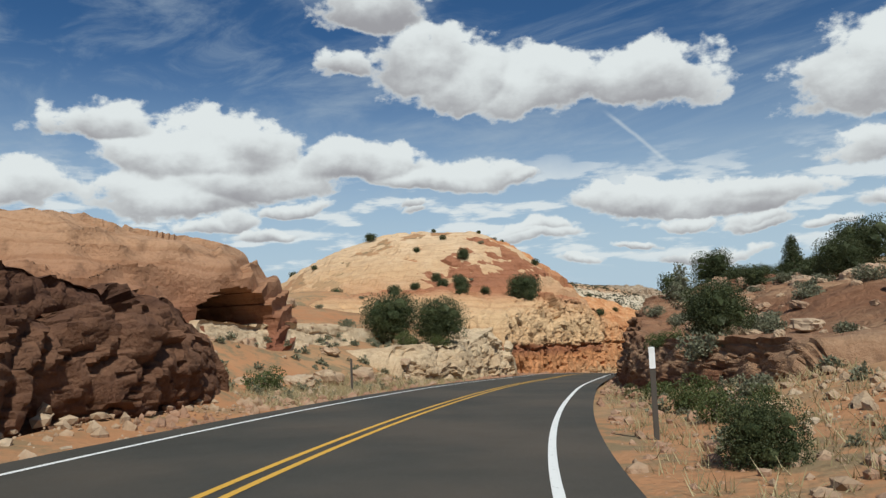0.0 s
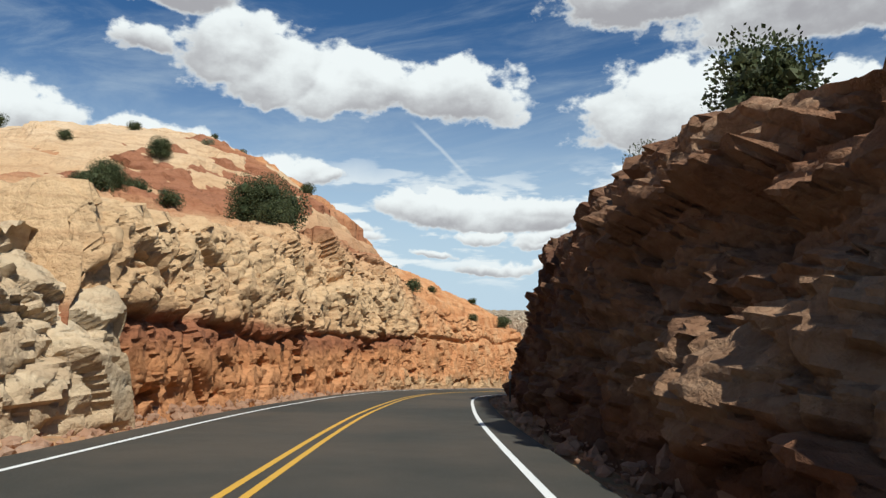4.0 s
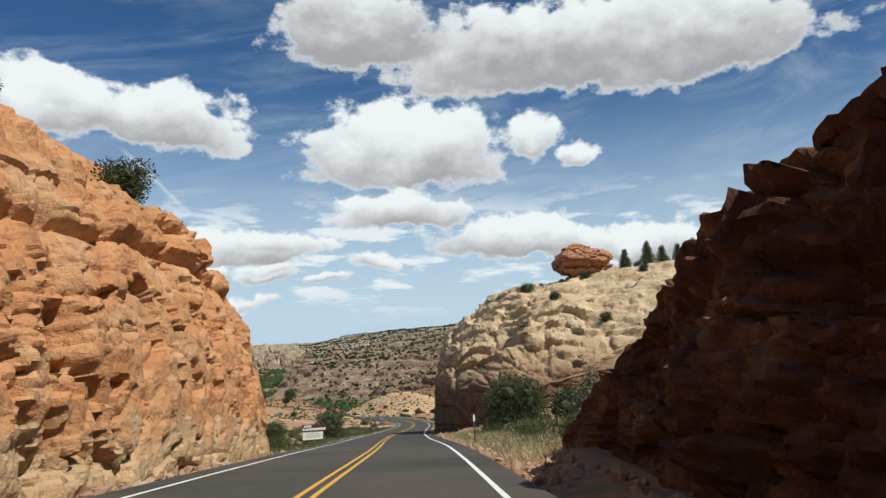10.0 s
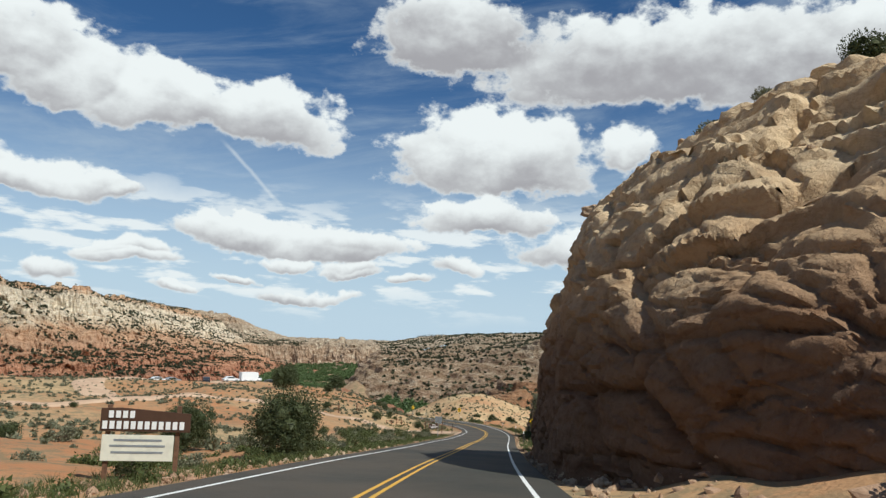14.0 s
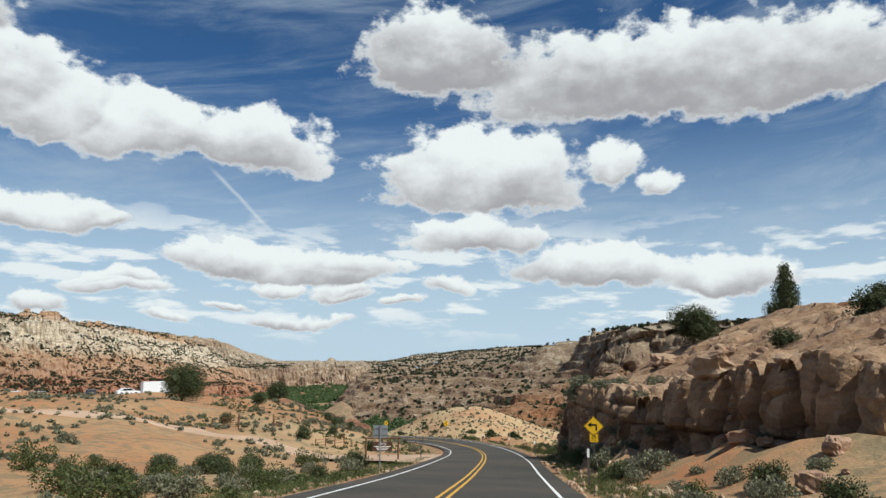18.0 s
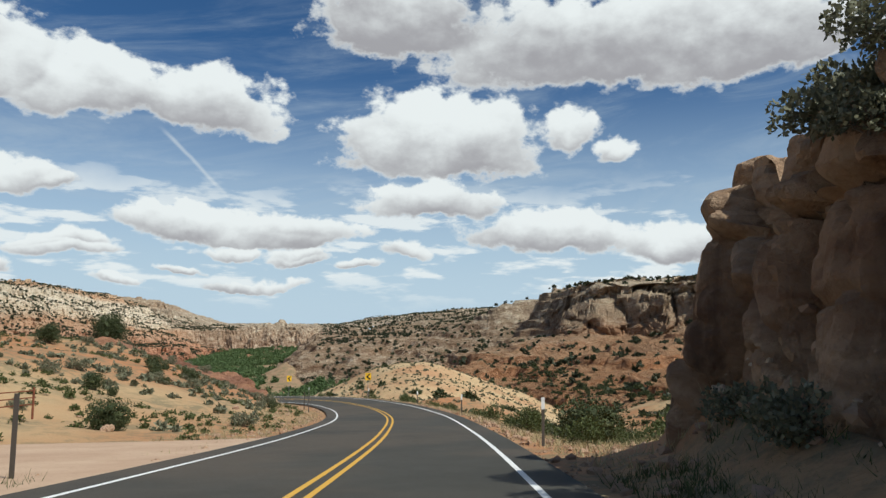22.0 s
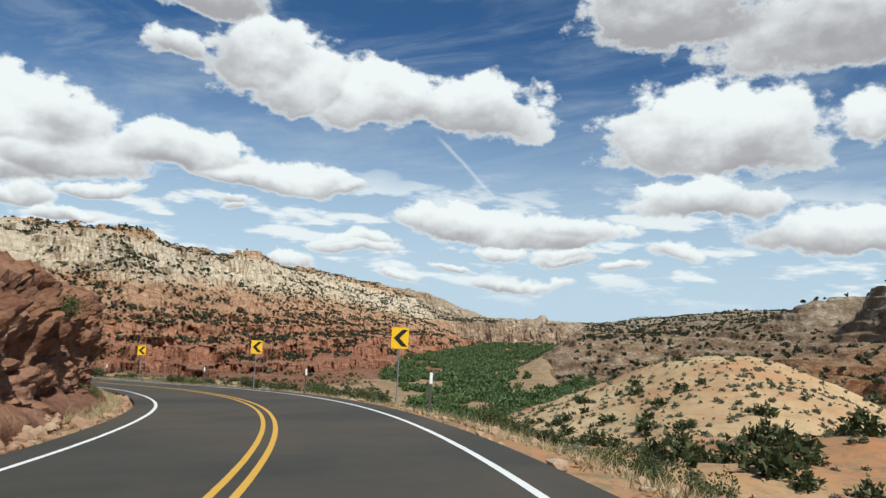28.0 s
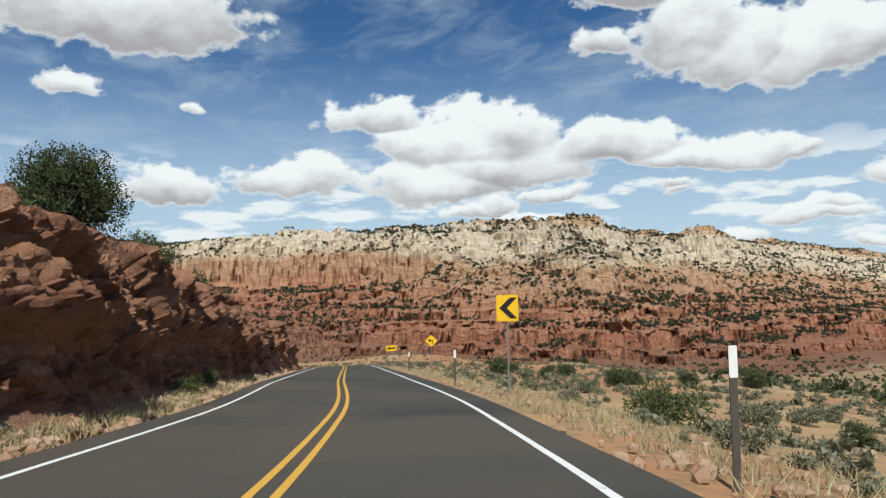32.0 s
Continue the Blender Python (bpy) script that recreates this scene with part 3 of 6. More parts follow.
RED = (0.32, 0.13, 0.066)
ORANGE = (0.43, 0.19, 0.09)
TAN = (0.50, 0.33, 0.19)
CREAM = (0.60, 0.47, 0.32)
DARK = (0.15, 0.065, 0.042)
BROWN = (0.24, 0.14, 0.085)
m_wall_left = sandstone("red_and_tan_sandstone", [(0.0, (0.55, 0.25, 0.11)), (0.3, (0.58, 0.28, 0.13)), (0.42, (0.54, 0.25, 0.11)), (0.455, RED), (0.48, RED), (0.5, (0.58, 0.37, 0.2)), (0.62, (0.64, 0.44, 0.25)), (0.76, (0.58, 0.36, 0.195)), (0.84, (0.4, 0.18, 0.095)), (0.92, (0.33, 0.145, 0.08))], beds=(-8.0, 12.0), varnish=0.12, wave=0.45, beyond=(106.0, 122.0, [(0.3, (0.47, 0.2, 0.085)), (0.5, (0.58, 0.285, 0.13)), (0.7, (0.62, 0.37, 0.195))]), bleach=0.2, foot=(0.128, 4.7, [(0.35, (0.5, 0.31, 0.16)), (0.6, (0.6, 0.41, 0.235))]))
# bank out of the sun: its colours are darkened to hold that shade
m_wall_red = sandstone("shade_toned_red_sandstone", [(0.3, (0.1, 0.052, 0.037)), (0.43, (0.19, 0.092, 0.058)), (0.55, (0.33, 0.175, 0.105)), (0.66, (0.18, 0.088, 0.056))], varnish=0.5)
# shade of the right wall put into its colour, darkest past y 52-74
m_wall_right = sandstone("shade_toned_brown_sandstone", [(0.3, (0.14, 0.062, 0.036)), (0.45, (0.24, 0.115, 0.064)), (0.57, (0.28, 0.155, 0.09)), (0.7, (0.48, 0.32, 0.195))], varnish=0.6, bleach=0.3, beyond=(52.0, 74.0, [(0.35, (0.08, 0.038, 0.025)), (0.5, (0.145, 0.07, 0.042)), (0.65, (0.25, 0.145, 0.085))]))
m_rock_tan = sandstone("tan_slickrock", [(0.0, BROWN), (0.26, (0.2, 0.118, 0.073)), (0.33, (0.28, 0.17, 0.1)), (0.39, (0.48, 0.33, 0.195)), (0.46, (0.6, 0.45, 0.28)), (0.74, (0.6, 0.44, 0.27)), (0.82, (0.53, 0.34, 0.19)), (1.0, (0.48, 0.26, 0.14))], beds=(-15.0, 18.0), varnish=0.34, bleach=0.3)
# heavy dark streaks paint in the shade on the brown cliff's road face
m_rock_brown = sandstone("brown_jointed_sandstone", [(0.3, (0.25, 0.145, 0.088)), (0.45, (0.32, 0.2, 0.122)), (0.55, (0.46, 0.315, 0.2)), (0.68, (0.29, 0.18, 0.108))], varnish=0.7, bleach=0.3)
m_dome = sandstone("pale_slickrock", [(0.0, (0.47, 0.24, 0.12)), (0.3, (0.52, 0.31, 0.17)), (0.42, (0.56, 0.37, 0.21)), (0.8, (0.64, 0.46, 0.29)), (1.0, (0.58, 0.4, 0.24))], beds=(4.0, 24.0), varnish=0.12, bleach=0.3)
# near-black tones carry the outcrop's shade on top of its dark red rock
m_outcrop_shade = sandstone("outcrop_shade_red_sandstone", [(0.3, (0.055, 0.03, 0.022)), (0.45, (0.1, 0.05, 0.033)), (0.58, (0.19, 0.1, 0.06)), (0.68, (0.095, 0.047, 0.031))], varnish=0.55, bleach=0.3)
m_perch = sandstone("orange_red_sandstone", [(0.3, (0.3, 0.13, 0.07)), (0.45, (0.42, 0.2, 0.105)), (0.6, (0.46, 0.25, 0.14)), (0.72, (0.36, 0.17, 0.09))], varnish=0.2)
m_hump = sandstone("orange_slickrock", [(0.0, (0.22, 0.085, 0.05)), (0.42, (0.25, 0.1, 0.058)), (0.55, (0.33, 0.165, 0.095)), (0.75, (0.43, 0.25, 0.145)), (1.0, (0.48, 0.3, 0.18))], beds=(-4.0, 11.0), varnish=0.5, wave=0.4, bleach=0.2)
m_cream_rock = sandstone("cream_sandstone", [(0.3, (0.5, 0.35, 0.21)), (0.5, (0.6, 0.46, 0.3)), (0.7, (0.54, 0.38, 0.23))], varnish=0.15, bleach=0.3)
m_stone = sandstone("loose_stone", [(0.3, (0.3, 0.16, 0.1)), (0.45, (0.38, 0.24, 0.155)), (0.6, (0.44, 0.32, 0.21)), (0.72, CREAM)], varnish=0.1, bump_size=0.4)


def ground_material():
    """Red sand, gravel and dry soil; the far cliffs show their beds by height and steepness."""
    m, n = material("desert_ground")
    geo = m.node_tree.nodes.new("ShaderNodeNewGeometry")
    at = geo.outputs[0]
    sep = m.node_tree.nodes.new("ShaderNodeSeparateXYZ")
    m.node_tree.links.new(at, sep.inputs[0])
    nor = m.node_tree.nodes.new("ShaderNodeSeparateXYZ")
    m.node_tree.links.new(geo.outputs[1], nor.inputs[0])
    wide = n.noise(at, 0.035, 5, 0.6)
    mid = n.noise(at, 0.3, 6, 0.6)
    fine = n.noise(at, 3.0, 7, 0.7)
    pebble = n.add("ShaderNodeTexVoronoi", {"Vector": at, "Scale": 7.0, "Randomness": 1.0})
    sand = n.ramp(wide, [(0.4, (0.41, 0.19, 0.09)), (0.52, (0.42, 0.24, 0.122)), (0.64, (0.44, 0.305, 0.165))])
    sand = n.mix(n.math("MULTIPLY", n.step(mid, 0.5, 0.75), 0.5), sand, (0.33, 0.24, 0.14, 1))
    sand = n.mix(n.math("MULTIPLY", n.step(fine, 0.55, 0.75), 0.45), sand, (0.23, 0.15, 0.09, 1))
    weeds = n.math("MULTIPLY", n.step(n.noise(at, 0.9, 7, 0.72), 0.45, 0.58), n.step(n.noise(at, 0.11, 4, 0.6), 0.32, 0.55))
    sand = n.mix(n.math("MULTIPLY", weeds, 0.72), sand, (0.18, 0.16, 0.095, 1))
    # beds of the canyon walls
    z = n.math("ADD", sep.outputs[2], n.math("ADD", n.math("MULTIPLY", wide, 22.0), n.math("MULTIPLY", mid, 3.0)))
    bed = n.ramp(n.math("MULTIPLY", n.math("ADD", z, 90.0), 1 / 160.0), [
        (0.0, (0.30, 0.2, 0.12)), (0.2, (0.36, 0.24, 0.145)), (0.34, (0.36, 0.24, 0.15)), (0.44, (0.42, 0.28, 0.17)), (0.55, (0.42, 0.29, 0.18)), (0.62, (0.58, 0.42, 0.27)), (0.72, (0.66, 0.53, 0.37)), (0.85, (0.58, 0.36, 0.2))])
    thin = n.add("ShaderNodeTexNoise", {"W": z, "Scale": 0.45, "Detail": 5.0, "Roughness": 0.7}, noise_dimensions="1D")
    bed = n.mix(n.math("MULTIPLY", n.step(thin, 0.4, 0.65), 0.5), bed, n.mix(1.0, bed, (0.6, 0.5, 0.42, 1), "MULTIPLY"))
    dist = n.math("MAXIMUM", n.step(sep.outputs[1], 520.0, 640.0), n.step(sep.outputs[0], 330.0, 480.0))
    steep = n.math("SUBTRACT", 1.0, n.step(nor.outputs[2], 0.72, 0.93))
    scrub = n.mix(n.math("MULTIPLY", n.step(n.noise(at, 0.12, 6, 0.7), 0.45, 0.62), 0.55), bed, (0.16, 0.15, 0.075, 1))
    far = n.mix(steep, scrub, bed)
    col = n.mix(dist, n.mix(n.math("MULTIPLY", steep, 0.4), sand, (0.40, 0.22, 0.12, 1)), far)
    hgt = n.math("ADD", n.math("MULTIPLY", fine, 0.5), n.math("ADD", n.math("MULTIPLY", pebble, 0.25), mid))
    return finish(m, n, col, 0.96, relief(n, hgt, 0.6, 0.15), spec=0.1)


def canyon_material(name, stops, low, high, scrubby, stain, dip, climb, grey_from):
    """Beds of colour by height; they dip to the east and climb to the west, and the walls go grey farther up the valley."""
    m, n = material(name)
    geo = m.node_tree.nodes.new("ShaderNodeNewGeometry")
    at = geo.outputs[0]
    sep = m.node_tree.nodes.new("ShaderNodeSeparateXYZ")
    m.node_tree.links.new(at, sep.inputs[0])
    nor = m.node_tree.nodes.new("ShaderNodeSeparateXYZ")
    m.node_tree.links.new(geo.outputs[1], nor.inputs[0])
    wide = n.noise(at, 0.012, 5, 0.6)
    mid = n.noise(at, 0.09, 6, 0.65)
    fine = n.noise(at, 0.5, 7, 0.7)
    level = n.math("ADD", sep.outputs[2], n.math("MULTIPLY", n.step(sep.outputs[0], 240.0, 520.0), dip))
    level = n.math("SUBTRACT", level, n.math("MULTIPLY", n.math("SUBTRACT", 1.0, n.step(sep.outputs[0], -190.0, 10.0)), climb))
    z = n.math("ADD", level, n.math("ADD", n.math("MULTIPLY", n.math("SUBTRACT", wide, 0.5), 26.0), n.math("MULTIPLY", n.math("SUBTRACT", mid, 0.5), 14.0)))
    col = n.ramp(n.math("MULTIPLY", n.math("SUBTRACT", z, low), 1.0 / (high - low)), stops)
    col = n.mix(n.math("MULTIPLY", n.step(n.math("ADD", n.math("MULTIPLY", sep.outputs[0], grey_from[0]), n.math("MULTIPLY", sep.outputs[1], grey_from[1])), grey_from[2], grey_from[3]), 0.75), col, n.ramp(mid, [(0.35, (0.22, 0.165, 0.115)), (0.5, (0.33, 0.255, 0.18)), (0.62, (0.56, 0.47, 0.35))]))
    thin = n.add("ShaderNodeTexNoise", {"W": z, "Scale": 0.42, "Detail": 5.0, "Roughness": 0.75}, noise_dimensions="1D")
    col = n.mix(n.math("MULTIPLY", n.step(thin, 0.44, 0.6), 0.72), col, n.mix(1.0, col, (0.62, 0.5, 0.42, 1), "MULTIPLY"))
    col = n.mix(n.math("MULTIPLY", n.step(mid, 0.5, 0.7), 0.5), col, n.mix(1.0, col, (1.3, 1.4, 1.45, 1), "MULTIPLY"))
    streak = n.noise(n.vec("MULTIPLY", at, (0.35, 0.35, 0.03)), 1.0, 4, 0.6)
    steep = n.math("SUBTRACT", 1.0, n.step(nor.outputs[2], 0.55, 0.85))
    col = n.mix(n.math("MULTIPLY", n.math("MULTIPLY", n.step(streak, 0.48, 0.68), steep), stain), col, (0.09, 0.055, 0.04, 1))
    soil = n.mix(n.step(fine, 0.42, 0.66), n.mix(0.35, col, (0.40, 0.28, 0.17, 1)), (0.15, 0.135, 0.075, 1))
    col = n.mix(n.math("MULTIPLY", n.math("SUBTRACT", 1.0, steep), scrubby), col, soil)
    hgt = n.math("ADD", n.math("MULTIPLY", mid, 2.0), n.math("ADD", fine, n.math("MULTIPLY", thin, 0.8)))
    return finish(m, n, col, 0.95, relief(n, hgt, 0.9, 3.0), spec=0.08)


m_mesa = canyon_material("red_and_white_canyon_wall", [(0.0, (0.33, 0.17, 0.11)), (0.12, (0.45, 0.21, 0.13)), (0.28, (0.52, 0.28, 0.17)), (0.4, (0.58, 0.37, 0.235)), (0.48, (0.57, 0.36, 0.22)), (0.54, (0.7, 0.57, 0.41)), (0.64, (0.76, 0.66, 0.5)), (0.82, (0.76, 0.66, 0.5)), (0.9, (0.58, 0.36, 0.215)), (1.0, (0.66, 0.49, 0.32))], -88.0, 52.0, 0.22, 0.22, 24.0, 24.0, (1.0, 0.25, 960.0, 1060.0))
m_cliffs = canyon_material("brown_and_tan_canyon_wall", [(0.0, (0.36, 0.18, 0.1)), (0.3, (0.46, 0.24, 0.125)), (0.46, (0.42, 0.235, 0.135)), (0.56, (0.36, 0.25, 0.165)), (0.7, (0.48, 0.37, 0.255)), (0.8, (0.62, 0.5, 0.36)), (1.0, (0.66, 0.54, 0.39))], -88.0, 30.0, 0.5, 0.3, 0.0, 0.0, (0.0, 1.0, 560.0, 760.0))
m_ground = ground_material()


def knoll_material():
    """Yellow sand with gravelly streaks along the contour and orange washes lower down."""
    m, n = material("yellow_sand")
    at = place_of(n)
    wide, fine = n.noise(at, 0.06, 5, 0.6), n.noise(at, 1.1, 7, 0.72)
    col = n.ramp(wide, [(0.38, (0.43, 0.245, 0.13)), (0.5, (0.47, 0.32, 0.175)), (0.64, (0.51, 0.38, 0.22))])
    rib = n.noise(n.vec("MULTIPLY", at, (0.5, 0.5, 2.2)), 0.8, 6, 0.65)
    col = n.mix(n.math("MULTIPLY", n.step(rib, 0.5, 0.66), 0.45), col, (0.25, 0.19, 0.105, 1))
    col = n.mix(n.math("MULTIPLY", n.step(fine, 0.52, 0.72), 0.45), col, (0.24, 0.17, 0.095, 1))
    return finish(m, n, col, 0.96, relief(n, n.math("ADD", fine, rib), 0.6, 0.25), spec=0.1)


m_knoll = knoll_material()


def asphalt_material():
    m, n = material("worn_asphalt")
    at = place_of(n)
    coarse = n.noise(at, 0.25, 5, 0.6)
    grain = n.noise(at, 38.0, 4, 0.7)
    stain = n.noise(n.vec("MULTIPLY", at, (1, 1, 1)), 1.6, 6, 0.65)
    col = n.ramp(coarse, [(0.3, (0.047, 0.045, 0.037)), (0.7, (0.066, 0.061, 0.05))])
    col = n.mix(n.math("MULTIPLY", n.step(n.noise(at, 0.13, 4, 0.6), 0.4, 0.62), 0.7), col, (0.1, 0.078, 0.058, 1))
    col = n.mix(n.math("MULTIPLY", n.step(grain, 0.5, 0.75), 0.5), col, (0.13, 0.12, 0.11, 1))
    return finish(m, n, col, n.math("ADD", 0.72, n.math("MULTIPLY", stain, 0.2)), relief(n, grain, 0.4, 0.01), spec=0.18)


def paint_material(name, rgb):
    m, n = material(name)
    at = place_of(n)
    wear = n.noise(at, 9.0, 6, 0.7)
    col = n.mix(n.math("MULTIPLY", n.step(wear, 0.56, 0.7), 0.55), (*rgb, 1), (0.16, 0.14, 0.11, 1))
    return finish(m, n, col, 0.7, relief(n, wear, 0.3, 0.004), spec=0.3)


m_asphalt = asphalt_material()
m_white_line = paint_material("white_road_paint", (0.78, 0.77, 0.73))
m_yellow_line = paint_material("yellow_road_paint", (0.66, 0.37, 0.05))


def leaf_material(name, a, b, gloss=0.55):
    m, n = material(name)
    rnd = n.add("ShaderNodeNewGeometry", out=8)
    obj = n.add("ShaderNodeObjectInfo", out=5)
    col = n.ramp(n.math("FRACT", n.math("ADD", rnd, n.math("MULTIPLY", obj, 0.35))), [(0.0, a), (1.0, b)])
    p = n.add("ShaderNodeBsdfPrincipled", {"Base Color": col, "Roughness": gloss, "Specular IOR Level": 0.2})
    t = n.add("ShaderNodeBsdfTranslucent", {0: col})
    n.add("ShaderNodeOutputMaterial", {0: n.add("ShaderNodeMixShader", {0: 0.22, 1: p, 2: t})})
    return m


m_juniper = leaf_material("juniper_leaf", (0.036, 0.05, 0.02), (0.1, 0.112, 0.048))
m_far_scrub = leaf_material("dusty_juniper_leaf", (0.032, 0.042, 0.022), (0.075, 0.08, 0.045))
m_sage = leaf_material("sagebrush_leaf", (0.12, 0.125, 0.075), (0.24, 0.235, 0.15))
m_green = leaf_material("cottonwood_leaf", (0.06, 0.105, 0.036), (0.14, 0.19, 0.075))
m_bright = leaf_material("fresh_green_leaf", (0.055, 0.075, 0.022), (0.12, 0.135, 0.05))
m_dry = leaf_material("dry_grass", (0.30, 0.24, 0.12), (0.50, 0.42, 0.24))
m_bark = plain("grey_bark", (0.17, 0.12, 0.085), 0.9, spot=0.25, scale=8)


# ---- building helpers ----
def mesh_from(name, verts, faces, mats, smooth_faces=False, slots=None):
    me = bpy.data.meshes.new(name)
    me.from_pydata([tuple(v) for v in verts], [], [tuple(f) for f in faces])
    for m in (mats if isinstance(mats, (list, tuple)) else [mats]):
        me.materials.append(m)
    if slots is not None:
        me.polygons.foreach_set("material_index", np.asarray(slots, np.int32))
    if smooth_faces:
        me.polygons.foreach_set("use_smooth", np.ones(len(me.polygons), bool))
    me.update()
    return me


def fast_mesh(name, verts, quads, mats, smooth_faces=False, slots=None):
    """Like mesh_from, for large numpy arrays of one face size."""
    me = bpy.data.meshes.new(name)
    n, k = quads.shape
    me.vertices.add(len(verts))
    me.vertices.foreach_set("co", np.asarray(verts, np.float32).ravel())
    me.loops.add(n * k)
    me.loops.foreach_set("vertex_index", np.asarray(quads, np.int32).ravel())
    me.polygons.add(n)
    me.polygons.foreach_set("loop_start", np.arange(0, n * k, k, dtype=np.int32))
    for m in (mats if isinstance(mats, (list, tuple)) else [mats]):
        me.materials.append(m)
    if slots is not None:
        me.polygons.foreach_set("material_index", np.asarray(slots, np.int32))
    me.polygons.foreach_set("use_smooth", np.full(n, smooth_faces))
    me.update(calc_edges=True)
    me.validate()
    return me


def grid_quads(rows, cols):
    i = np.arange(rows - 1)[:, None] * cols + np.arange(cols - 1)[None]
    return np.stack([i, i + 1, i + cols + 1, i + cols], -1).reshape(-1, 4)


def part(name, bm, mat, parent, label=""):
    """Links a bmesh as one mesh object under a thing or part."""
    me = bpy.data.meshes.new(name)
    bm.to_mesh(me)
    bm.free()
    me.materials.append(mat)
    ob = new(name, me)
    ob.parent = parent
    if label:
        ob["label"] = label
    return ob


def thing(name, m, label, category, group="", kind=""):
    ob = new(name)
    ob.matrix_world = m
    return tagged(ob, label, category, group, kind)


def box(size, at=(0, 0, 0), bevel=0.0, turn=(0, 0, 0)):
    bm = bmesh.new()
    bmesh.ops.create_cube(bm, size=1.0)
    bmesh.ops.scale(bm, vec=size, verts=bm.verts)
    if bevel:
        bmesh.ops.bevel(bm, geom=bm.edges[:], offset=bevel, segments=2, affect="EDGES", profile=0.7)
    bmesh.ops.transform(bm, matrix=pose(*at, *turn), verts=bm.verts)
    return bm


def tube(r, length, at=(0, 0, 0), turn=(0, 0, 0), sides=12, r2=None):
    bm = bmesh.new()
    bmesh.ops.create_cone(bm, cap_ends=True, segments=sides, radius1=r, radius2=r if r2 is None else r2, depth=length)
    bmesh.ops.transform(bm, matrix=pose(*at, *turn), verts=bm.verts)
    return bm


def prism(outline, thick, at=(0, 0, 0), turn=(0, 0, 0), bevel=0.0):
    """A flat plate of that outline in x, z, facing -y."""
    bm = bmesh.new()
    vs = [bm.verts.new((x, 0, z)) for x, z in outline]
    f = bm.faces.new(vs)
    r = bmesh.ops.extrude_face_region(bm, geom=[f])
    bmesh.ops.translate(bm, vec=(0, thick, 0), verts=[v for v in r["geom"] if isinstance(v, bmesh.types.BMVert)])
    bmesh.ops.recalc_face_normals(bm, faces=bm.faces)
    bmesh.ops.transform(bm, matrix=pose(*at, *turn), verts=bm.verts)
    return bm


# ---- ground: one sheet to the horizon ----
def axis(lo, hi, fine_lo, fine_hi, step):
    mid = list(np.arange(fine_lo, fine_hi, step))
    up, down, g = [fine_hi], [fine_lo], step
    while up[-1] < hi:
        g = min(g * 1.035, 40)
        up.append(up[-1] + g)
    g = step
    while down[-1] > lo:
        g = min(g * 1.035, 60)
        down.append(down[-1] - g)
    return np.array(down[:0:-1] + mid + up)


# stretches of rock wall: s0, s1, side, distance of the foot along it, and how far back the rock reaches
WALLS = [
    dict(s0=-57, s1=22, side=-1, foot=[(-57, 5.4), (0, 5.9), (20, 7.0)], reach=8.0),
    dict(s0=63, s1=163.5, side=-1, foot=[(63, 5.6), (110, 5.3), (130, 5.0)], reach=24.0),
    dict(s0=16, s1=154, side=1, foot=[(16, 9.5), (23, 7.2), (30, 5.6), (36, 5.3), (118, 5.3), (134, 6.2), (150, 7.0)], reach=24.0),
    dict(s0=184, s1=232, side=1, foot=[(184, 30), (187, 26), (189, 22), (190.5, 19), (192, 15.5), (193.5, 10.8), (200, 7.0), (206, 4.9), (228, 4.9), (232, 6.5)], reach=36.0),
    dict(s0=256, s1=303.5, side=1, foot=[(256, 14.5), (262, 12), (268, 9.8), (275, 8.3), (284, 7.6), (296, 7.2), (304, 7.2)], reach=24.0),
    dict(s0=386, s1=545, side=-1, foot=[(386, 5.4)], reach=24.0),
    dict(s0=28, s1=52, side=-1, foot=[(28, 13.2), (40, 12.2), (52, 11.5)], reach=12.0),
    dict(s0=37, s1=67.5, side=-1, foot=[(37, 7.5), (41, 6.0), (47, 5.2)], reach=5.0)]


def under_walls(x, y):
    """How far the sheet of ground lies lower where rock covers it."""
    dip = np.zeros(len(x))
    z = land(x, y)
    close = (x > -80) & (x < 300) & (y > -80) & (y < 560)
    s, d = nearest(x[close], y[close])
    deep = np.zeros(len(s))
    base = np.interp(s, S, LINE[:, 2])
    for w in WALLS:
        foot = np.interp(s, [f[0] for f in w["foot"]], [f[1] for f in w["foot"]])
        a = d * w["side"] - foot
        flat = base + np.clip(land_over_road(s, w["side"] * np.maximum(foot, 5.2)), -0.2, 1.2) - 0.6
        deep = np.maximum(deep, np.maximum(z[close] - flat, 0) * smooth(a, -0.6, 0.8) * (1 - smooth(a, w["reach"] - 7, w["reach"] - 3)) * smooth(s, w["s0"] + 2, w["s0"] + 5) * (1 - smooth(s, w["s1"] - 5, w["s1"] - 2)))
    dip[close] = deep
    return dip


gx, gy = axis(-3800, 4000, -40, 270, 1.9), axis(-2500, 4300, -30, 500, 1.9)
XX, YY = np.meshgrid(gx, gy)
ZZ = land(XX.ravel(), YY.ravel())
away = np.hypot(XX.ravel() - 172, YY.ravel() - 345)
ZZ -= 60 * smooth(away, 332, 420) * ((side_of(RIVER, XX.ravel(), YY.ravel()) > 40) | (YY.ravel() > 1480)) + 45 * smooth(away, 215, 270) * (side_of(RIVER, XX.ravel(), YY.ravel()) < -40) * smooth(XX.ravel() - 0.3 * (YY.ravel() - 300), 235, 265)
ZZ -= under_walls(XX.ravel(), YY.ravel())
ground = new("ground", fast_mesh("ground", np.stack([XX.ravel(), YY.ravel(), ZZ], 1), grid_quads(len(gy), len(gx)), m_ground, True))
# canyon walls across the river and to the east, as a fan of finer ground about the bend


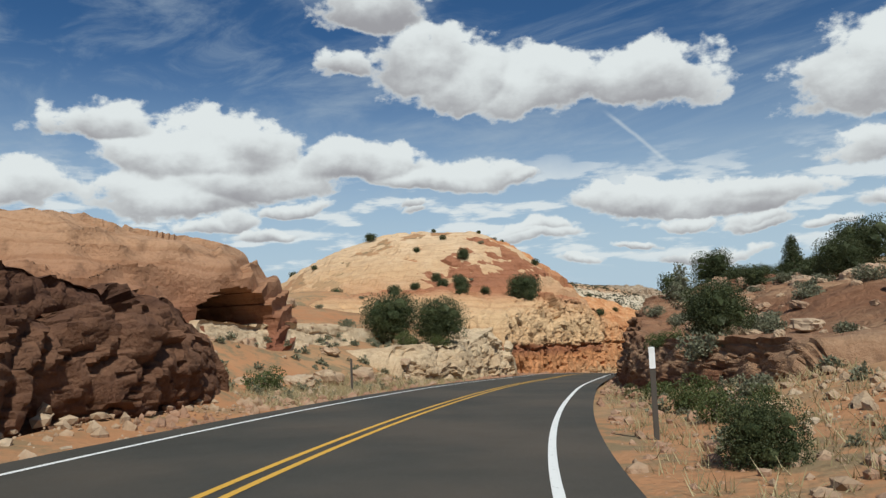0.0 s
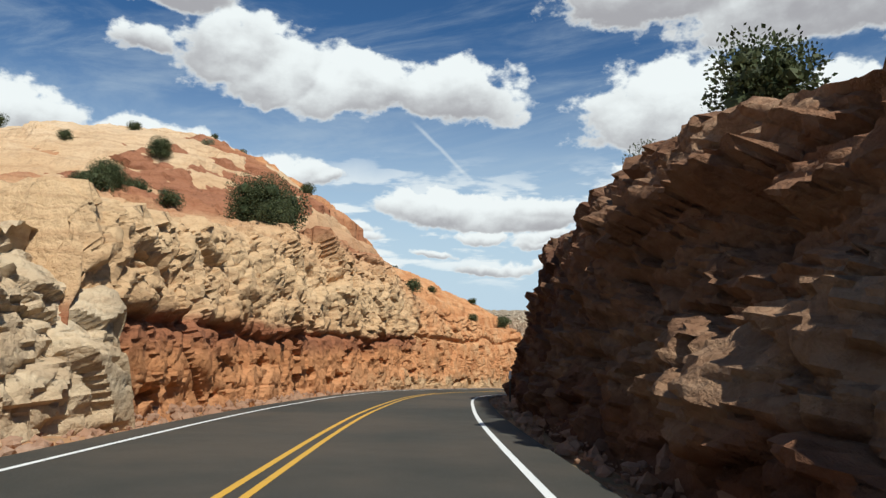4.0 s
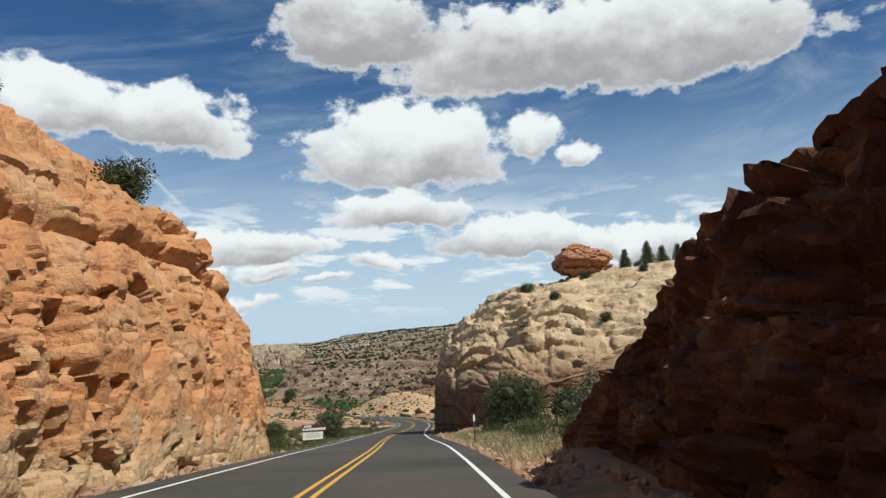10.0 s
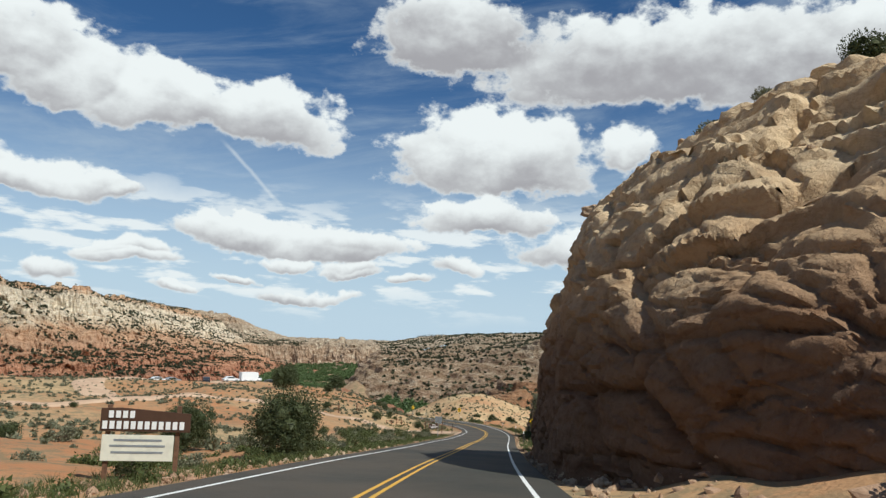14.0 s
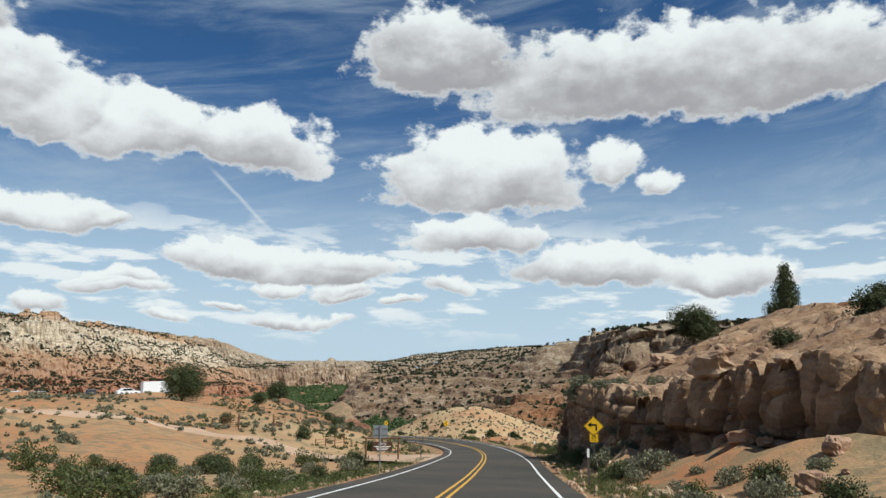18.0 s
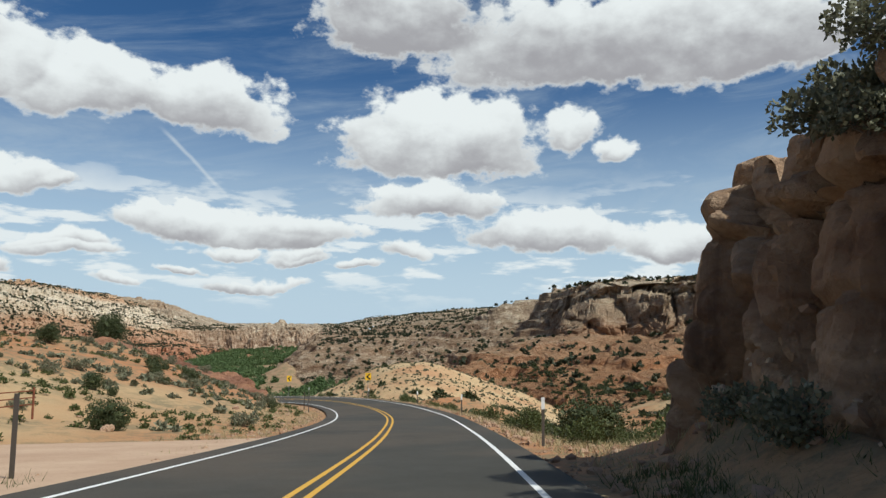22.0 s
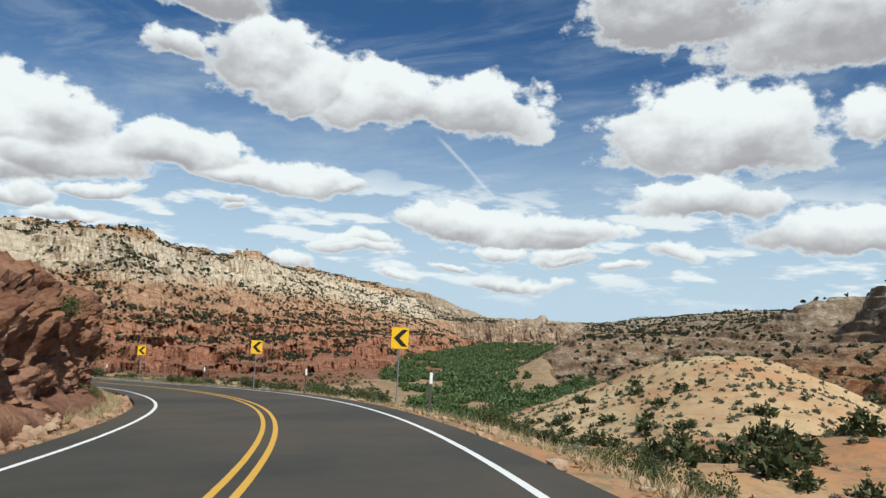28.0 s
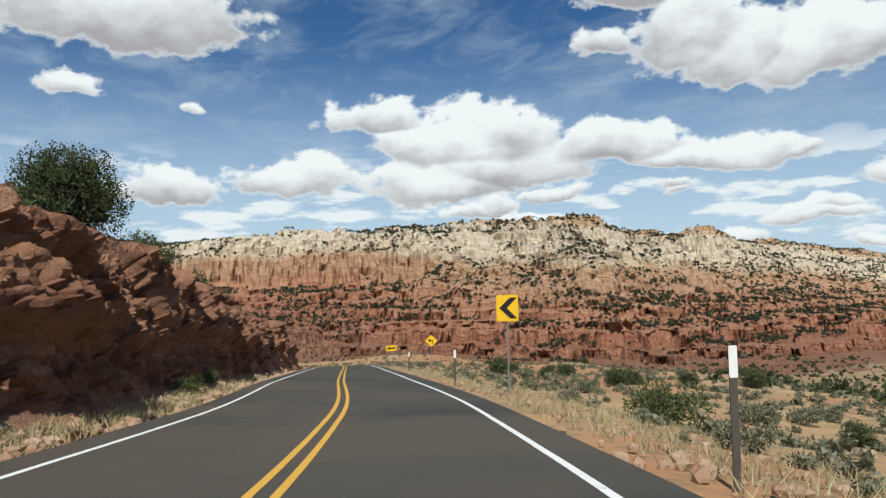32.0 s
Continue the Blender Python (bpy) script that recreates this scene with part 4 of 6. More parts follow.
def fan(name, a0, a1, r0, r1, mat, label, keep, turn, near, split, size, bold, seed, where, ledges):
    aa = np.radians(np.arange(a0, a1, turn))
    rr = np.concatenate([r0 * np.exp(np.arange(0, math.log(split / r0), near)), split * np.exp(np.arange(0, math.log(r1 / split), 0.014))])
    A, Rr = np.meshgrid(aa, rr)
    x, y = 172 + np.sin(A.ravel()) * Rr.ravel(), 345 + np.cos(A.ravel()) * Rr.ravel()
    z, lip = far_land(x, y, "lips")
    high = np.abs(np.gradient(z.reshape(A.shape), axis=0)) / np.gradient(Rr, axis=0)
    lip = ledges * lip + bold * crags(np.stack([x, y, z], 1), size, seed) * smooth(high.ravel(), 0.1, 0.55) * where(x, y, z)
    x, y = x - np.sin(A.ravel()) * lip, y - np.cos(A.ravel()) * lip
    q = grid_quads(len(rr), len(aa))[:, ::-1]
    use = keep(x, y)
    ob = new(name, fast_mesh(name, np.stack([x, y, z], 1), q[use[q].all(1)], mat))
    return tagged(ob, label, "cliff", kind="structure")


fan("canyon_wall_1", -62, 34, 330, 3600, m_mesa, "banded red and white sandstone mesa across the river", lambda x, y: (side_of(RIVER, x, y) > 20) | (y > 1400), 0.12, 0.0042, 1900.0, (19.0, 19.0, 7.0), 6.5, 401, lambda x, y, z: 1.0, 1.0)
fan("canyon_wall_2", -10, 100, 190, 3600, m_cliffs, "brown sandstone cliffs above scrubby talus slopes", lambda x, y: (side_of(RIVER, x, y) < -20) & (x - 0.3 * (y - 300) > 225) & ((y < 1400) | (x - 172 > 0.67 * (y - 345))), 0.15, 0.0034, 1000.0, (46.0, 46.0, 30.0), 13.0, 421, lambda x, y, z: smooth(z, -38, -27) * (1 - smooth(y, 640, 800)), 0.35)
tagged(ground, "red desert sand with canyon walls rising far off", "ground", kind="structure")

# ---- pale sandy knoll below the bend ----
CREST = np.array([(203, 372, -51.5), (222, 393, -47.5), (243, 419, -43.6), (263, 446, -41.2), (284, 459, -45.5), (306, 468, -53.0)])


def knoll(x, y):
    p = np.stack([x, y, 0 * x], 1)
    best = np.full(len(x), -200.0)
    for a, b in zip(CREST, CREST[1:]):
        ab = b[:2] - a[:2]
        t = np.clip(((x - a[0]) * ab[0] + (y - a[1]) * ab[1]) / (ab @ ab), 0, 1)
        d = np.hypot(x - a[0] - t * ab[0], y - a[1] - t * ab[1])
        best = np.maximum(best, a[2] + t * (b[2] - a[2]) - 0.46 * d * d / (d + 15.0))
    return best + 1.1 * fbm(p / 17, 3, seed=131) + 0.3 * fbm(p / 4, 3, seed=132)


kx, ky = np.meshgrid(np.arange(186, 372, 1.3), np.arange(352, 580, 1.3))
kz = knoll(kx.ravel(), ky.ravel())
k_keep = kz > np.minimum(land(kx.ravel(), ky.ravel()), -40) - 1.5
k_quads = grid_quads(*kx.shape)
sand_knoll = new("sand_knoll", fast_mesh("sand_knoll", np.stack([kx.ravel(), ky.ravel(), kz], 1), k_quads[k_keep[k_quads].all(1)], m_knoll, True))
tagged(sand_knoll, "pale yellow sandy knoll dotted with dry tufts", "hill", kind="structure")

# ---- road ----
EDGE = 4.25


def strip(name, s0, s1, cols, mat, lift, step=1.0):
    """A ribbon along the road between the given offsets."""
    ss = np.arange(s0, s1, step)
    d = np.array(cols)
    P = road_at(ss[:, None], d[None], lift)
    return fast_mesh(name, P.reshape(-1, 3), grid_quads(len(ss), len(d))[:, ::-1], mat, True)


road = new("road", strip("road", -57, 535, np.linspace(-EDGE, EDGE, 13), m_asphalt, 0.0))
tagged(road, "worn grey asphalt two-lane mountain road", "road", kind="structure")
for name, d0, d1, mat in (("edge_line", 3.39, 3.51, m_white_line), ("edge_line", -3.51, -3.39, m_white_line), ("centre_line", 0.09, 0.2, m_yellow_line), ("centre_line", -0.2, -0.09, m_yellow_line)):
    ob = new(name, strip(name, -57, 535, [d0, d1], mat, 0.006))
    ob.parent = road


# ---- rock walls beside the road ----
def rock_wall(name, mat, label, s0, s1, side, foot, lean=1.3, block=1.0, depth=1.0, seed=0, reach=24.0, rows=110, step=0.22, cell=(1.0, 1.0, 0.5), cap=0.5, setback=3.6, share=0.65, mixed=(0.75, 0.5, 0.3), tilt=0.6, beds=0.4, shape=None, crack=0.3, rough=0.55, warp=0.35, bend=1.5):
    """A cut face that climbs from the road's foot and rolls back over the land behind it, broken into ledges and flat-faced blocks. mixed: depth of large, middle and small blocks; shape: outward metres over (s, height over the road, x, y, z), and the blocks' strength there."""
    ss = np.arange(s0, s1, step)
    n = len(ss)
    foot = np.interp(ss, [f[0] for f in foot], [f[1] for f in foot])
    edge = foot + setback
    top = np.maximum(land_over_road(ss, side * edge), 0.05)
    face = int(rows * share)
    v = np.linspace(0, 1, face)
    w = np.linspace(0, 1, rows - face + 1)[1:] ** 1.5
    d = np.empty((n, rows))
    h = np.empty((n, rows))
    d[:, :face] = foot[:, None] + lean * v[None] ** bend * np.minimum(top[:, None] / 6, 1.3) - 0.25 * np.sin(v * math.pi)[None] ** 0.8
    h[:, :face] = -0.7 + (top[:, None] + 0.9) * v[None] ** 0.9
    d[:, face:] = d[:, face - 1:face] + w[None] * reach
    back = land_over_road(np.repeat(ss, rows - face), (side * np.maximum(d[:, face:], edge[:, None])).ravel()).reshape(n, -1)
    h[:, face:] = np.maximum(back + 0.35, 0)
    P = road_at(ss[:, None], side * d, 0.0)
    base = np.interp(ss, S, LINE[:, 2])
    P[..., 2] = base[:, None] + h
    g = P.reshape(-1, 3)
    lie = land(g[:, 0], g[:, 1]).reshape(n, rows)[:, face:]
    P[:, face:, 2] = np.maximum(P[:, face:, 2], lie + 0.3) - 2.2 * w[None] ** 4
    g = P.reshape(-1, 3)
    # outward way of the surface
    du, dv = np.gradient(P, axis=0), np.gradient(P, axis=1)
    nor = np.cross(du, dv).reshape(-1, 3) * -side
    nor /= np.linalg.norm(nor, axis=1)[:, None] + 1e-9
    nor[nor[:, 2] < -0.2] *= -1
    q = g + warp * np.stack([fbm(g / 3.0, 2, seed=seed + k) for k in (1, 2, 3)], 1)
    grain = np.array(cell) * block
    out = rough * fbm(g / 6, 3, seed=seed + 50) + 0.07 * fbm(g / 0.5, 3, seed=seed + 60)
    for k, (size, amount) in enumerate(zip((2.6, 1.0, 0.42), mixed)):
        gap, rnd1, flat = facets(q / (grain * size), seed + 11 + 20 * k)
        out = out + amount * ((rnd1 - 0.5) + tilt * flat * 1.3) - crack * amount * np.exp(-(gap / (0.06 + 0.03 * k)) ** 2)
    level = q[:, 2] + 0.06 * q[:, 1] + 0.5 * fbm(g / 9, 2, seed=seed + 40)
    lay = np.floor(level / 0.6 + 0.6 * vnoise(g / 5, seed + 41))
    out = out + beds * (hash01(lay, lay * 0 + 3, lay * 0 + seed) - 0.5)
    over = h.ravel()
    if shape:
        extra, strength = shape(np.repeat(ss, rows), over, g)
        out = out * strength + extra
    steep = 1 - cap * smooth(nor[:, 2], 0.5, 0.9)
    grow_in = smooth(over, -0.6, 0.5)
    low = np.repeat(np.clip(top / 3, 0.25, 1), rows)
    g = g + nor * (depth * out * steep * grow_in * low)[:, None]
    # keep clear of the carriageway
    s2, d2 = nearest(g[:, 0], g[:, 1])
    push = np.maximum(4.75 - np.abs(d2), 0)
    k = np.clip(((s2 - S[0]) / STEP).astype(int), 0, len(S) - 1)
    g[:, :2] += RIGHT[k] * (side * push)[:, None]
    # sink the two ends
    ends = np.minimum(smooth(ss, s0, s0 + 2.5), 1 - smooth(ss, s1 - 1.6, s1))
    g[:, 2] -= np.repeat((1 - ends) * (top + 2.0), rows)
    quads = grid_quads(n, rows)
    me = fast_mesh(name, g, quads if side < 0 else quads[:, ::-1], mat, True)
    me.set_sharp_from_angle(angle=radians(34))
    return tagged(new(name, me), label, "rock wall", kind="structure")


def cut_shape(s, over, g):
    """Smooth lower bed with a few pockets under loose blocky rock."""
    bed = g[:, 2] + 0.065 * g[:, 1] + 0.5 * fbm(g / 6, 2, seed=301)
    upper = smooth(bed, 1.2, 1.9)
    pocket = smooth(fbm(g / np.array([1.6, 1.6, 0.7]), 3, seed=302), 0.62, 0.95) * (1 - upper)
    seam = np.exp(-((bed - 1.55) / 0.16) ** 2)
    thin = np.exp(-((bed / 0.9 - np.floor(bed / 0.9) - 0.5) / 0.05) ** 2) * smooth(fbm(g / 3.0, 2, seed=303), 0.0, 0.5)
    far_end = smooth(s, 108, 122)
    slip = bed / 0.95 + 0.5 * fbm(g / 3.0, 2, seed=305)
    sheet = slip - np.floor(slip)
    keep = smooth(fbm(g / 4.0, 2, seed=304), -0.4, 0.3)
    return 0.12 + 0.25 * upper - 0.75 * pocket - 0.4 * seam - 0.07 * thin * (1 - upper) + 0.2 * (0.4 - sheet) * keep * far_end * smooth(over, 4.0, 6.5), 0.48 + 0.25 * smooth(fbm(g / 5.0, 2, seed=306), 0.0, 0.5) + 0.45 * upper * (1 - 0.75 * far_end * smooth(over, 4.0, 6.5))


def overhang_shape(s, over, g):
    """Ledges that jut out one above the other."""
    bed = (over + 0.3 * fbm(g / 5, 2, seed=311)) / 2.3
    t = bed - np.floor(bed)
    return 0.4 * (t ** 1.6 - 0.4) * smooth(over, 1, 3), np.full(len(s), 1.0)


def tan_shape(s, over, g):
    """Dark undercut face below, thin overlapping slabs above."""
    slab = (over + 0.28 * (s - 200) + 1.3 * fbm(g / 6, 3, seed=321)) / 1.6
    t = slab - np.floor(slab)
    t = t / 0.8 - smooth(t, 0.78, 1.0) * (t / 0.8)
    upper = smooth(over, 5.0, 7.5)
    keep = smooth(fbm(g / 6, 2, seed=322), -0.35, 0.35)
    return (0.55 * (0.5 - t) * keep) * upper - 0.12, 0.66 + 0.1 * upper


def joint_shape(s, over, g):
    """Two courses of columns between deep upright joints, their edges worn round."""
    seam = 3.0 + 0.07 * (s - 276) + 0.3 * fbm(g / 6, 2, seed=331)
    upper = smooth(over, seam - 0.1, seam + 0.1)
    wide = 2.3
    u = (s + 0.35 * fbm(g / 2.5, 2, seed=332) + 0.7 * upper) / wide + 0.5 * vnoise(np.stack([s / 4.0, 0 * s, 3 * upper], 1), 333)
    k = np.floor(u)
    edge = np.minimum(u - k, 1 - (u - k)) * wide
    stand_out = 0.8 * (hash01(k, np.round(upper), k * 0 + 5) - 0.5)
    deep = 0.3 + 0.9 * hash01(np.round(u), np.round(upper), k * 0 + 9)
    joint = -deep * np.exp(-(edge / 0.15) ** 2) - 0.3 * (1 - smooth(edge, 0.0, 0.55))
    gap = np.exp(-((over - seam) / 0.12) ** 2)
    return 0.1 * upper - 0.25 * gap - 0.15 + (stand_out + joint) * smooth(over, 0.0, 0.8), 0.55 + 0 * s


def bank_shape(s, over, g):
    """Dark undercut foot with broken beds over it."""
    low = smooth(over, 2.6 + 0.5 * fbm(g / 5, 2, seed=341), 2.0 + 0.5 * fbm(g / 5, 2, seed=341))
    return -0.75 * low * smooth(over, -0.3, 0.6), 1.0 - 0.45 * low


rock_wall("rock_wall_1", m_outcrop_shade, "dark red fractured sandstone outcrop beside the road", seed=3, block=1.3, step=0.16, mixed=(0.8, 0.4, 0.15), cell=(1.1, 1.1, 0.8), beds=0.15, **WALLS[0])
rock_wall("rock_wall_7", m_cream_rock, "flat cream sandstone bench below the hump", seed=43, block=1.6, step=0.16, mixed=(0.2, 0.07, 0.03), cell=(2.4, 2.4, 0.7), beds=0.06, rough=0.35, setback=2.2, lean=0.9, **WALLS[6])
rock_wall("rock_wall_8", m_cream_rock, "pale broken cream sandstone blocks along the road", seed=47, block=1.0, step=0.13, rows=90, mixed=(0.5, 0.3, 0.1), cell=(1.3, 1.3, 0.7), beds=0.15, lean=1.8, **WALLS[7])
rock_wall("rock_wall_2", m_wall_left, "sunlit red and tan blasted sandstone cut wall", seed=7, cell=(1.0, 1.0, 1.15), cap=0.3, rows=170, step=0.13, block=1.0, mixed=(0.58, 0.34, 0.15), tilt=0.62, beds=0.08, shape=cut_shape, **WALLS[1])
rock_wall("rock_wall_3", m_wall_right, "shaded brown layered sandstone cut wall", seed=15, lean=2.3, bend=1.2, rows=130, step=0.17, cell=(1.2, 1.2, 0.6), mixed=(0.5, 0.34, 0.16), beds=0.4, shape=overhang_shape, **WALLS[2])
rock_wall("rock_wall_4", m_rock_tan, "rounded tan sandstone outcrop with dark desert varnish", seed=21, block=1.6, lean=2.7, bend=3.2, rows=260, step=0.13, share=0.38, cell=(1.9, 1.9, 0.8), cap=0.0, mixed=(0.45, 0.3, 0.14), tilt=0.5, beds=0.06, setback=4.3, rough=0.3, crack=0.85, shape=tan_shape, **WALLS[3])
rock_wall("rock_wall_5", m_rock_brown, "blocky brown sandstone cliff with vertical joints", seed=29, block=1.0, lean=0.7, rows=150, step=0.13, cell=(1.0, 1.0, 1.9), cap=0.3, mixed=(1.0, 0.34, 0.09), tilt=0.5, beds=0.05, rough=0.12, warp=0.08, setback=3.0, shape=joint_shape, crack=1.1, **WALLS[4])
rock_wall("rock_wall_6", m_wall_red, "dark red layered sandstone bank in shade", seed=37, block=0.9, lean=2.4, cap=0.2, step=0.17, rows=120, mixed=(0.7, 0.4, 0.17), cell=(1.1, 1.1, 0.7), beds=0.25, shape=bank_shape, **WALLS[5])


def slickrock(name, form, x0, x1, y0, y1, seed, label, mat):
    """A smooth hump of bare rock with thin overlapping ledges."""
    xs, ys = np.arange(x0, x1, 0.45), np.arange(y0, y1, 0.45)
    X, Y = np.meshgrid(xs, ys)
    x, y = X.ravel(), Y.ravel()
    p = np.stack([x, y, 0 * x], 1)
    z = form(x, y)
    p3 = np.stack([x, y, z], 1)
    bent = z + 0.12 * x - 0.1 * y + 0.9 * fbm(p / 9, 3, seed=seed) + 0.35 * fbm(p3 / 1.6, 3, seed=seed + 1)
    thick = 1.5
    bed = np.floor(bent / thick)
    t = bent / thick - bed
    hard = 0.3 + 0.7 * hash01(bed, bed * 0, bed * 0 + seed) * smooth(fbm(p / 9, 2, seed=seed + 2), -0.5, 0.2)
    z = z + thick * hard * (smooth(t, 0.76, 0.95) - t) + 0.5 * fbm(p / 6, 3, seed=seed + 3) + 0.08 * fbm(p / 0.9, 3, seed=seed + 4)
    s, d = nearest(x, y)
    keep = (d < -7.5) & (z > land(x, y) - 1.2)
    q = grid_quads(len(ys), len(xs))
    ob = new(name, fast_mesh(name, np.stack([x, y, z], 1), q[keep[q].all(1)], mat))
    return tagged(ob, label, "rock", kind="structure")


slickrock("slickrock_dome_1", dome_1, -44, 30, 84, 165, 71, "pale rounded slickrock dome with thin ledges", m_dome)


def hump(name, middle, size, hollow, seed, label, mat, cuts=190):
    """A rounded hill of bare rock with thin overlapping beds and a hollow worn into one side."""
    u = np.linspace(0, 0.72 * math.pi, cuts)
    v = np.linspace(0, 2 * math.pi, cuts * 2, endpoint=False)
    U, V2 = np.meshgrid(u, v, indexing="ij")
    D = np.stack([np.sin(U) * np.cos(V2), np.sin(U) * np.sin(V2), np.cos(U)], -1).reshape(-1, 3)
    B = np.sign(D) * np.abs(D) ** 0.8 * np.array(size)
    P = B * (1 + 0.07 * fbm(D * 2.2, 3, seed=seed))[:, None]
    level = P[:, 2] + 0.16 * P[:, 0] - 0.1 * P[:, 1] + 0.5 * fbm(P / 7, 3, seed=seed + 1)
    bed = np.floor(level / 0.75)
    t = level / 0.75 - bed
    jut = 0.55 * (0.35 + 0.65 * hash01(bed, bed * 0, bed * 0 + seed)) * smooth(fbm(P / 5, 2, seed=seed + 2), -0.55, 0.1) * t ** 1.6
    P += D * (jut + 0.12 * fbm(P / 1.3, 3, seed=seed + 3))[:, None]
    hx, hy, hz, wide, tall, deep = hollow
    way2 = np.array((hx, hy, 0)) / math.hypot(hx, hy)
    side2 = np.array((-way2[1], way2[0], 0))
    gone = np.clip(1 - ((P @ side2) / wide) ** 2 - ((P[:, 2] - hz) / tall) ** 2, 0, 1) * (P @ way2 > 0)
    P -= way2 * (deep * smooth(gone, 0, 0.16))[:, None]
    n, k = len(u), len(v)
    i = np.arange(n - 1)[:, None] * k
    j = np.arange(k)[None]
    F = np.stack([i + j, i + k + j, i + k + (j + 1) % k, i + (j + 1) % k], -1).reshape(-1, 4)
    me = fast_mesh(name, P + np.array(middle), F, mat, True)
    me.set_sharp_from_angle(angle=radians(40))
    return tagged(new(name, me), label, "rock", kind="structure")


hump("slickrock_hump", (-23.8, 40.6, -3.2), (15.0, 13.6, 10.2), (1.0, -0.35, 4.0, 2.6, 1.9, 5.5), 81, "orange slickrock hump with a dark hollow in its side", m_hump)


def boulder_mesh(name, seed, size, mat, ledge=0.25, cuts=20, boxy=0.62):
    """A broken block of stone, flat underneath."""
    u = np.linspace(0, math.pi, cuts)
    v = np.linspace(0, 2 * math.pi, cuts * 2, endpoint=False)
    U, Vv = np.meshgrid(u, v, indexing="ij")
    D = np.stack([np.sin(U) * np.cos(Vv), np.sin(U) * np.sin(Vv), np.cos(U)], -1).reshape(-1, 3)
    D = np.sign(D) * np.abs(D) ** boxy
    off = seed * 7.3
    a1, a2, r = cells(D * 1.3 + off, seed)
    P = D * (1 + 0.28 * (r - 0.5) + 0.16 * fbm(D * 1.4 + off, 4, seed=seed))[:, None] * np.array(size) / 2
    lay = np.floor((P[:, 2] + 0.15 * P[:, 0]) / (size[2] * 0.24))
    P[:, :2] *= (1 + ledge * (hash01(lay, lay * 0, lay * 0 + seed) - 0.5))[:, None]
    P += 0.02 * size[2] * fbm(P / (0.08 * size[2]), 2, seed=seed)[:, None] * D
    n, k = len(u), len(v)
    i = np.arange(n - 1)[:, None] * k
    j = np.arange(k)[None]
    F = np.stack([i + j, i + k + j, i + k + (j + 1) % k, i + (j + 1) % k], -1).reshape(-1, 4)
    return fast_mesh(name, P, F, mat)



# ---- plants ----
def ground_at(x, y):
    return float(land(np.array([x]), np.array([y]))[0])


def on_land(s, d):
    """A place on the ground at s along and d beside the road."""
    p = road_at(s, d)
    return float(p[0]), float(p[1])


def leaf_cloud(rng, lobes, count, size, droop=0.0, long=1.6):
    """Small leaf sprays set over the skins of rounded lobes (x, y, z, radius): returns vertices and triangles-as-quads."""
    lobes = np.array(lobes)
    pick = rng.choice(len(lobes), count, p=lobes[:, 3] ** 2 / (lobes[:, 3] ** 2).sum())
    way = rng.normal(size=(count, 3))
    way /= np.linalg.norm(way, axis=1)[:, None]
    rad = lobes[pick, 3] * (0.5 + 0.48 * rng.random(count) ** 0.7)
    at = lobes[pick, :3] + way * rad[:, None] * np.array([1, 1, 0.92])
    at[:, 2] = np.maximum(at[:, 2], 0.04)
    up = way * 0.8 + rng.normal(size=(count, 3)) * 0.75 + np.array([0, 0, 0.45 - droop])
    up /= np.linalg.norm(up, axis=1)[:, None]
    side = np.cross(up, rng.normal(size=(count, 3)))
    side /= np.linalg.norm(side, axis=1)[:, None] + 1e-9
    k = size * (0.55 + 0.9 * rng.random(count))[:, None]
    tip = at + up * k * long
    mid = at + up * k * long * 0.45
    bend = np.cross(side, up) * k * 0.25
    V = np.stack([at, mid + side * k * 0.5 + bend, tip, mid - side * k * 0.5 - bend], 1).reshape(-1, 3)
    F = np.arange(count * 4).reshape(-1, 4)
    return V, F


def limb(points, radii, sides=7):
    """A tapered branch through the points."""
    V, F = [], []
    pts = [Vector(p) for p in points]
    for i, (p, r) in enumerate(zip(pts, radii)):
        d = (pts[min(i + 1, len(pts) - 1)] - pts[max(i - 1, 0)]).normalized()
        a = d.orthogonal().normalized()
        b = d.cross(a)
        for k in range(sides):
            t = 2 * math.pi * k / sides
            V.append(p + (a * math.cos(t) + b * math.sin(t)) * r)
        if i:
            o = (i - 1) * sides
            F += [(o + k, o + (k + 1) % sides, o + sides + (k + 1) % sides, o + sides + k) for k in range(sides)]
    return V, F


def trunk_mesh(name, rng, lobes, tall, thick):
    V, F = [], []
    top = Vector((0, 0, tall * 0.62))
    stems = [([(0, 0, -0.25), (0.05 * tall * rng.normal(), 0.04 * tall * rng.normal(), tall * 0.3), tuple(top)], [thick, thick * 0.8, thick * 0.3])]
    for x, y, z, r in lobes:
        f = 0.25 + 0.4 * rng.random()
        a = Vector((0, 0, min(z, tall) * f))
        stems.append(([tuple(a), tuple(a.lerp(Vector((x, y, z)), 0.5) + Vector((0, 0, 0.06 * tall))), (x, y, z)], [thick * 0.5, thick * 0.32, thick * 0.1]))
    for p, r in stems:
        v, f = limb(p, r)
        o = len(V)
        V += v
        F += [tuple(o + i for i in q) for q in f]
    return mesh_from(name, V, F, m_bark)


ICO = [(0, 0, 1.0), (0.89, 0, 0.45), (0.28, 0.85, 0.45), (-0.72, 0.53, 0.45), (-0.72, -0.53, 0.45), (0.28, -0.85, 0.45), (0.72, 0.53, -0.3), (-0.28, 0.85, -0.3), (-0.89, 0, -0.3), (-0.28, -0.85, -0.3), (0.72, -0.53, -0.3)]
ICO_F = [(0, 1, 2), (0, 2, 3), (0, 3, 4), (0, 4, 5), (0, 5, 1), (1, 6, 2), (2, 6, 7), (2, 7, 3), (3, 7, 8), (3, 8, 4), (4, 8, 9), (4, 9, 5), (5, 9, 10), (5, 10, 1), (1, 10, 6)]


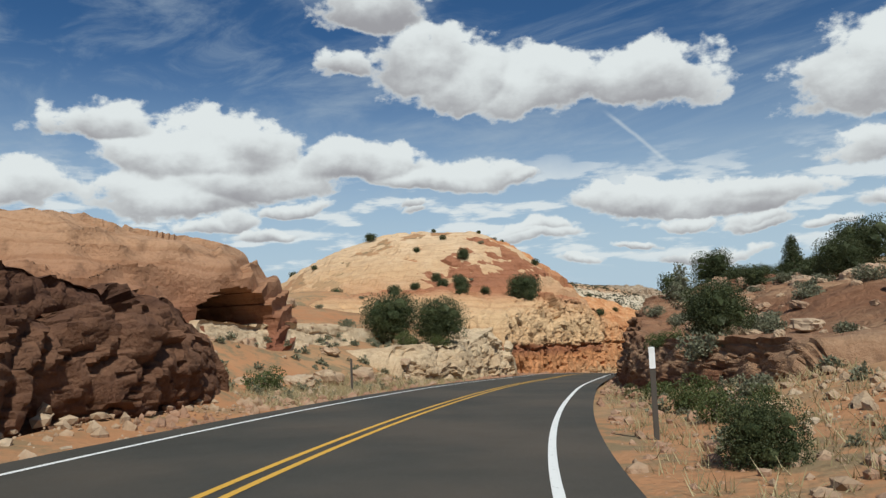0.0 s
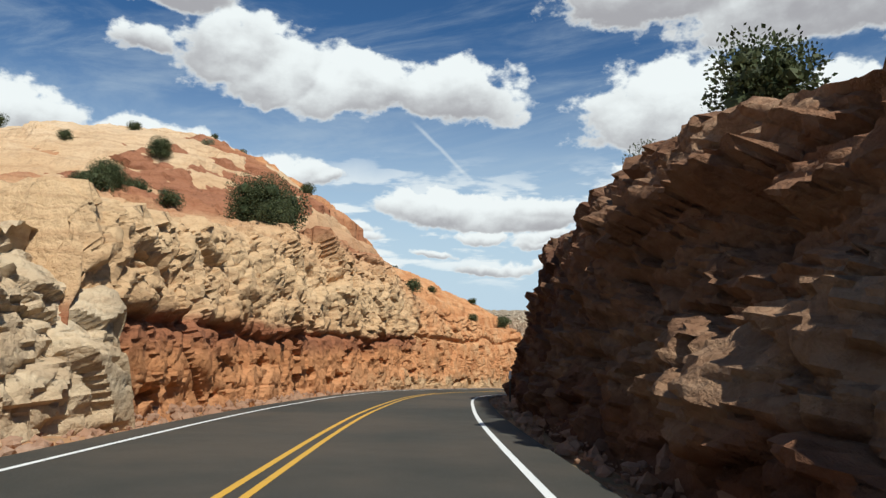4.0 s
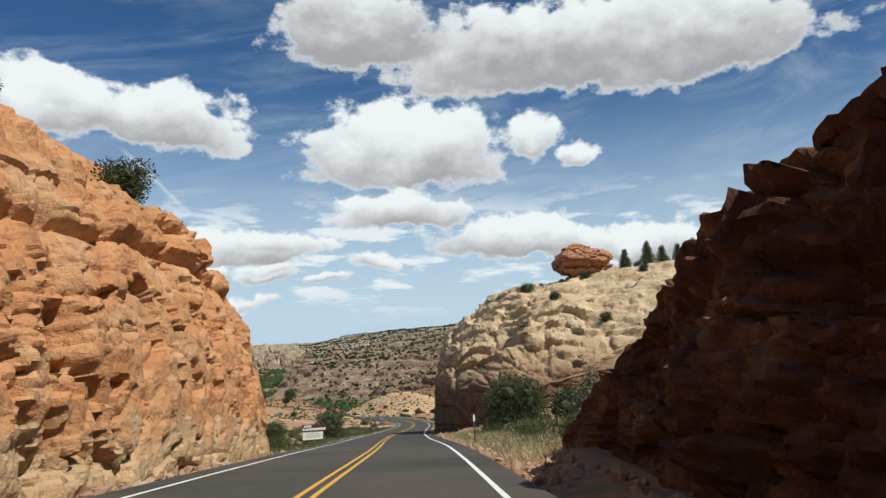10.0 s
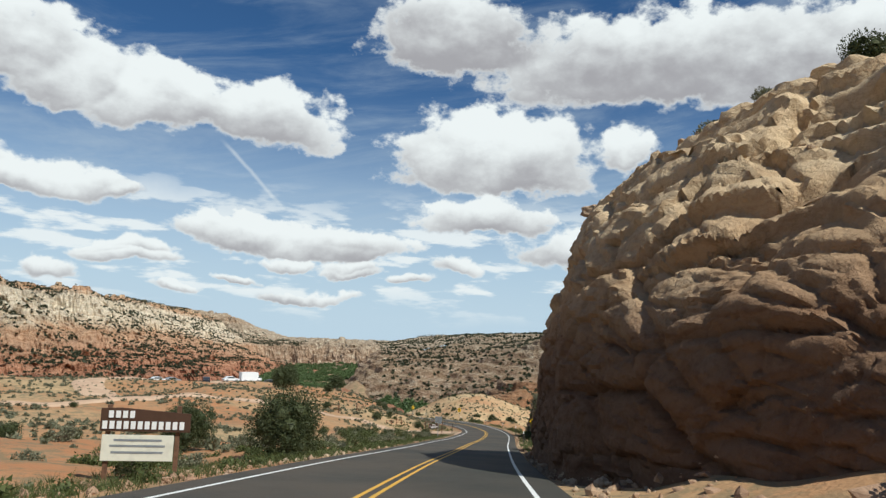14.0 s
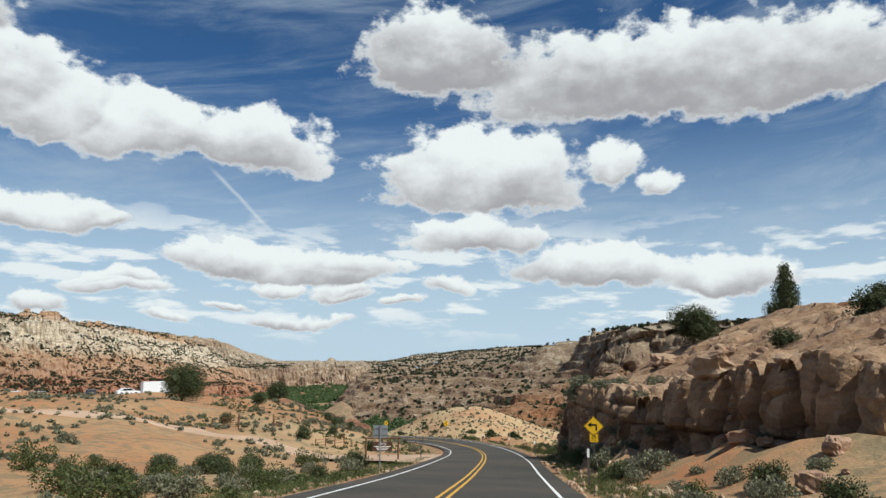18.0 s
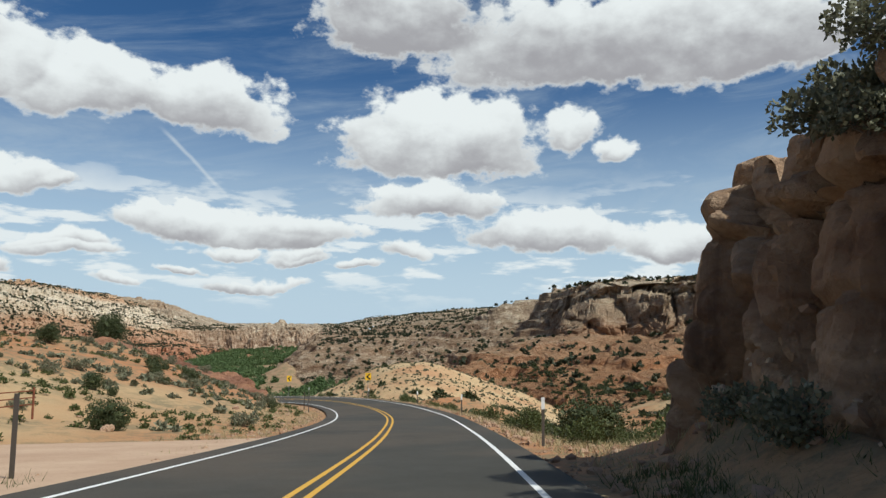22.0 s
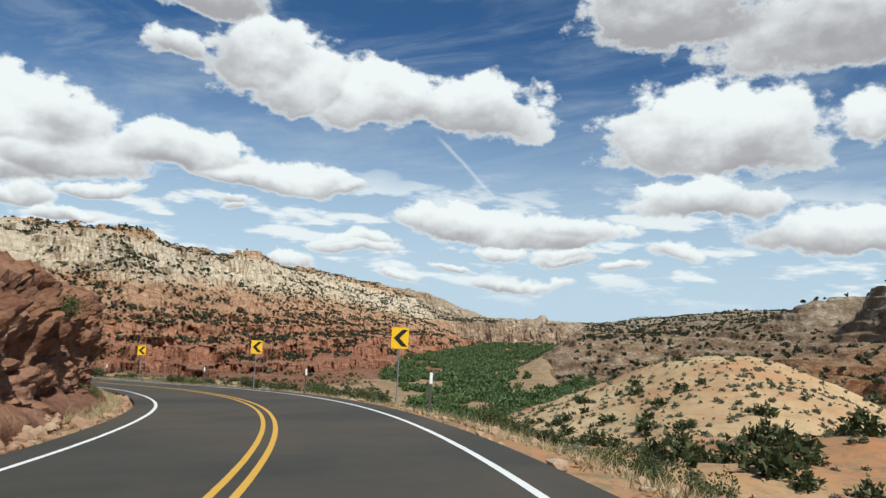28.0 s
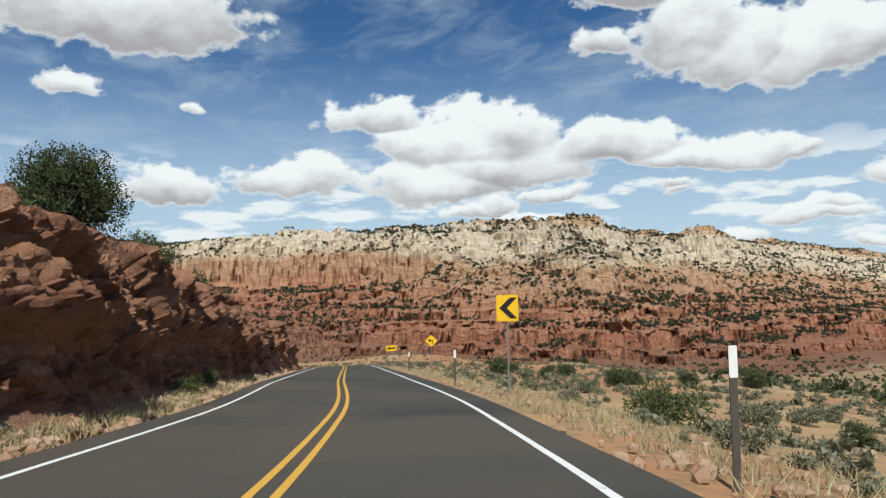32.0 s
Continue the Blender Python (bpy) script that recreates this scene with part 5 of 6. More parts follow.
def plant_kind(name, seed, tall, wide, lobes_n, leaves, leaf, mat, label, category, shape="round", thick=0.14):
    """The pattern of one plant: an empty at its foot with a trunk and a crown."""
    rng = np.random.default_rng(seed)
    lobes = []
    for i in range(lobes_n):
        t = (i + 0.5) / lobes_n
        a = i * 2.4 + rng.random()
        if shape == "round":
            r = wide * (0.26 + 0.1 * rng.random())
            ring = wide * 0.5 * math.sqrt(rng.random()) * 0.75
            z = tall * (0.25 + 0.6 * t) * (1 - 0.25 * ring / wide)
        elif shape == "cone":
            r = wide * (0.34 - 0.2 * t) * (0.8 + 0.4 * rng.random())
            ring = wide * 0.36 * (1 - t) * rng.random() ** 0.5
            z = tall * (0.16 + 0.78 * t)
        else:
            r = wide * (0.2 + 0.12 * rng.random())
            ring = wide * 0.42 * math.sqrt(rng.random())
            z = tall * (0.25 + 0.4 * rng.random())
        lobes.append((ring * math.cos(a), ring * math.sin(a), max(z, r * 0.6), r))
    ob = new(name)
    tagged(ob, label, category)
    V, F = leaf_cloud(rng, lobes, leaves, leaf)
    # dense inner twigs behind the sprays
    core = np.array(ICO)
    for x, y, z, r in (lobes if shape != "low" else []):
        o = len(V)
        V = np.concatenate([V, core * (0.62 + 0.3 * rng.random((len(core), 1))) * r * 0.5 + np.array((x, y, z))])
        F = np.concatenate([F, o + np.array([(a, b, c, c) for a, b, c in ICO_F])])
    tris = [f for f in F[leaves:, :3]] if len(F) > leaves else []
    crown = new("crown", mesh_from("crown", V, [tuple(f) for f in F[:leaves].tolist()] + [tuple(int(i) for i in f) for f in tris], mat))
    crown.parent = ob
    if thick:
        trunk = new("trunk", trunk_mesh("trunk", rng, lobes[:9], tall, thick))
        trunk.parent = ob
    return ob


def place(kind, x, y, scale=1.0, turn=0.0, sink=0.06, z=None, group="", label=""):
    zz = (ground_at(x, y) if z is None else z) - sink
    ob = copy_thing(kind, pose(x, y, zz, 0, 0, turn) @ Matrix.Diagonal((scale, scale, scale * (0.9 + 0.2 * random.random()), 1)))
    ob.matrix_basis = pose(x, y, zz, 0, 0, turn) @ Matrix.Diagonal((scale, scale, scale, 1))
    if group:
        ob["group"] = group
    if label:
        ob["label"] = label
    return ob


KINDS_NEAR = [plant_kind("juniper_tree", 10 + i, 4.0, 4.2, 24, 24000, 0.062, m_juniper, "dense dark green juniper on red desert ground", "tree", thick=0.16) for i in range(3)]
KINDS_MID = [plant_kind("juniper_bush", 20 + i, 2.0, 2.5, 15, 4200, 0.068, m_juniper, "rounded dark green juniper bush on sandy slope", "bush", thick=0.07) for i in range(4)]
PINES = [plant_kind("pinyon_pine", 30 + i, 5.0, 3.2, 24, 8500, 0.075, m_juniper, "upright dark green pinyon pine on sandstone", "tree", "cone", 0.15) for i in range(2)]
SAGES = [plant_kind("sagebrush", 40 + i, 0.75, 1.1, 9, 1200, 0.052, m_sage, "low grey-green sagebrush on sandy ground", "bush", "low", 0.03) for i in range(3)]
GREENS = [plant_kind("green_shrub", 50 + i, 1.3, 1.7, 10, 2000, 0.052, m_bright, "light green leafy shrub beside the road", "bush", "low", 0.04) for i in range(2)]
THIN = plant_kind("sparse_shrub", 60, 3.0, 2.4, 14, 2200, 0.07, m_sage, "half-leafless grey shrub before the rock", "bush", "cone", 0.07)
PATTERNS = KINDS_NEAR + KINDS_MID + PINES + SAGES + GREENS + [THIN]

rnd = random.Random(4)


def put(kinds, s, d, scale, group="", label="", z=None):
    x, y = on_land(s, d)
    return place(rnd.choice(kinds), x, y, scale, rnd.uniform(0, 360), group=group, label=label, z=z)


# rays down on the built rock tell where a plant on it stands
bpy.context.view_layer.update()
deps = bpy.context.evaluated_depsgraph_get()


def drop(x, y):
    hit, at, nor, i, ob, m = scene.ray_cast(deps, Vector((x, y, 300)), Vector((0, 0, -1)))
    return at.z if hit else ground_at(x, y)


def grow(kinds, s, d, scale, group="", label="", sink=0.1):
    x, y = on_land(s, d)
    return place(rnd.choice(kinds), x, y, scale, rnd.uniform(0, 360), sink=sink, z=drop(x, y), group=group, label=label)


def grow_xy(kinds, x, y, scale, group="", sink=0.1):
    return place(rnd.choice(kinds), x, y, scale, rnd.uniform(0, 360), sink=sink, z=drop(x, y), group=group)


# single trees and bushes that stand out
for s, d, k in [(48.8, -7.2, 0.82), (49.2, -10.8, 0.9), (25.6, 8.3, 0.5), (181, 9.7, 1.0), (238, 7.6, 1.05), (46, 17.5, 0.6), (50, 20, 0.8), (42, 22, 0.9), (89.4, -9.0, 0.85), (88, -19, 0.35), (97, -20, 0.4), (84, -15, 0.45), (113, 12, 0.9), (133, 10, 0.8), (88, 14, 1.0), (240, 14, 1.1), (9.2, 5.9, 0.22), (457, -9.2, 0.8), (461, -10.5, 0.55), (296, 17.5, 0.8)]:
    grow(KINDS_NEAR, s, d, k, "junipers along the road")
for s, d, k in [(151.5, 10.9, 0.75), (298, 26, 0.9), (56, 26, 1.0), (38, 28, 1.0), (66, 19, 0.8)]:
    grow(PINES, s, d, k, "pinyon pines on the ledges")
for x, y, k in [(103, 168.8, 0.55), (105.2, 167.4, 0.6), (110.9, 165.3, 0.62), (109.2, 166.2, 0.5), (116, 173, 0.7)]:
    grow_xy(PINES, x, y, k, "pinyon pines by the perched boulder")
for x, y, k in [(126.7, 325.6, 1.45), (152, 354, 1.0), (82, 198, 0.85), (79, 207, 0.7), (55, 205, 0.9), (48, 212, 1.0), (63, 222, 0.8), (143, 338, 0.55)]:
    grow_xy(KINDS_NEAR, x, y, k, "junipers on the flat")
for x, y, k in [(-11.8, 115.6, 0.75), (10, 85, 0.6), (5, 88, 0.5), (2, 84, 0.6), (-6, 84, 0.7), (11.2, 94, 1.3), (14, 110, 0.55), (-1.5, 124, 0.35), (6, 118, 0.3), (10, 121, 0.3), (-20, 110, 0.4), (-26, 123, 0.6), (2, 97, 0.7), (-1, 98, 0.6), (-4, 96, 0.5), (-14, 92, 0.7), (-16, 92, 0.5), (20, 125, 0.5), (36, 130, 0.5), (45, 144, 0.8), (41, 146, 0.5), (31, 131, 0.45), (28, 139, 0.5), (24, 112, 0.6), (-4, 105, 0.4), (0, 110, 0.4)]:
    grow_xy(KINDS_MID, x, y, k, "bushes on the pale dome")
for s, d, k in [(64, 9.5, 1.0), (45, 9.5, 0.45), (58, 10.5, 0.4), (61, 10.5, 0.35), (178, 13, 1.2), (130, 9.5, 0.9), (121, 9.2, 0.7), (205, 15, 0.6), (207, 22, 0.5), (200, 17, 0.5), (196, 21, 0.5), (194, 27, 0.6), (214, 12, 0.4), (219, 15, 0.5), (202, 27, 0.45), (214, 30, 0.5), (276, 17, 0.6), (270, 19, 0.9), (250, 14, 1.0), (245, 18, 1.1), (440, -10.5, 0.9), (450, -11, 1.0), (455, -9.8, 0.8), (470, -10, 1.0), (476, -9, 1.0), (483, -9.5, 1.1), (490, -9, 0.9), (430, -12, 0.7)]:
    grow(KINDS_MID, s, d, k, "bushes on the rock ledges")
grow([THIN], 172, 13.0, 1.15)
grow([THIN], 54.5, 9.3, 1.1)
grow([THIN], 244, 11.0, 1.3)


def scatter(kinds, n, s0, s1, d0, d1, k0, k1, group, ok=None):
    made = 0
    while made < n:
        s, d = rnd.uniform(s0, s1), rnd.uniform(d0, d1)
        if ok and not ok(s, d):
            continue
        grow(kinds, s, d, rnd.uniform(k0, k1), group)
        made += 1


# slopes below the bend, flats and banks
scatter(KINDS_MID, 80, 304, 392, 10, 60, 0.45, 1.3, "junipers below the bend")
scatter(KINDS_MID, 16, 318, 374, -32, -8.5, 0.3, 0.8, "junipers on the hillside")
scatter(KINDS_MID, 12, 250, 290, -17, -8, 0.35, 0.75, "junipers by the turn-off")
scatter(KINDS_MID, 18, 165, 285, -60, -9, 0.3, 0.7, "junipers on the flat")
scatter(SAGES, 24, 240, 292, -30, -7.5, 0.6, 1.3, "sagebrush by the turn-off")
scatter(KINDS_MID, 22, 160, 300, -75, -12, 0.45, 1.0, "bushes on the flat", lambda s, d: not (285 < s < 330 and d > -60))
scatter(KINDS_MID, 16, 20, 150, 12, 34, 0.5, 1.1, "bushes on the right bank")
scatter(KINDS_MID, 14, 235, 305, 25, 45, 0.6, 1.2, "bushes on the hill")
scatter(KINDS_MID, 12, 405, 500, 11, 60, 0.5, 1.0, "bushes above the river")
scatter(KINDS_MID, 5, -20, 40, -30, -13, 0.3, 0.6, "bushes on the first bank")
scatter(SAGES, 30, 156, 300, -45, -8, 0.7, 1.5, "sagebrush on the flat", lambda s, d: not (292 < s < 318))
scatter(SAGES, 26, 312, 400, -38, -8, 0.7, 1.4, "sagebrush on the hillside")
scatter(SAGES, 44, 305, 420, 6.6, 40, 0.6, 1.3, "sagebrush below the bend")
scatter(SAGES, 12, 45, 150, -30, -8, 0.5, 1.0, "sagebrush on the cutting")
scatter(SAGES, 30, 0, 48, 7, 24, 0.6, 1.3, "sagebrush by the first bend")
scatter(SAGES, 24, 154, 300, 6.5, 14, 0.7, 1.5, "sagebrush by the rocks")
scatter(SAGES, 36, 418, 540, 6.6, 45, 0.6, 1.3, "sagebrush above the river")
scatter(KINDS_MID, 24, 430, 540, 7.5, 50, 0.35, 0.8, "bushes above the river")
scatter(SAGES, 42, 244, 302, 6.2, 9.5, 0.6, 1.3, "sagebrush below the brown cliff")
scatter(KINDS_MID, 4, 244, 262, 7.2, 11, 0.4, 0.7, "bushes below the brown cliff")
scatter(SAGES, 26, 20, 60, 8, 18, 0.5, 1.1, "sagebrush on the right bank")
scatter(GREENS, 14, 160, 285, -22, -8, 0.7, 1.4, "green shrubs on the flat")
scatter(GREENS, 5, 23, 50, -9.5, -6.8, 0.5, 0.9, "green shrubs at the verge")
scatter(GREENS, 18, 156, 186, 6.6, 11, 0.5, 1.1, "green shrubs at the verge")
scatter(GREENS, 12, 236, 300, 6.2, 7.6, 0.4, 0.8, "green shrubs at the verge", lambda s, d: d < 6.8 or s < 262)
scatter(GREENS, 12, 156, 290, -14, -6.6, 0.6, 1.2, "green shrubs at the verge")
scatter(GREENS, 34, 306, 500, 6.6, 12, 0.6, 1.2, "green shrubs at the verge")
scatter(GREENS, 14, 12, 30, 5.6, 8.0, 0.3, 0.6, "green shrubs at the verge")
scatter(GREENS, 10, 400, 480, -6.8, -5.6, 0.5, 0.9, "green shrubs at the verge")

# ---- far bushes, river trees and verge grass ----
def clumps(name, x, y, size, mat, label, category, tall=0.8, each=40, far_off=False, leaf=0.3, over=None):
    """Many small bushes of loose leaf sprays on the land, joined."""
    rng = np.random.default_rng(len(x))
    z = np.min([np.maximum(far_land(x + a, y + b, True), land(x + a, y + b)) for a, b in ((0, 0), (3, 2), (-3, -2))], axis=0) if far_off else (over or land)(x, y)
    n = len(x) * each
    big = np.repeat(size, each)
    way = rng.normal(size=(n, 3))
    way[:, 2] = np.abs(way[:, 2]) * 0.9 + 0.05
    way /= np.linalg.norm(way, axis=1)[:, None]
    lump = np.repeat(rng.random((len(x), 3)), each, 0)
    swell = 0.75 + 0.35 * np.sin(way[:, 0] * 5 + 6.3 * lump[:, 0]) * np.sin(way[:, 1] * 5 + 6.3 * lump[:, 1])
    at = way * (big * 0.5 * swell * (0.55 + 0.5 * rng.random(n)))[:, None]
    at[:, 2] *= tall * 1.5
    at += np.repeat(np.stack([x, y, z], 1), each, 0)
    k = (big * leaf * (0.6 + 0.8 * rng.random(n)))[:, None]
    up = way + rng.normal(size=(n, 3)) * 0.5
    up /= np.linalg.norm(up, axis=1)[:, None]
    side = np.cross(up, rng.normal(size=(n, 3)))
    side /= np.linalg.norm(side, axis=1)[:, None] + 1e-9
    V = np.stack([at - up * k * 0.4 - side * k * 0.5, at - up * k * 0.4 + side * k * 0.5, at + up * k * 0.7], 1)
    ob = new(name, fast_mesh(name, V.reshape(-1, 3), np.arange(n * 3).reshape(-1, 3), mat))
    return tagged(ob, label, category, kind="stuff")


def sample(n, x0, x1, y0, y1, keep, seed):
    rng = np.random.default_rng(seed)
    x, y = rng.uniform(x0, x1, n), rng.uniform(y0, y1, n)
    ok = keep(x, y)
    return x[ok], y[ok]


def steepness(x, y):
    return np.hypot(land(x + 3, y) - land(x - 3, y), land(x, y + 3) - land(x, y - 3)) / 6


bx, by = sample(90000, -600, 800, 820, 2080, lambda x, y: (side_of(RIVER, x, y) > 95) & (steepness(x, y) < 1.1) & (fbm(np.stack([x, y, 0 * x], 1) / 60, 3, seed=77) > -0.45), 5)
clumps("far_scrub", bx, by, 1.3 + 2.7 * np.random.default_rng(1).random(len(bx)) ** 1.6, m_far_scrub, "dark juniper scrub dotted over the far mesa", "scrub", each=12, far_off=True, leaf=0.55)
bx, by = sample(20000, 260, 1500, 330, 2600, lambda x, y: (side_of(RIVER, x, y) < -95) & (steepness(x, y) < 0.6) & (np.hypot(x - 170, y - 330) > 130), 6)
clumps("far_scrub", bx, by, np.random.default_rng(2).uniform(2.0, 4.8, len(bx)), m_far_scrub, "dark juniper scrub on the far canyon slopes", "scrub", each=16, far_off=True, leaf=0.52)
bx, by = sample(5200, -420, 260, 560, 900, lambda x, y: (side_of(RIVER, x, y) < 100) & (side_of(RIVER, x, y) > -160) & (x < 240 + (y - 343) * 0.13) & (fbm(np.stack([x, y, 0 * x], 1) / 34, 3, seed=98) > -0.2), 25)
clumps("valley_scrub", bx, by, 0.9 + 2.8 * np.random.default_rng(15).random(len(bx)) ** 1.8, m_juniper, "juniper and sage dotted over the valley floor", "scrub", each=36, leaf=0.3)
bx, by = sample(7000, 170, 420, 190, 560, lambda x, y: (side_of(RIVER, x, y) < -110) & (np.abs(nearest(x, y)[1]) > 30) & (fbm(np.stack([x, y, 0 * x], 1) / 16, 3, seed=93) > -0.05) & (knoll(x, y) < land(x, y) - 0.5), 8)
clumps("slope_scrub", bx, by, 1.0 + 3.4 * np.random.default_rng(3).random(len(bx)) ** 1.5, m_juniper, "juniper and sage scrub below the road bend", "scrub", each=170, leaf=0.115)
bx, by = sample(40000, 120, 900, 580, 1720, lambda x, y: ((side_of(RIVER, x, y) < 92) | ((452 - x) * 0.941 + (y - 1120) * 0.337 < -8)) & (side_of(RIVER, x, y) > -200) & (far_land(x, y) < -77) & (x > 222 + (y - 343) * 0.13 + 26 * fbm(np.stack([x, y, 0 * x], 1) / 40, 3, seed=95)) & (fbm(np.stack([x, y, 0 * x], 1) / 30, 3, seed=96) > -0.28), 9)
clumps("river_trees", bx, by, np.random.default_rng(4).uniform(4.0, 9.5, len(bx)), m_green, "fresh green cottonwoods along the river bottom", "trees", tall=1.0, each=76, far_off=True, leaf=0.18)


bx, by = sample(14000, 20, 190, 150, 420, lambda x, y: (nearest(x, y)[1] < -9) & (fbm(np.stack([x, y, 0 * x], 1) / 14, 3, seed=91) > -0.15), 10)
clumps("low_scrub", bx, by, np.random.default_rng(5).uniform(0.35, 1.0, len(bx)), m_sage, "low grey sage and rabbitbrush on red sand", "scrub", each=46, leaf=0.26)
bx, by = sample(6500, 190, 340, 360, 540, lambda x, y: knoll(x, y) > land(x, y), 21)
clumps("knoll_scrub", bx, by, 0.3 + 1.0 * np.random.default_rng(11).random(len(bx)) ** 2, m_sage, "dry grey tufts over the sandy knoll", "scrub", each=34, leaf=0.3, over=knoll)
bx, by = sample(420, 190, 340, 360, 540, lambda x, y: (knoll(x, y) > land(x, y)) & (fbm(np.stack([x, y, 0 * x], 1) / 22, 2, seed=133) > 0.05), 22)
clumps("knoll_junipers", bx, by, np.random.default_rng(12).uniform(1.2, 3.4, len(bx)), m_juniper, "dark junipers scattered over the sandy knoll", "scrub", each=70, leaf=0.2, over=knoll)
bx, by = sample(2000, 150, 330, 280, 480, lambda x, y: (nearest(x, y)[1] > 17) & (nearest(x, y)[1] < 80) & (nearest(x, y)[0] > 303) & (nearest(x, y)[0] < 395) & (fbm(np.stack([x, y, 0 * x], 1) / 16, 2, seed=94) > 0.0), 23)
clumps("slope_junipers", bx, by, 1.2 + 2.6 * np.random.default_rng(13).random(len(bx)) ** 1.4, m_juniper, "round dark green junipers below the road bend", "scrub", each=330, leaf=0.075)
bx, by = sample(12000, 90, 190, 270, 460, lambda x, y: (nearest(x, y)[1] < -6) & (nearest(x, y)[1] > -40) & (nearest(x, y)[0] > 314) & (nearest(x, y)[0] < 400) & (fbm(np.stack([x, y, 0 * x], 1) / 7, 2, seed=97) > -0.05), 24)
clumps("hillside_weeds", bx, by, np.random.default_rng(14).uniform(0.25, 0.8, len(bx)), m_bright, "olive green weeds and grass over the hillside", "scrub", each=60, leaf=0.15)
bx, by = sample(2600, 150, 330, 280, 520, lambda x, y: nearest(x, y)[1] > 8, 11)
clumps("low_scrub", bx, by, np.random.default_rng(6).uniform(0.35, 1.1, len(bx)), m_sage, "low grey sage on the slope below the road", "scrub", each=46, leaf=0.26)


def grass(name, n, s0, s1, d0, d1, mat, label, seed, tall=0.32):
    """Tufts of thin blades along the verge, joined."""
    rng = np.random.default_rng(seed)
    s, d = rng.uniform(s0, s1, n), rng.uniform(d0, d1, n)
    P = road_at(s, d)
    x, y = P[:, 0], P[:, 1]
    z = land(x, y)
    blades = 7
    m = n * blades
    at = np.repeat(np.stack([x, y, z - 0.02], 1), blades, 0) + np.concatenate([rng.normal(size=(m, 2)) * 0.07, np.zeros((m, 1))], 1)
    lean = rng.normal(size=(m, 2)) * 0.5
    h = tall * (0.5 + rng.random(m))
    tip = at + np.stack([lean[:, 0] * h, lean[:, 1] * h, h], 1)
    ang = rng.uniform(0, math.pi, m)
    wid = np.stack([np.cos(ang), np.sin(ang), 0 * ang], 1) * 0.012
    V = np.stack([at - wid, at + wid, tip], 1).reshape(-1, 3)
    ob = new(name, fast_mesh(name, V, np.arange(m * 3).reshape(-1, 3), mat))
    return tagged(ob, label, "grass", kind="stuff")


grass("dry_grass", 1300, 0, 48, 4.7, 10, m_dry, "pale dry grass tufts on the verge", 1, 0.2)
grass("dry_grass", 1500, 150, 190, 4.7, 9, m_dry, "pale dry grass tufts on the verge", 2)
grass("verge_grass", 5200, 155, 300, -9.5, -4.8, m_bright, "short green grass along the verge", 3, 0.22)
grass("verge_grass", 2600, 232, 300, 4.8, 7.0, m_bright, "short green grass along the verge", 4, 0.22)
grass("dry_grass", 2600, 305, 500, 4.9, 9.5, m_dry, "pale dry grass tufts on the verge", 5, 0.18)
grass("dry_grass", 1300, 300, 385, -9.5, -4.9, m_dry, "pale dry grass tufts on the verge", 6, 0.18)
grass("dry_grass", 1500, 400, 480, -5.8, -4.8, m_dry, "pale dry grass tufts on the verge", 7, 0.26)
grass("dry_grass", 1500, 20, 50, -8, -4.8, m_dry, "pale dry grass tufts on the verge", 8, 0.3)
for ob in PATTERNS:
    for o in (*ob.children_recursive, ob):
        bpy.data.objects.remove(o)

grass("dry_grass", 2600, 300, 520, 4.8, 9, m_dry, "pale dry grass tufts on the verge", 11, 0.24)
grass("verge_grass", 3000, 155, 192, 5.2, 12, m_bright, "short green grass below the outcrop", 12, 0.24)
bx, by = sample(30000, 40, 150, 150, 300, lambda x, y: (nearest(x, y)[1] < -5.6) & (nearest(x, y)[1] > -13) & (nearest(x, y)[0] < 288) & (fbm(np.stack([x, y, 0 * x], 1) / 6, 2, seed=92) > 0.08), 31)
clumps("verge_weeds", bx, by, np.random.default_rng(31).uniform(0.25, 0.8, len(bx)), m_bright, "green weeds and grass along the verge", "scrub", each=70, leaf=0.14)
bx, by = sample(5200, 100, 260, 380, 560, lambda x, y: (nearest(x, y)[1] > 6.5) & (nearest(x, y)[1] < 75), 14)
clumps("low_scrub", bx, by, np.random.default_rng(7).uniform(0.35, 1.0, len(bx)), m_sage, "low grey sage on the level ground above the river", "scrub", each=100, leaf=0.13)
bx, by = sample(9000, 0, 110, 0, 200, lambda x, y: (nearest(x, y)[1] > 5.6) & (nearest(x, y)[1] < 13) & ((nearest(x, y)[0] > 154) & (nearest(x, y)[0] < 188) | (nearest(x, y)[0] < 26) & (nearest(x, y)[0] > 0)), 15)
clumps("low_scrub", bx, by, np.random.default_rng(8).uniform(0.2, 0.7, len(bx)), m_sage, "low dry weeds and sage on the verge", "scrub", each=100, leaf=0.13)

bx, by = sample(6000, -20, 10, 15, 55, lambda x, y: (nearest(x, y)[1] < -5.4) & (nearest(x, y)[1] > -13) & (nearest(x, y)[0] > 20), 16)
clumps("low_scrub", bx[:150], by[:150], np.random.default_rng(9).uniform(0.25, 0.8, len(bx[:150])), m_sage, "low dry weeds and sage on the verge", "scrub", each=100, leaf=0.13)


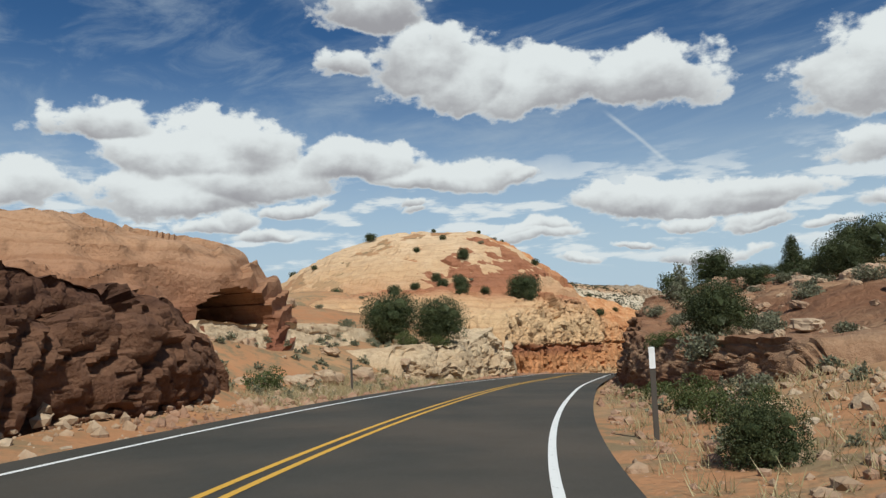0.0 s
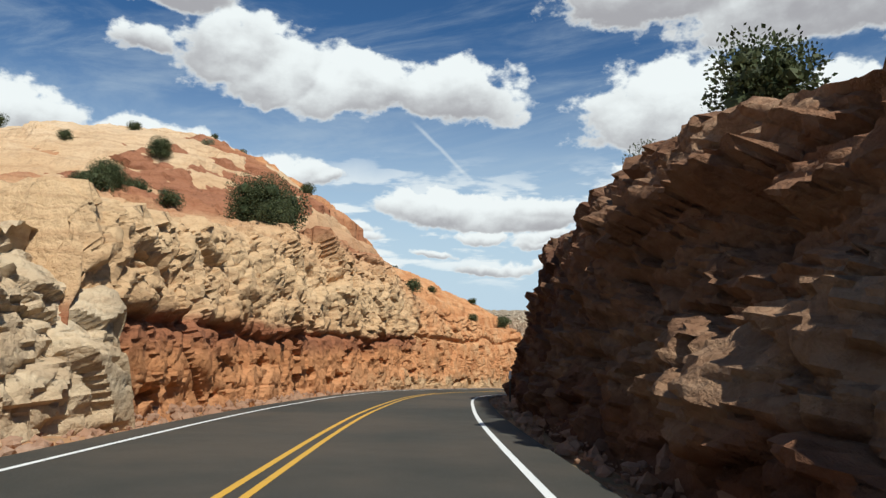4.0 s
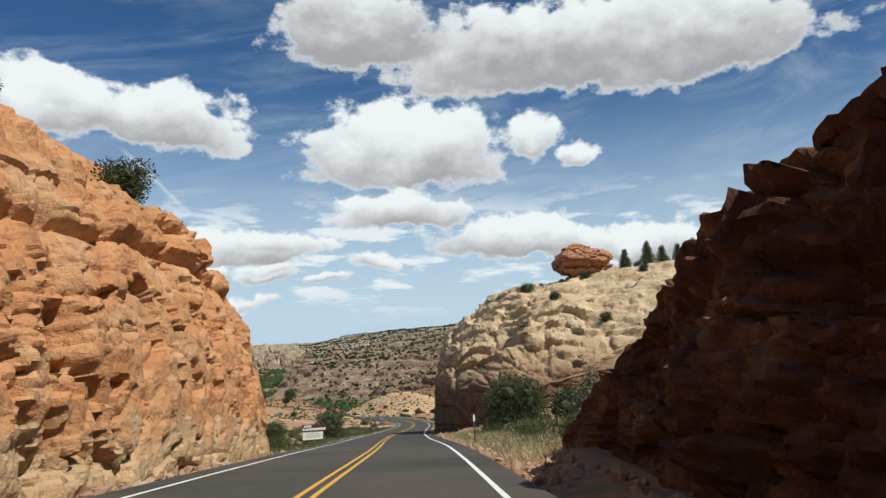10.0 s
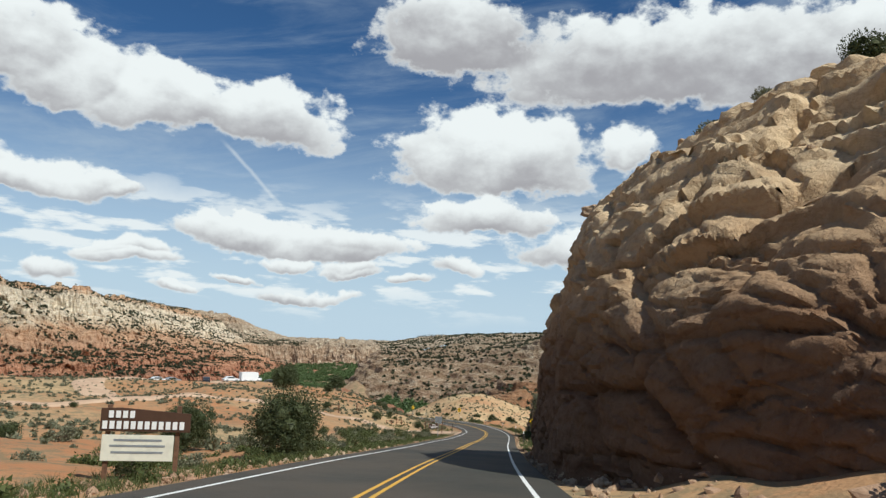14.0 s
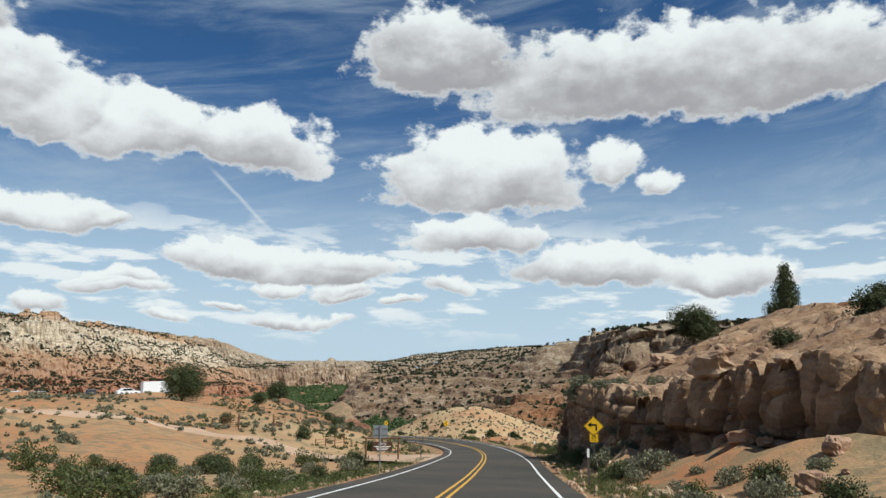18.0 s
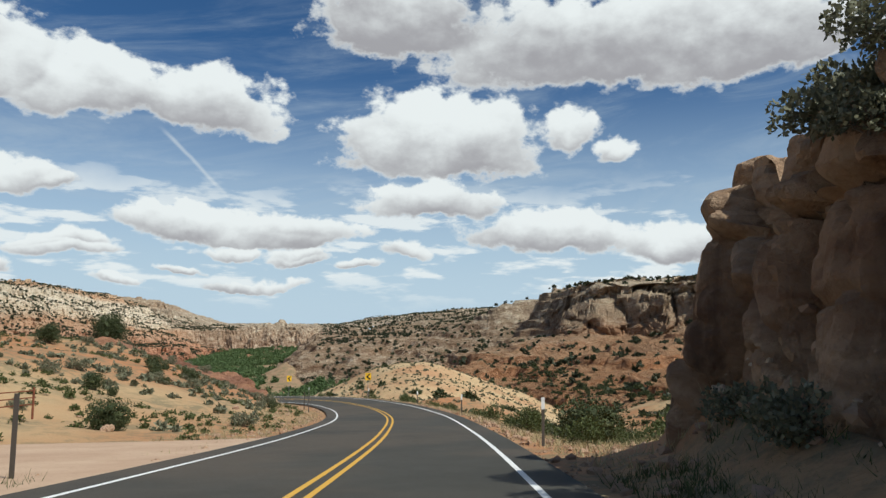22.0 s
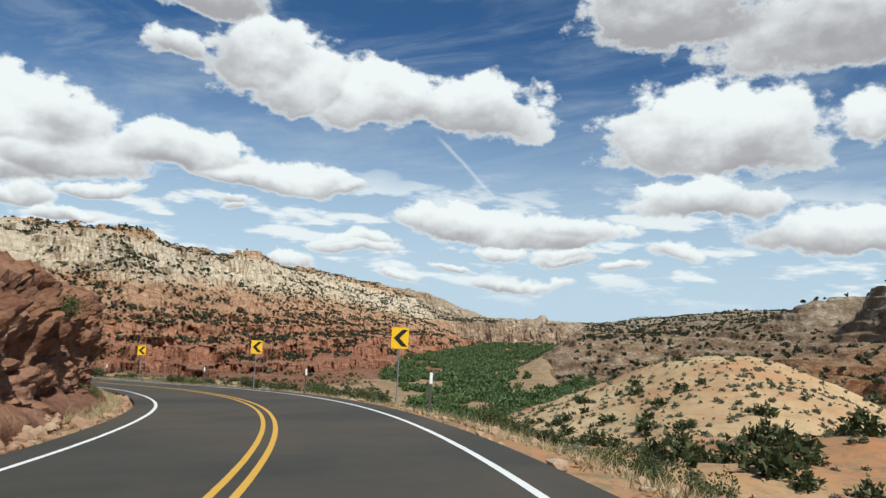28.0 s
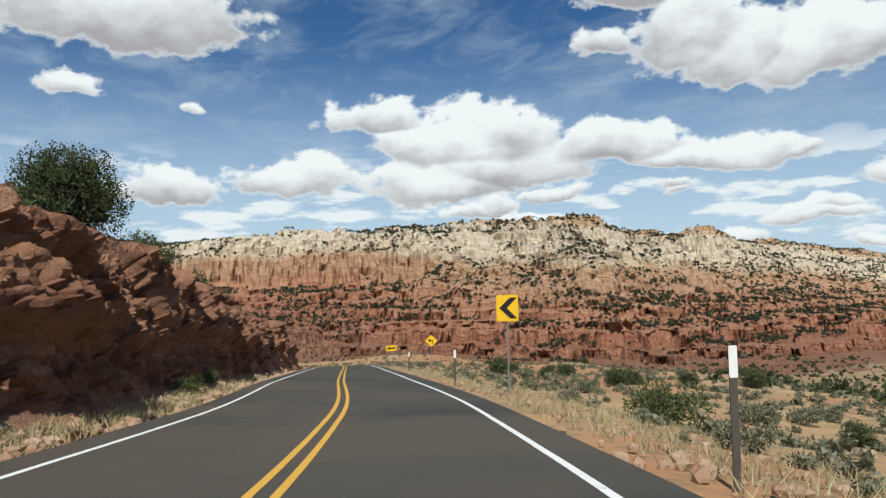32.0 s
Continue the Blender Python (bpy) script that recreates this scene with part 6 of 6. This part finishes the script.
# ---- signs, posts and small things ----
m_steel = plain("galvanised_steel", (0.33, 0.34, 0.34), 0.5, 0.7)
m_dark_steel = plain("dark_weathered_steel", (0.10, 0.085, 0.07), 0.75, 0.3)
m_yellow = plain("yellow_sign_sheeting", (0.80, 0.47, 0.015), 0.45, spot=0.05)
m_black = plain("black_sign_ink", (0.012, 0.012, 0.012), 0.5, spot=0.05)
m_white = plain("white_sheeting", (0.78, 0.78, 0.75), 0.5, spot=0.06)
m_brown = plain("brown_painted_board", (0.075, 0.038, 0.022), 0.7)
m_cream = plain("cream_painted_board", (0.70, 0.68, 0.56), 0.7)
m_timber = plain("rough_brown_timber", (0.16, 0.085, 0.05), 0.85, spot=0.3, scale=6)
m_alu = plain("bare_aluminium_back", (0.36, 0.40, 0.43), 0.45, 0.6)
m_rubber = plain("black_rubber", (0.02, 0.02, 0.02), 0.8)
m_glass_dark = plain("dark_car_glass", (0.02, 0.025, 0.03), 0.08, spot=0.02)
m_rust = plain("rusty_red_steel", (0.22, 0.075, 0.04), 0.8, 0.2, spot=0.3)


def rounded(w, h, r, steps=5):
    """Outline of a plate with rounded corners, in x, z."""
    out = []
    for cx, cz, a0 in ((w / 2 - r, h / 2 - r, 0), (-w / 2 + r, h / 2 - r, 90), (-w / 2 + r, -h / 2 + r, 180), (w / 2 - r, -h / 2 + r, 270)):
        for k in range(steps + 1):
            a = radians(a0 + 90 * k / steps)
            out.append((cx + r * math.cos(a), cz + r * math.sin(a)))
    return out


def words(name, text, size, mat, parent, at, turn=(90, 0, 0)):
    """Raised lettering in the built-in font."""
    cu = bpy.data.curves.new(name, "FONT")
    cu.body, cu.size, cu.extrude, cu.align_x, cu.align_y = text, size, 0.002, "CENTER", "CENTER"
    tmp = bpy.data.objects.new(name, cu)
    scene.collection.objects.link(tmp)
    bpy.context.view_layer.update()
    me = bpy.data.meshes.new_from_object(tmp.evaluated_get(bpy.context.evaluated_depsgraph_get()))
    bpy.data.objects.remove(tmp)
    me.materials.clear()
    me.materials.append(mat)
    ob = new(name, me)
    ob.matrix_basis = pose(*at, *turn)
    ob.parent = parent
    return ob


def stand(s, d, face=0.0, lift=0.0):
    """Pose at the verge: x across the road to the right, facing oncoming traffic of this lane (-y along the road)."""
    x, y = on_land(s, d)
    return pose(x, y, ground_at(x, y) + lift, 0, 0, heading(s) + face)


def outline_frame(outer, thick, at, width):
    """A thin line just inside an outline."""
    bm = bmesh.new()
    n = len(outer)
    inner = [(x * (1 - width), z * (1 - width)) for x, z in outer]
    out2 = [(x * (1 - width * 0.35), z * (1 - width * 0.35)) for x, z in outer]
    a = [bm.verts.new((x, 0, z)) for x, z in out2]
    b = [bm.verts.new((x, 0, z)) for x, z in inner]
    for i in range(n):
        bm.faces.new((a[i], a[(i + 1) % n], b[(i + 1) % n], b[i]))
    bmesh.ops.transform(bm, matrix=pose(*at), verts=bm.verts)
    return bm


def chevron_sign(s, d, face, high=2.9, group="chevron signs round the bend"):
    """High from the road's middle to the plate's centre."""
    m = stand(s, d, face)
    road_z = float(road_at(s, 0)[2])
    top = road_z + high - m.translation.z
    ob = thing("chevron_sign", m, "yellow chevron curve sign on a steel post", "road sign", group)
    part("post", tube(0.032, top + 0.75, (0, 0.03, (top + 0.75) / 2 - 0.4), sides=10), m_steel, ob, "grey steel post")
    w, h = 0.8, 0.96
    plate = part("plate", prism(rounded(w, h, 0.06), 0.012, (0, -0.022, top)), m_yellow, ob)
    c = [(-0.3, 0.0), (0.1, 0.38), (0.36, 0.38), (-0.02, 0.0), (0.36, -0.38), (0.1, -0.38)]
    part("chevron", prism(c, 0.004, (0, -0.027, top)), m_black, plate, "black chevron arrow")
    for z in (-0.3, 0.3):
        part("bolt", tube(0.018, 0.014, (0.0, -0.03, top + z), (90, 0, 0), 8), m_steel, plate)
    return ob


for s, d, face in ((384.6, 6.8, -8), (409.8, 6.7, -8), (431, 5.8, -10), (457, 5.95, -6)):
    chevron_sign(s, d, face)


def delineator(s, d, shiny=True):
    m = stand(s, d)
    m.translation.z = float(road_at(s, 0)[2]) + 0.18
    ob = thing("delineator_post", m, "dark steel marker post with a white reflector" if shiny else "bare dark steel marker post at the verge", "marker post", "marker posts along the road")
    part("post", prism([(-0.045, -1.0), (0.045, -1.0), (0.045, 1.22), (-0.045, 1.22)], 0.02), m_dark_steel, ob)
    part("rib", box((0.02, 0.03, 1.68), (0, 0.03, 0.36), 0.004), m_dark_steel, ob)
    if shiny:
        part("reflector", prism(rounded(0.1, 0.36, 0.015), 0.006, (0, -0.009, 1.05)), m_white, ob, "white reflector plate")
    return ob


for s in (12.6, 53, 82, 111, 122, 167, 222, 266, 309, 337, 358, 380, 401, 419.5, 439.5, 464, 488):
    delineator(s, 5.15)
for s in (28.6, 53, 105, 354, 362, 436, 300):
    delineator(s, -5.6, False)

# turn warning with its speed plate
m = stand(275.6, 6.5, -4)
sign = thing("turn_warning_sign", m, "yellow diamond turn sign over a speed plate", "road sign")
part("post", prism([(-0.035, -0.5), (0.035, -0.5), (0.035, 3.2), (-0.035, 3.2)], 0.035, (0, 0.0, 0)), m_dark_steel, sign)
dia = [(0, 0.54), (-0.54, 0), (0, -0.54), (0.54, 0)]
plate = part("diamond_plate", prism(dia, 0.01, (0, -0.014, 2.55)), m_yellow, sign)
part("border", outline_frame(dia, 0.004, (0, -0.017, 2.55), 0.07), m_black, plate)
part("arrow", prism([(0.1, -0.24), (0.18, -0.24), (0.18, 0.12), (-0.12, 0.12), (-0.12, 0.22), (-0.34, 0.07), (-0.12, -0.06), (-0.12, 0.03), (0.1, 0.03)], 0.004, (0, -0.019, 2.55)), m_black, plate, "black bent arrow")
speed = part("speed_plate", prism(rounded(0.48, 0.48, 0.04), 0.01, (0, -0.014, 1.93)), m_yellow, sign)
part("border", outline_frame(rounded(0.48, 0.48, 0.04), 0.004, (0, -0.017, 1.93), 0.08), m_black, speed)
words("digits", "25", 0.27, m_black, speed, (0, -0.018, 1.99))
words("unit", "M.P.H.", 0.09, m_black, speed, (0, -0.018, 1.8))

# the far bend's signs
sign = thing("arrow_board", stand(512, 5.2, 10), "wide yellow board with a black arrow", "road sign")
for x in (-0.4, 0.4):
    part("post", tube(0.03, 2.9, (x, 0.03, 1.05), sides=8), m_steel, sign)
plate = part("plate", prism(rounded(1.25, 0.62, 0.05), 0.012, (0, -0.015, 2.15)), m_yellow, sign)
part("arrow", prism([(-0.5, 0), (-0.2, 0.2), (-0.2, 0.08), (0.48, 0.08), (0.48, -0.08), (-0.2, -0.08), (-0.2, -0.2)], 0.004, (0, -0.02, 2.15)), m_black, plate)
sign = thing("curve_warning_sign", stand(492, 7.4, -6), "small yellow diamond curve warning sign on post", "road sign")
part("post", tube(0.03, 3.2, (0, 0.03, 1.1), sides=8), m_steel, sign)
plate = part("diamond_plate", prism([(x * 0.95, z * 0.95) for x, z in dia], 0.01, (0, -0.014, 2.7)), m_yellow, sign)
part("arrow", prism([(0.06, -0.22), (0.14, -0.22), (0.14, 0.08), (-0.1, 0.08), (-0.1, 0.17), (-0.28, 0.03), (-0.1, -0.1), (-0.1, 0.0), (0.06, 0.0)], 0.004, (0, -0.018, 2.7)), m_black, plate)

# backs of the signs for the other lane
sign = thing("sign_back", stand(163, -7.6, 180), "bare metal back of a diamond sign and plate", "road sign")
part("post", prism([(-0.04, -0.5), (0.04, -0.5), (0.04, 3.1), (-0.04, 3.1)], 0.03), m_dark_steel, sign)
part("diamond_plate", prism([(x * 0.85, z * 0.85) for x, z in rounded(0.9, 0.9, 0.25)], 0.01, (0, -0.014, 2.65)), m_alu, sign)
part("small_plate", prism(rounded(0.46, 0.56, 0.04), 0.01, (0, -0.014, 1.85)), m_alu, sign)
sign = thing("sign_back", stand(282.5, -6.5, 180), "bare aluminium back of a wide road sign", "road sign")
part("post", tube(0.05, 3.3, (0, 0.05, 1.2), sides=10), m_steel, sign)
plate = part("plate", prism(rounded(0.95, 0.8, 0.05), 0.012, (0, -0.014, 2.45)), m_alu, sign)
for z in (2.25, 2.65):
    part("brace", box((0.9, 0.03, 0.05), (0, 0.02, z), 0.006), m_steel, plate)

# timber frame with the hanging board
sign = thing("hanging_board", stand(294.0, -8.2, 12), "brown hanging board in a rough timber frame", "sign")
for x in (-1.3, 1.3):
    part("post", tube(0.075, 2.5, (x, 0, 0.75), sides=9, r2=0.065), m_timber, sign)
part("beam", tube(0.06, 2.9, (0, 0, 1.95), (0, 90, 0), 9), m_timber, sign)
board = part("board", box((1.6, 0.05, 0.72), (0, 0, 1.3), 0.012), m_brown, sign, "dark brown board with white lettering")
words("lettering", "OPEN", 0.24, m_white, board, (0, -0.03, 1.49))
for z, w in ((1.3, 1.35), (1.17, 1.0), (1.05, 0.85)):
    part("lettering_line", box((w, 0.006, 0.055), (0, -0.028, z)), m_white, board)
for x in (-0.65, 0.65):
    part("chain", tube(0.012, 0.3, (x, 0, 1.8), sides=6), m_dark_steel, sign)

# roadside board of the coffee house: lettering as plain bars
sign = thing("roadside_board", stand(200.8, -7.5, 14), "dark timber board with white lettering over cream panel", "sign")
for x in (-0.95, 0.95):
    part("post", box((0.12, 0.12, 2.6), (x, 0.08, 0.75), 0.01), m_timber, sign)
top_board = part("top_board", prism([(-1.15, -0.3), (1.3, -0.3), (1.3, 0.22), (0.2, 0.3), (-0.6, 0.36), (-1.15, 0.34)], 0.07, (0, -0.06, 1.62)), m_brown, sign, "dark weathered timber plank board")
k = 0
for z, x0, n, h in ((1.8, -0.95, 4, 0.2), (1.5, -1.1, 12, 0.22)):
    for i in range(n):
        part("letter_bar", box((0.13, 0.02, h), (x0 + i * 0.19 + 0.08, -0.075, z), 0.008), m_white, top_board)
panel = part("lower_panel", box((1.95, 0.05, 0.72), (-0.1, -0.02, 0.86), 0.01), m_cream, sign, "cream panel with faint lettering")
for z, w in ((1.08, 1.3), (0.92, 1.5), (0.74, 1.4)):
    part("faint_line", box((w, 0.006, 0.06), (-0.1, -0.05, z)), m_alu, panel)


def gate(x, y, turn, mirror=1):
    g = thing("farm_gate", pose(x, y, ground_at(x, y), 0, 0, turn), "short rusty steel tube gate standing open", "gate", "gates at the gravel drive")
    part("post", tube(0.09, 1.9, (1.15 * mirror, 0, 0.65), sides=9), m_timber, g)
    part("stile", tube(0.025, 1.15, (-1.0 * mirror, 0, 0.75), sides=8), m_rust, g)
    part("stile", tube(0.025, 1.15, (1.0 * mirror, 0, 0.75), sides=8), m_rust, g)
    for z in (0.25, 0.48, 0.71, 0.94, 1.2, 1.32):
        part("rail", tube(0.022, 2.0, (0, 0, z), (0, 90, 0), 8), m_rust, g)


gate(124.2, 289.8, 20)
gate(131.5, 294.0, 30, -1)
x, y = 134, 284
rail = thing("pipe_fence", pose(x, y, ground_at(x, y), 0, 0, 25), "low rusty red pipe fence by the drive", "fence")
for i in range(4):
    part("post", tube(0.05, 1.4, (-2.4 + i * 1.6, 0, 0.4), sides=8), m_rust, rail)
for z in (0.35, 0.65, 0.95):
    part("rail", tube(0.025, 5.0, (0, 0, z), (0, 90, 0), 8), m_rust, rail)


# ---- gravel drive and car park ----
def gravel_material():
    m, n = material("pale_gravel")
    at = place_of(n)
    a, b = n.noise(at, 0.4, 5, 0.6), n.noise(at, 9.0, 6, 0.7)
    col = n.ramp(a, [(0.35, (0.45, 0.30, 0.2)), (0.65, (0.54, 0.38, 0.26))])
    col = n.mix(n.math("MULTIPLY", n.step(b, 0.5, 0.7), 0.4), col, (0.3, 0.2, 0.13, 1))
    return finish(m, n, col, 0.95, relief(n, b, 0.4, 0.03), spec=0.1)


m_gravel = gravel_material()


def trail(name, points, width, label, lift=0.32):
    P = spline(np.array([(x, y, 0) for x, y in points], float), 40)
    W2 = np.gradient(P[:, :2], axis=0)
    W2 /= np.linalg.norm(W2, axis=1)[:, None]
    N2 = np.stack([W2[:, 1], -W2[:, 0]], 1)
    cols = np.linspace(-1, 1, 9)
    wid = np.broadcast_to(width, len(P)) / 2 * (1 + 0.12 * vnoise(np.stack([P[:, 0] / 4, P[:, 1] / 4, 0 * P[:, 0]], 1)))
    X = P[:, None, :2] + N2[:, None] * (cols[None, :, None] * wid[:, None, None])
    z = land(X[..., 0].ravel(), X[..., 1].ravel()).reshape(X.shape[:2]) + (0.06 + (lift - 0.06) * smooth(np.arange(len(P)), 0, 50))[:, None] * (1 - np.abs(cols[None]) ** 4 * 2.2)
    ob = new(name, fast_mesh(name, np.concatenate([X, z[..., None]], 2).reshape(-1, 3), grid_quads(len(P), len(cols))[:, ::-1], m_gravel, True))
    return tagged(ob, label, "track", kind="structure")


start = on_land(312, -5.2)
apron_s = np.arange(289, 316, 1.0)
apron_d = np.linspace(-15, -4.2, 10)
apron_w = np.minimum(smooth(apron_s, 289, 297), 1 - smooth(apron_s, 309, 316))
apron_p = road_at(apron_s[:, None], -4.2 + (apron_d[None] + 4.2) * (0.15 + 0.85 * apron_w[:, None]), 0.0)
apron_p[..., 2] += np.linspace(-0.1, -0.02, 10)[None]
apron = new("gravel_apron", fast_mesh("gravel_apron", apron_p.reshape(-1, 3), grid_quads(len(apron_s), 10)[:, ::-1], m_gravel, True))
tagged(apron, "pale gravel pull-out beside the asphalt", "track", kind="structure")
trail("gravel_drive", [on_land(304, -9), on_land(304, -14), (126, 274), (117, 283), (103, 292), (88, 308), (86, 330), (100, 348), (118, 355)], 7.5, "pale reddish gravel drive leaving the road")
trail("gravel_lot", [(96, 352), (112, 359), (128, 361), (142, 358)], 15.0, "pale gravel car park on the rise", 0.36)
trail("dirt_track", [(30, 262), (60, 268), (88, 281), (105, 292)], 5.0, "faint dirt track over red sand")


def car(x, y, turn, paint, label, van=False):
    """A parked car seen from far off, on its four wheels."""
    m = pose(x, y, drop2(x, y), 0, 0, turn)
    ob = thing("parked_van" if van else "parked_car", m, label, "van" if van else "car", "vehicles in the gravel car park")
    if van:
        side = [(-2.9, 0.45), (-2.9, 2.75), (1.5, 2.8), (1.9, 2.75), (2.0, 1.9), (2.9, 1.2), (3.0, 0.45)]
        glass = [(2.02, 1.85), (1.9, 1.3), (2.75, 1.25)]
        wheels, r = (-1.7, 1.9), 0.38
    else:
        side = [(-2.2, 0.35), (-2.2, 0.85), (-1.7, 0.95), (-1.1, 1.42), (0.45, 1.45), (1.2, 0.98), (2.1, 0.85), (2.25, 0.6), (2.2, 0.35)]
        glass = [(-1.45, 0.98), (-1.0, 1.36), (0.4, 1.38), (1.0, 0.98)]
        wheels, r = (-1.35, 1.35), 0.33
    w = 1.05 if van else 0.88
    body = prism(side, 2 * w, (0, -w, 0))
    bmesh.ops.bevel(body, geom=body.edges[:], offset=0.05, segments=2, affect="EDGES")
    part("body", body, paint, ob)
    for y0 in (-w - 0.006, w - 0.002):
        part("side_window", prism(glass, 0.008, (0, y0, 0)), m_glass_dark, ob)
    for wx in wheels:
        for y0 in (-w + 0.08, w - 0.08):
            wheel = part("wheel", tube(r, 0.22, (wx, y0, r), (90, 0, 0), 18), m_rubber, ob)
            part("rim", tube(r * 0.6, 0.236, (wx, y0, r), (90, 0, 0), 14), m_steel, wheel)
    part("headlight", box((0.05, 0.3, 0.14), (2.2 if not van else 2.95, 0.55, 0.7), 0.02), m_white, ob)
    part("headlight", box((0.05, 0.3, 0.14), (2.2 if not van else 2.95, -0.55, 0.7), 0.02), m_white, ob)


bpy.context.view_layer.update()
deps2 = bpy.context.evaluated_depsgraph_get()


def drop2(x, y):
    at = Vector((x, y, 300))
    for _ in range(60):
        hit, at, nor, i, ob, m = scene.ray_cast(deps2, at, Vector((0, 0, -1)))
        if not hit or not ob.name.startswith(("crown", "trunk")):
            break
        at = at - Vector((0, 0, 0.02))
    return at.z


m_car_white = plain("white_car_paint", (0.75, 0.76, 0.76), 0.25, spot=0.03)
m_car_dark = plain("dark_car_paint", (0.03, 0.035, 0.045), 0.25, spot=0.03)
m_car_silver = plain("silver_car_paint", (0.42, 0.44, 0.46), 0.3, 0.5, spot=0.03)
car(105, 361.5, 12, m_car_white, "white car parked on pale gravel")
car(109, 363.5, 15, m_car_silver, "silver car parked on pale gravel")
car(117.5, 362, 80, m_car_dark, "dark car parked on pale gravel")
car(124, 361.5, 8, m_car_white, "white car parked on pale gravel")
car(129.5, 362, 5, m_car_white, "white motor van parked on pale gravel", True)
car(135, 361, 30, m_car_dark, "dark car parked on pale gravel")

# ---- loose rock ----
perch = new("perched_boulder", boulder_mesh("perched_boulder", 5, (8.8, 6.8, 3.7), m_perch, 0.22, 64, 0.86))
bx, by = 106.9, 178.2
perch.matrix_world = pose(bx, by, drop2(bx, by) + 1.3, 2, 2, 40)
tagged(perch, "big layered red boulder perched on tan slickrock", "boulder")
STONES = [boulder_mesh("boulder", 100 + i, (1.0, 0.8 + 0.1 * i, 0.62), m_stone, 0.15, 12) for i in range(5)]
rs = random.Random(8)


def stones(n, s0, s1, d0, d1, k0, k1, group):
    for _ in range(n):
        s, d, k = rs.uniform(s0, s1), rs.uniform(d0, d1), k0 + (k1 - k0) * rs.random() ** 3
        x, y = on_land(s, d)
        ob = new("boulder", rs.choice(STONES))
        ob.matrix_world = pose(x, y, drop2(x, y) + 0.16 * k, rs.uniform(-14, 14), rs.uniform(-14, 14), rs.uniform(0, 360)) @ Matrix.Diagonal((k, k * rs.uniform(0.7, 1.1), k * rs.uniform(0.7, 1.0), 1))
        tagged(ob, "broken sandstone block lying on sand", "boulder", group)


stones(60, 156, 232, 6, 20, 0.25, 1.3, "blocks below the tan outcrop")
stones(26, 26, 48, -15, -6.5, 0.25, 1.4, "blocks beside the first bend")
stones(12, 2, 34, 6.5, 18, 0.25, 1.1, "blocks on the right bank")
stones(34, 300, 420, 7, 45, 0.3, 1.2, "blocks below the bend")
stones(30, 260, 303, 10.5, 15.5, 0.7, 1.9, "blocks on top of the brown cliff")
stones(130, 20, 62, 8.5, 18, 0.2, 1.3, "blocks on the right bank")
stones(24, 236, 262, 6.5, 12, 0.25, 1.0, "blocks below the brown cliff")
stones(24, 300, 392, -22, -7, 0.2, 0.8, "blocks on the hillside")
stones(20, 400, 500, 7, 26, 0.3, 1.0, "blocks above the river")


def rubble(name, n, s0, s1, d0, d1, mat, label, seed, k0=0.03, k1=0.22):
    """Small broken stones and gravel at the foot of a wall or along the verge, joined."""
    rng = np.random.default_rng(seed)
    s, d = rng.uniform(s0, s1, n), d0 + (d1 - d0) * rng.random(n)
    P = road_at(s, d)
    z = land(P[:, 0], P[:, 1])
    base, tri = np.array(ICO), np.array(ICO_F)
    k = k0 + (k1 - k0) * rng.random(n) ** 4
    V = base[None] * (0.6 + 0.7 * rng.random((n, len(base), 1))) * (k[:, None] * rng.uniform(0.6, 1.2, (n, 3)))[:, None]
    V += np.stack([P[:, 0], P[:, 1], z + k * 0.15], 1)[:, None]
    F = tri[None] + (np.arange(n) * len(base))[:, None, None]
    ob = new(name, fast_mesh(name, V.reshape(-1, 3), F.reshape(-1, 3), mat))
    return tagged(ob, label, "gravel", kind="stuff")


rubble("rubble", 3600, 42, 156, -6.0, -4.4, m_stone, "small broken sandstone at the wall's foot", 1)
rubble("rubble", 2600, 28, 154, 4.4, 6.0, m_stone, "small broken sandstone at the wall's foot", 2)
rubble("rubble", 2600, -5, 42, -7.5, -4.4, m_stone, "small stones along the verge", 3)
rubble("rubble", 3000, 154, 306, 4.4, 8.0, m_stone, "small stones along the verge", 4)
rubble("rubble", 4200, 304, 500, 4.4, 8.0, m_stone, "small stones and gravel along the verge", 5, 0.03, 0.16)
rubble("rubble", 3600, 154, 390, -8.5, -4.4, m_stone, "small stones and gravel along the verge", 6, 0.03, 0.16)
rubble("rubble", 2200, 386, 500, -6.0, -4.4, m_stone, "small broken sandstone at the wall's foot", 7)
rubble("rubble", 2600, 156, 194, 8.5, 22, m_stone, "broken red and tan stones below the outcrop", 9, 0.06, 0.5)
rubble("rubble", 1500, -5, 34, 4.4, 10, m_stone, "small stones along the verge", 8, 0.03, 0.18)
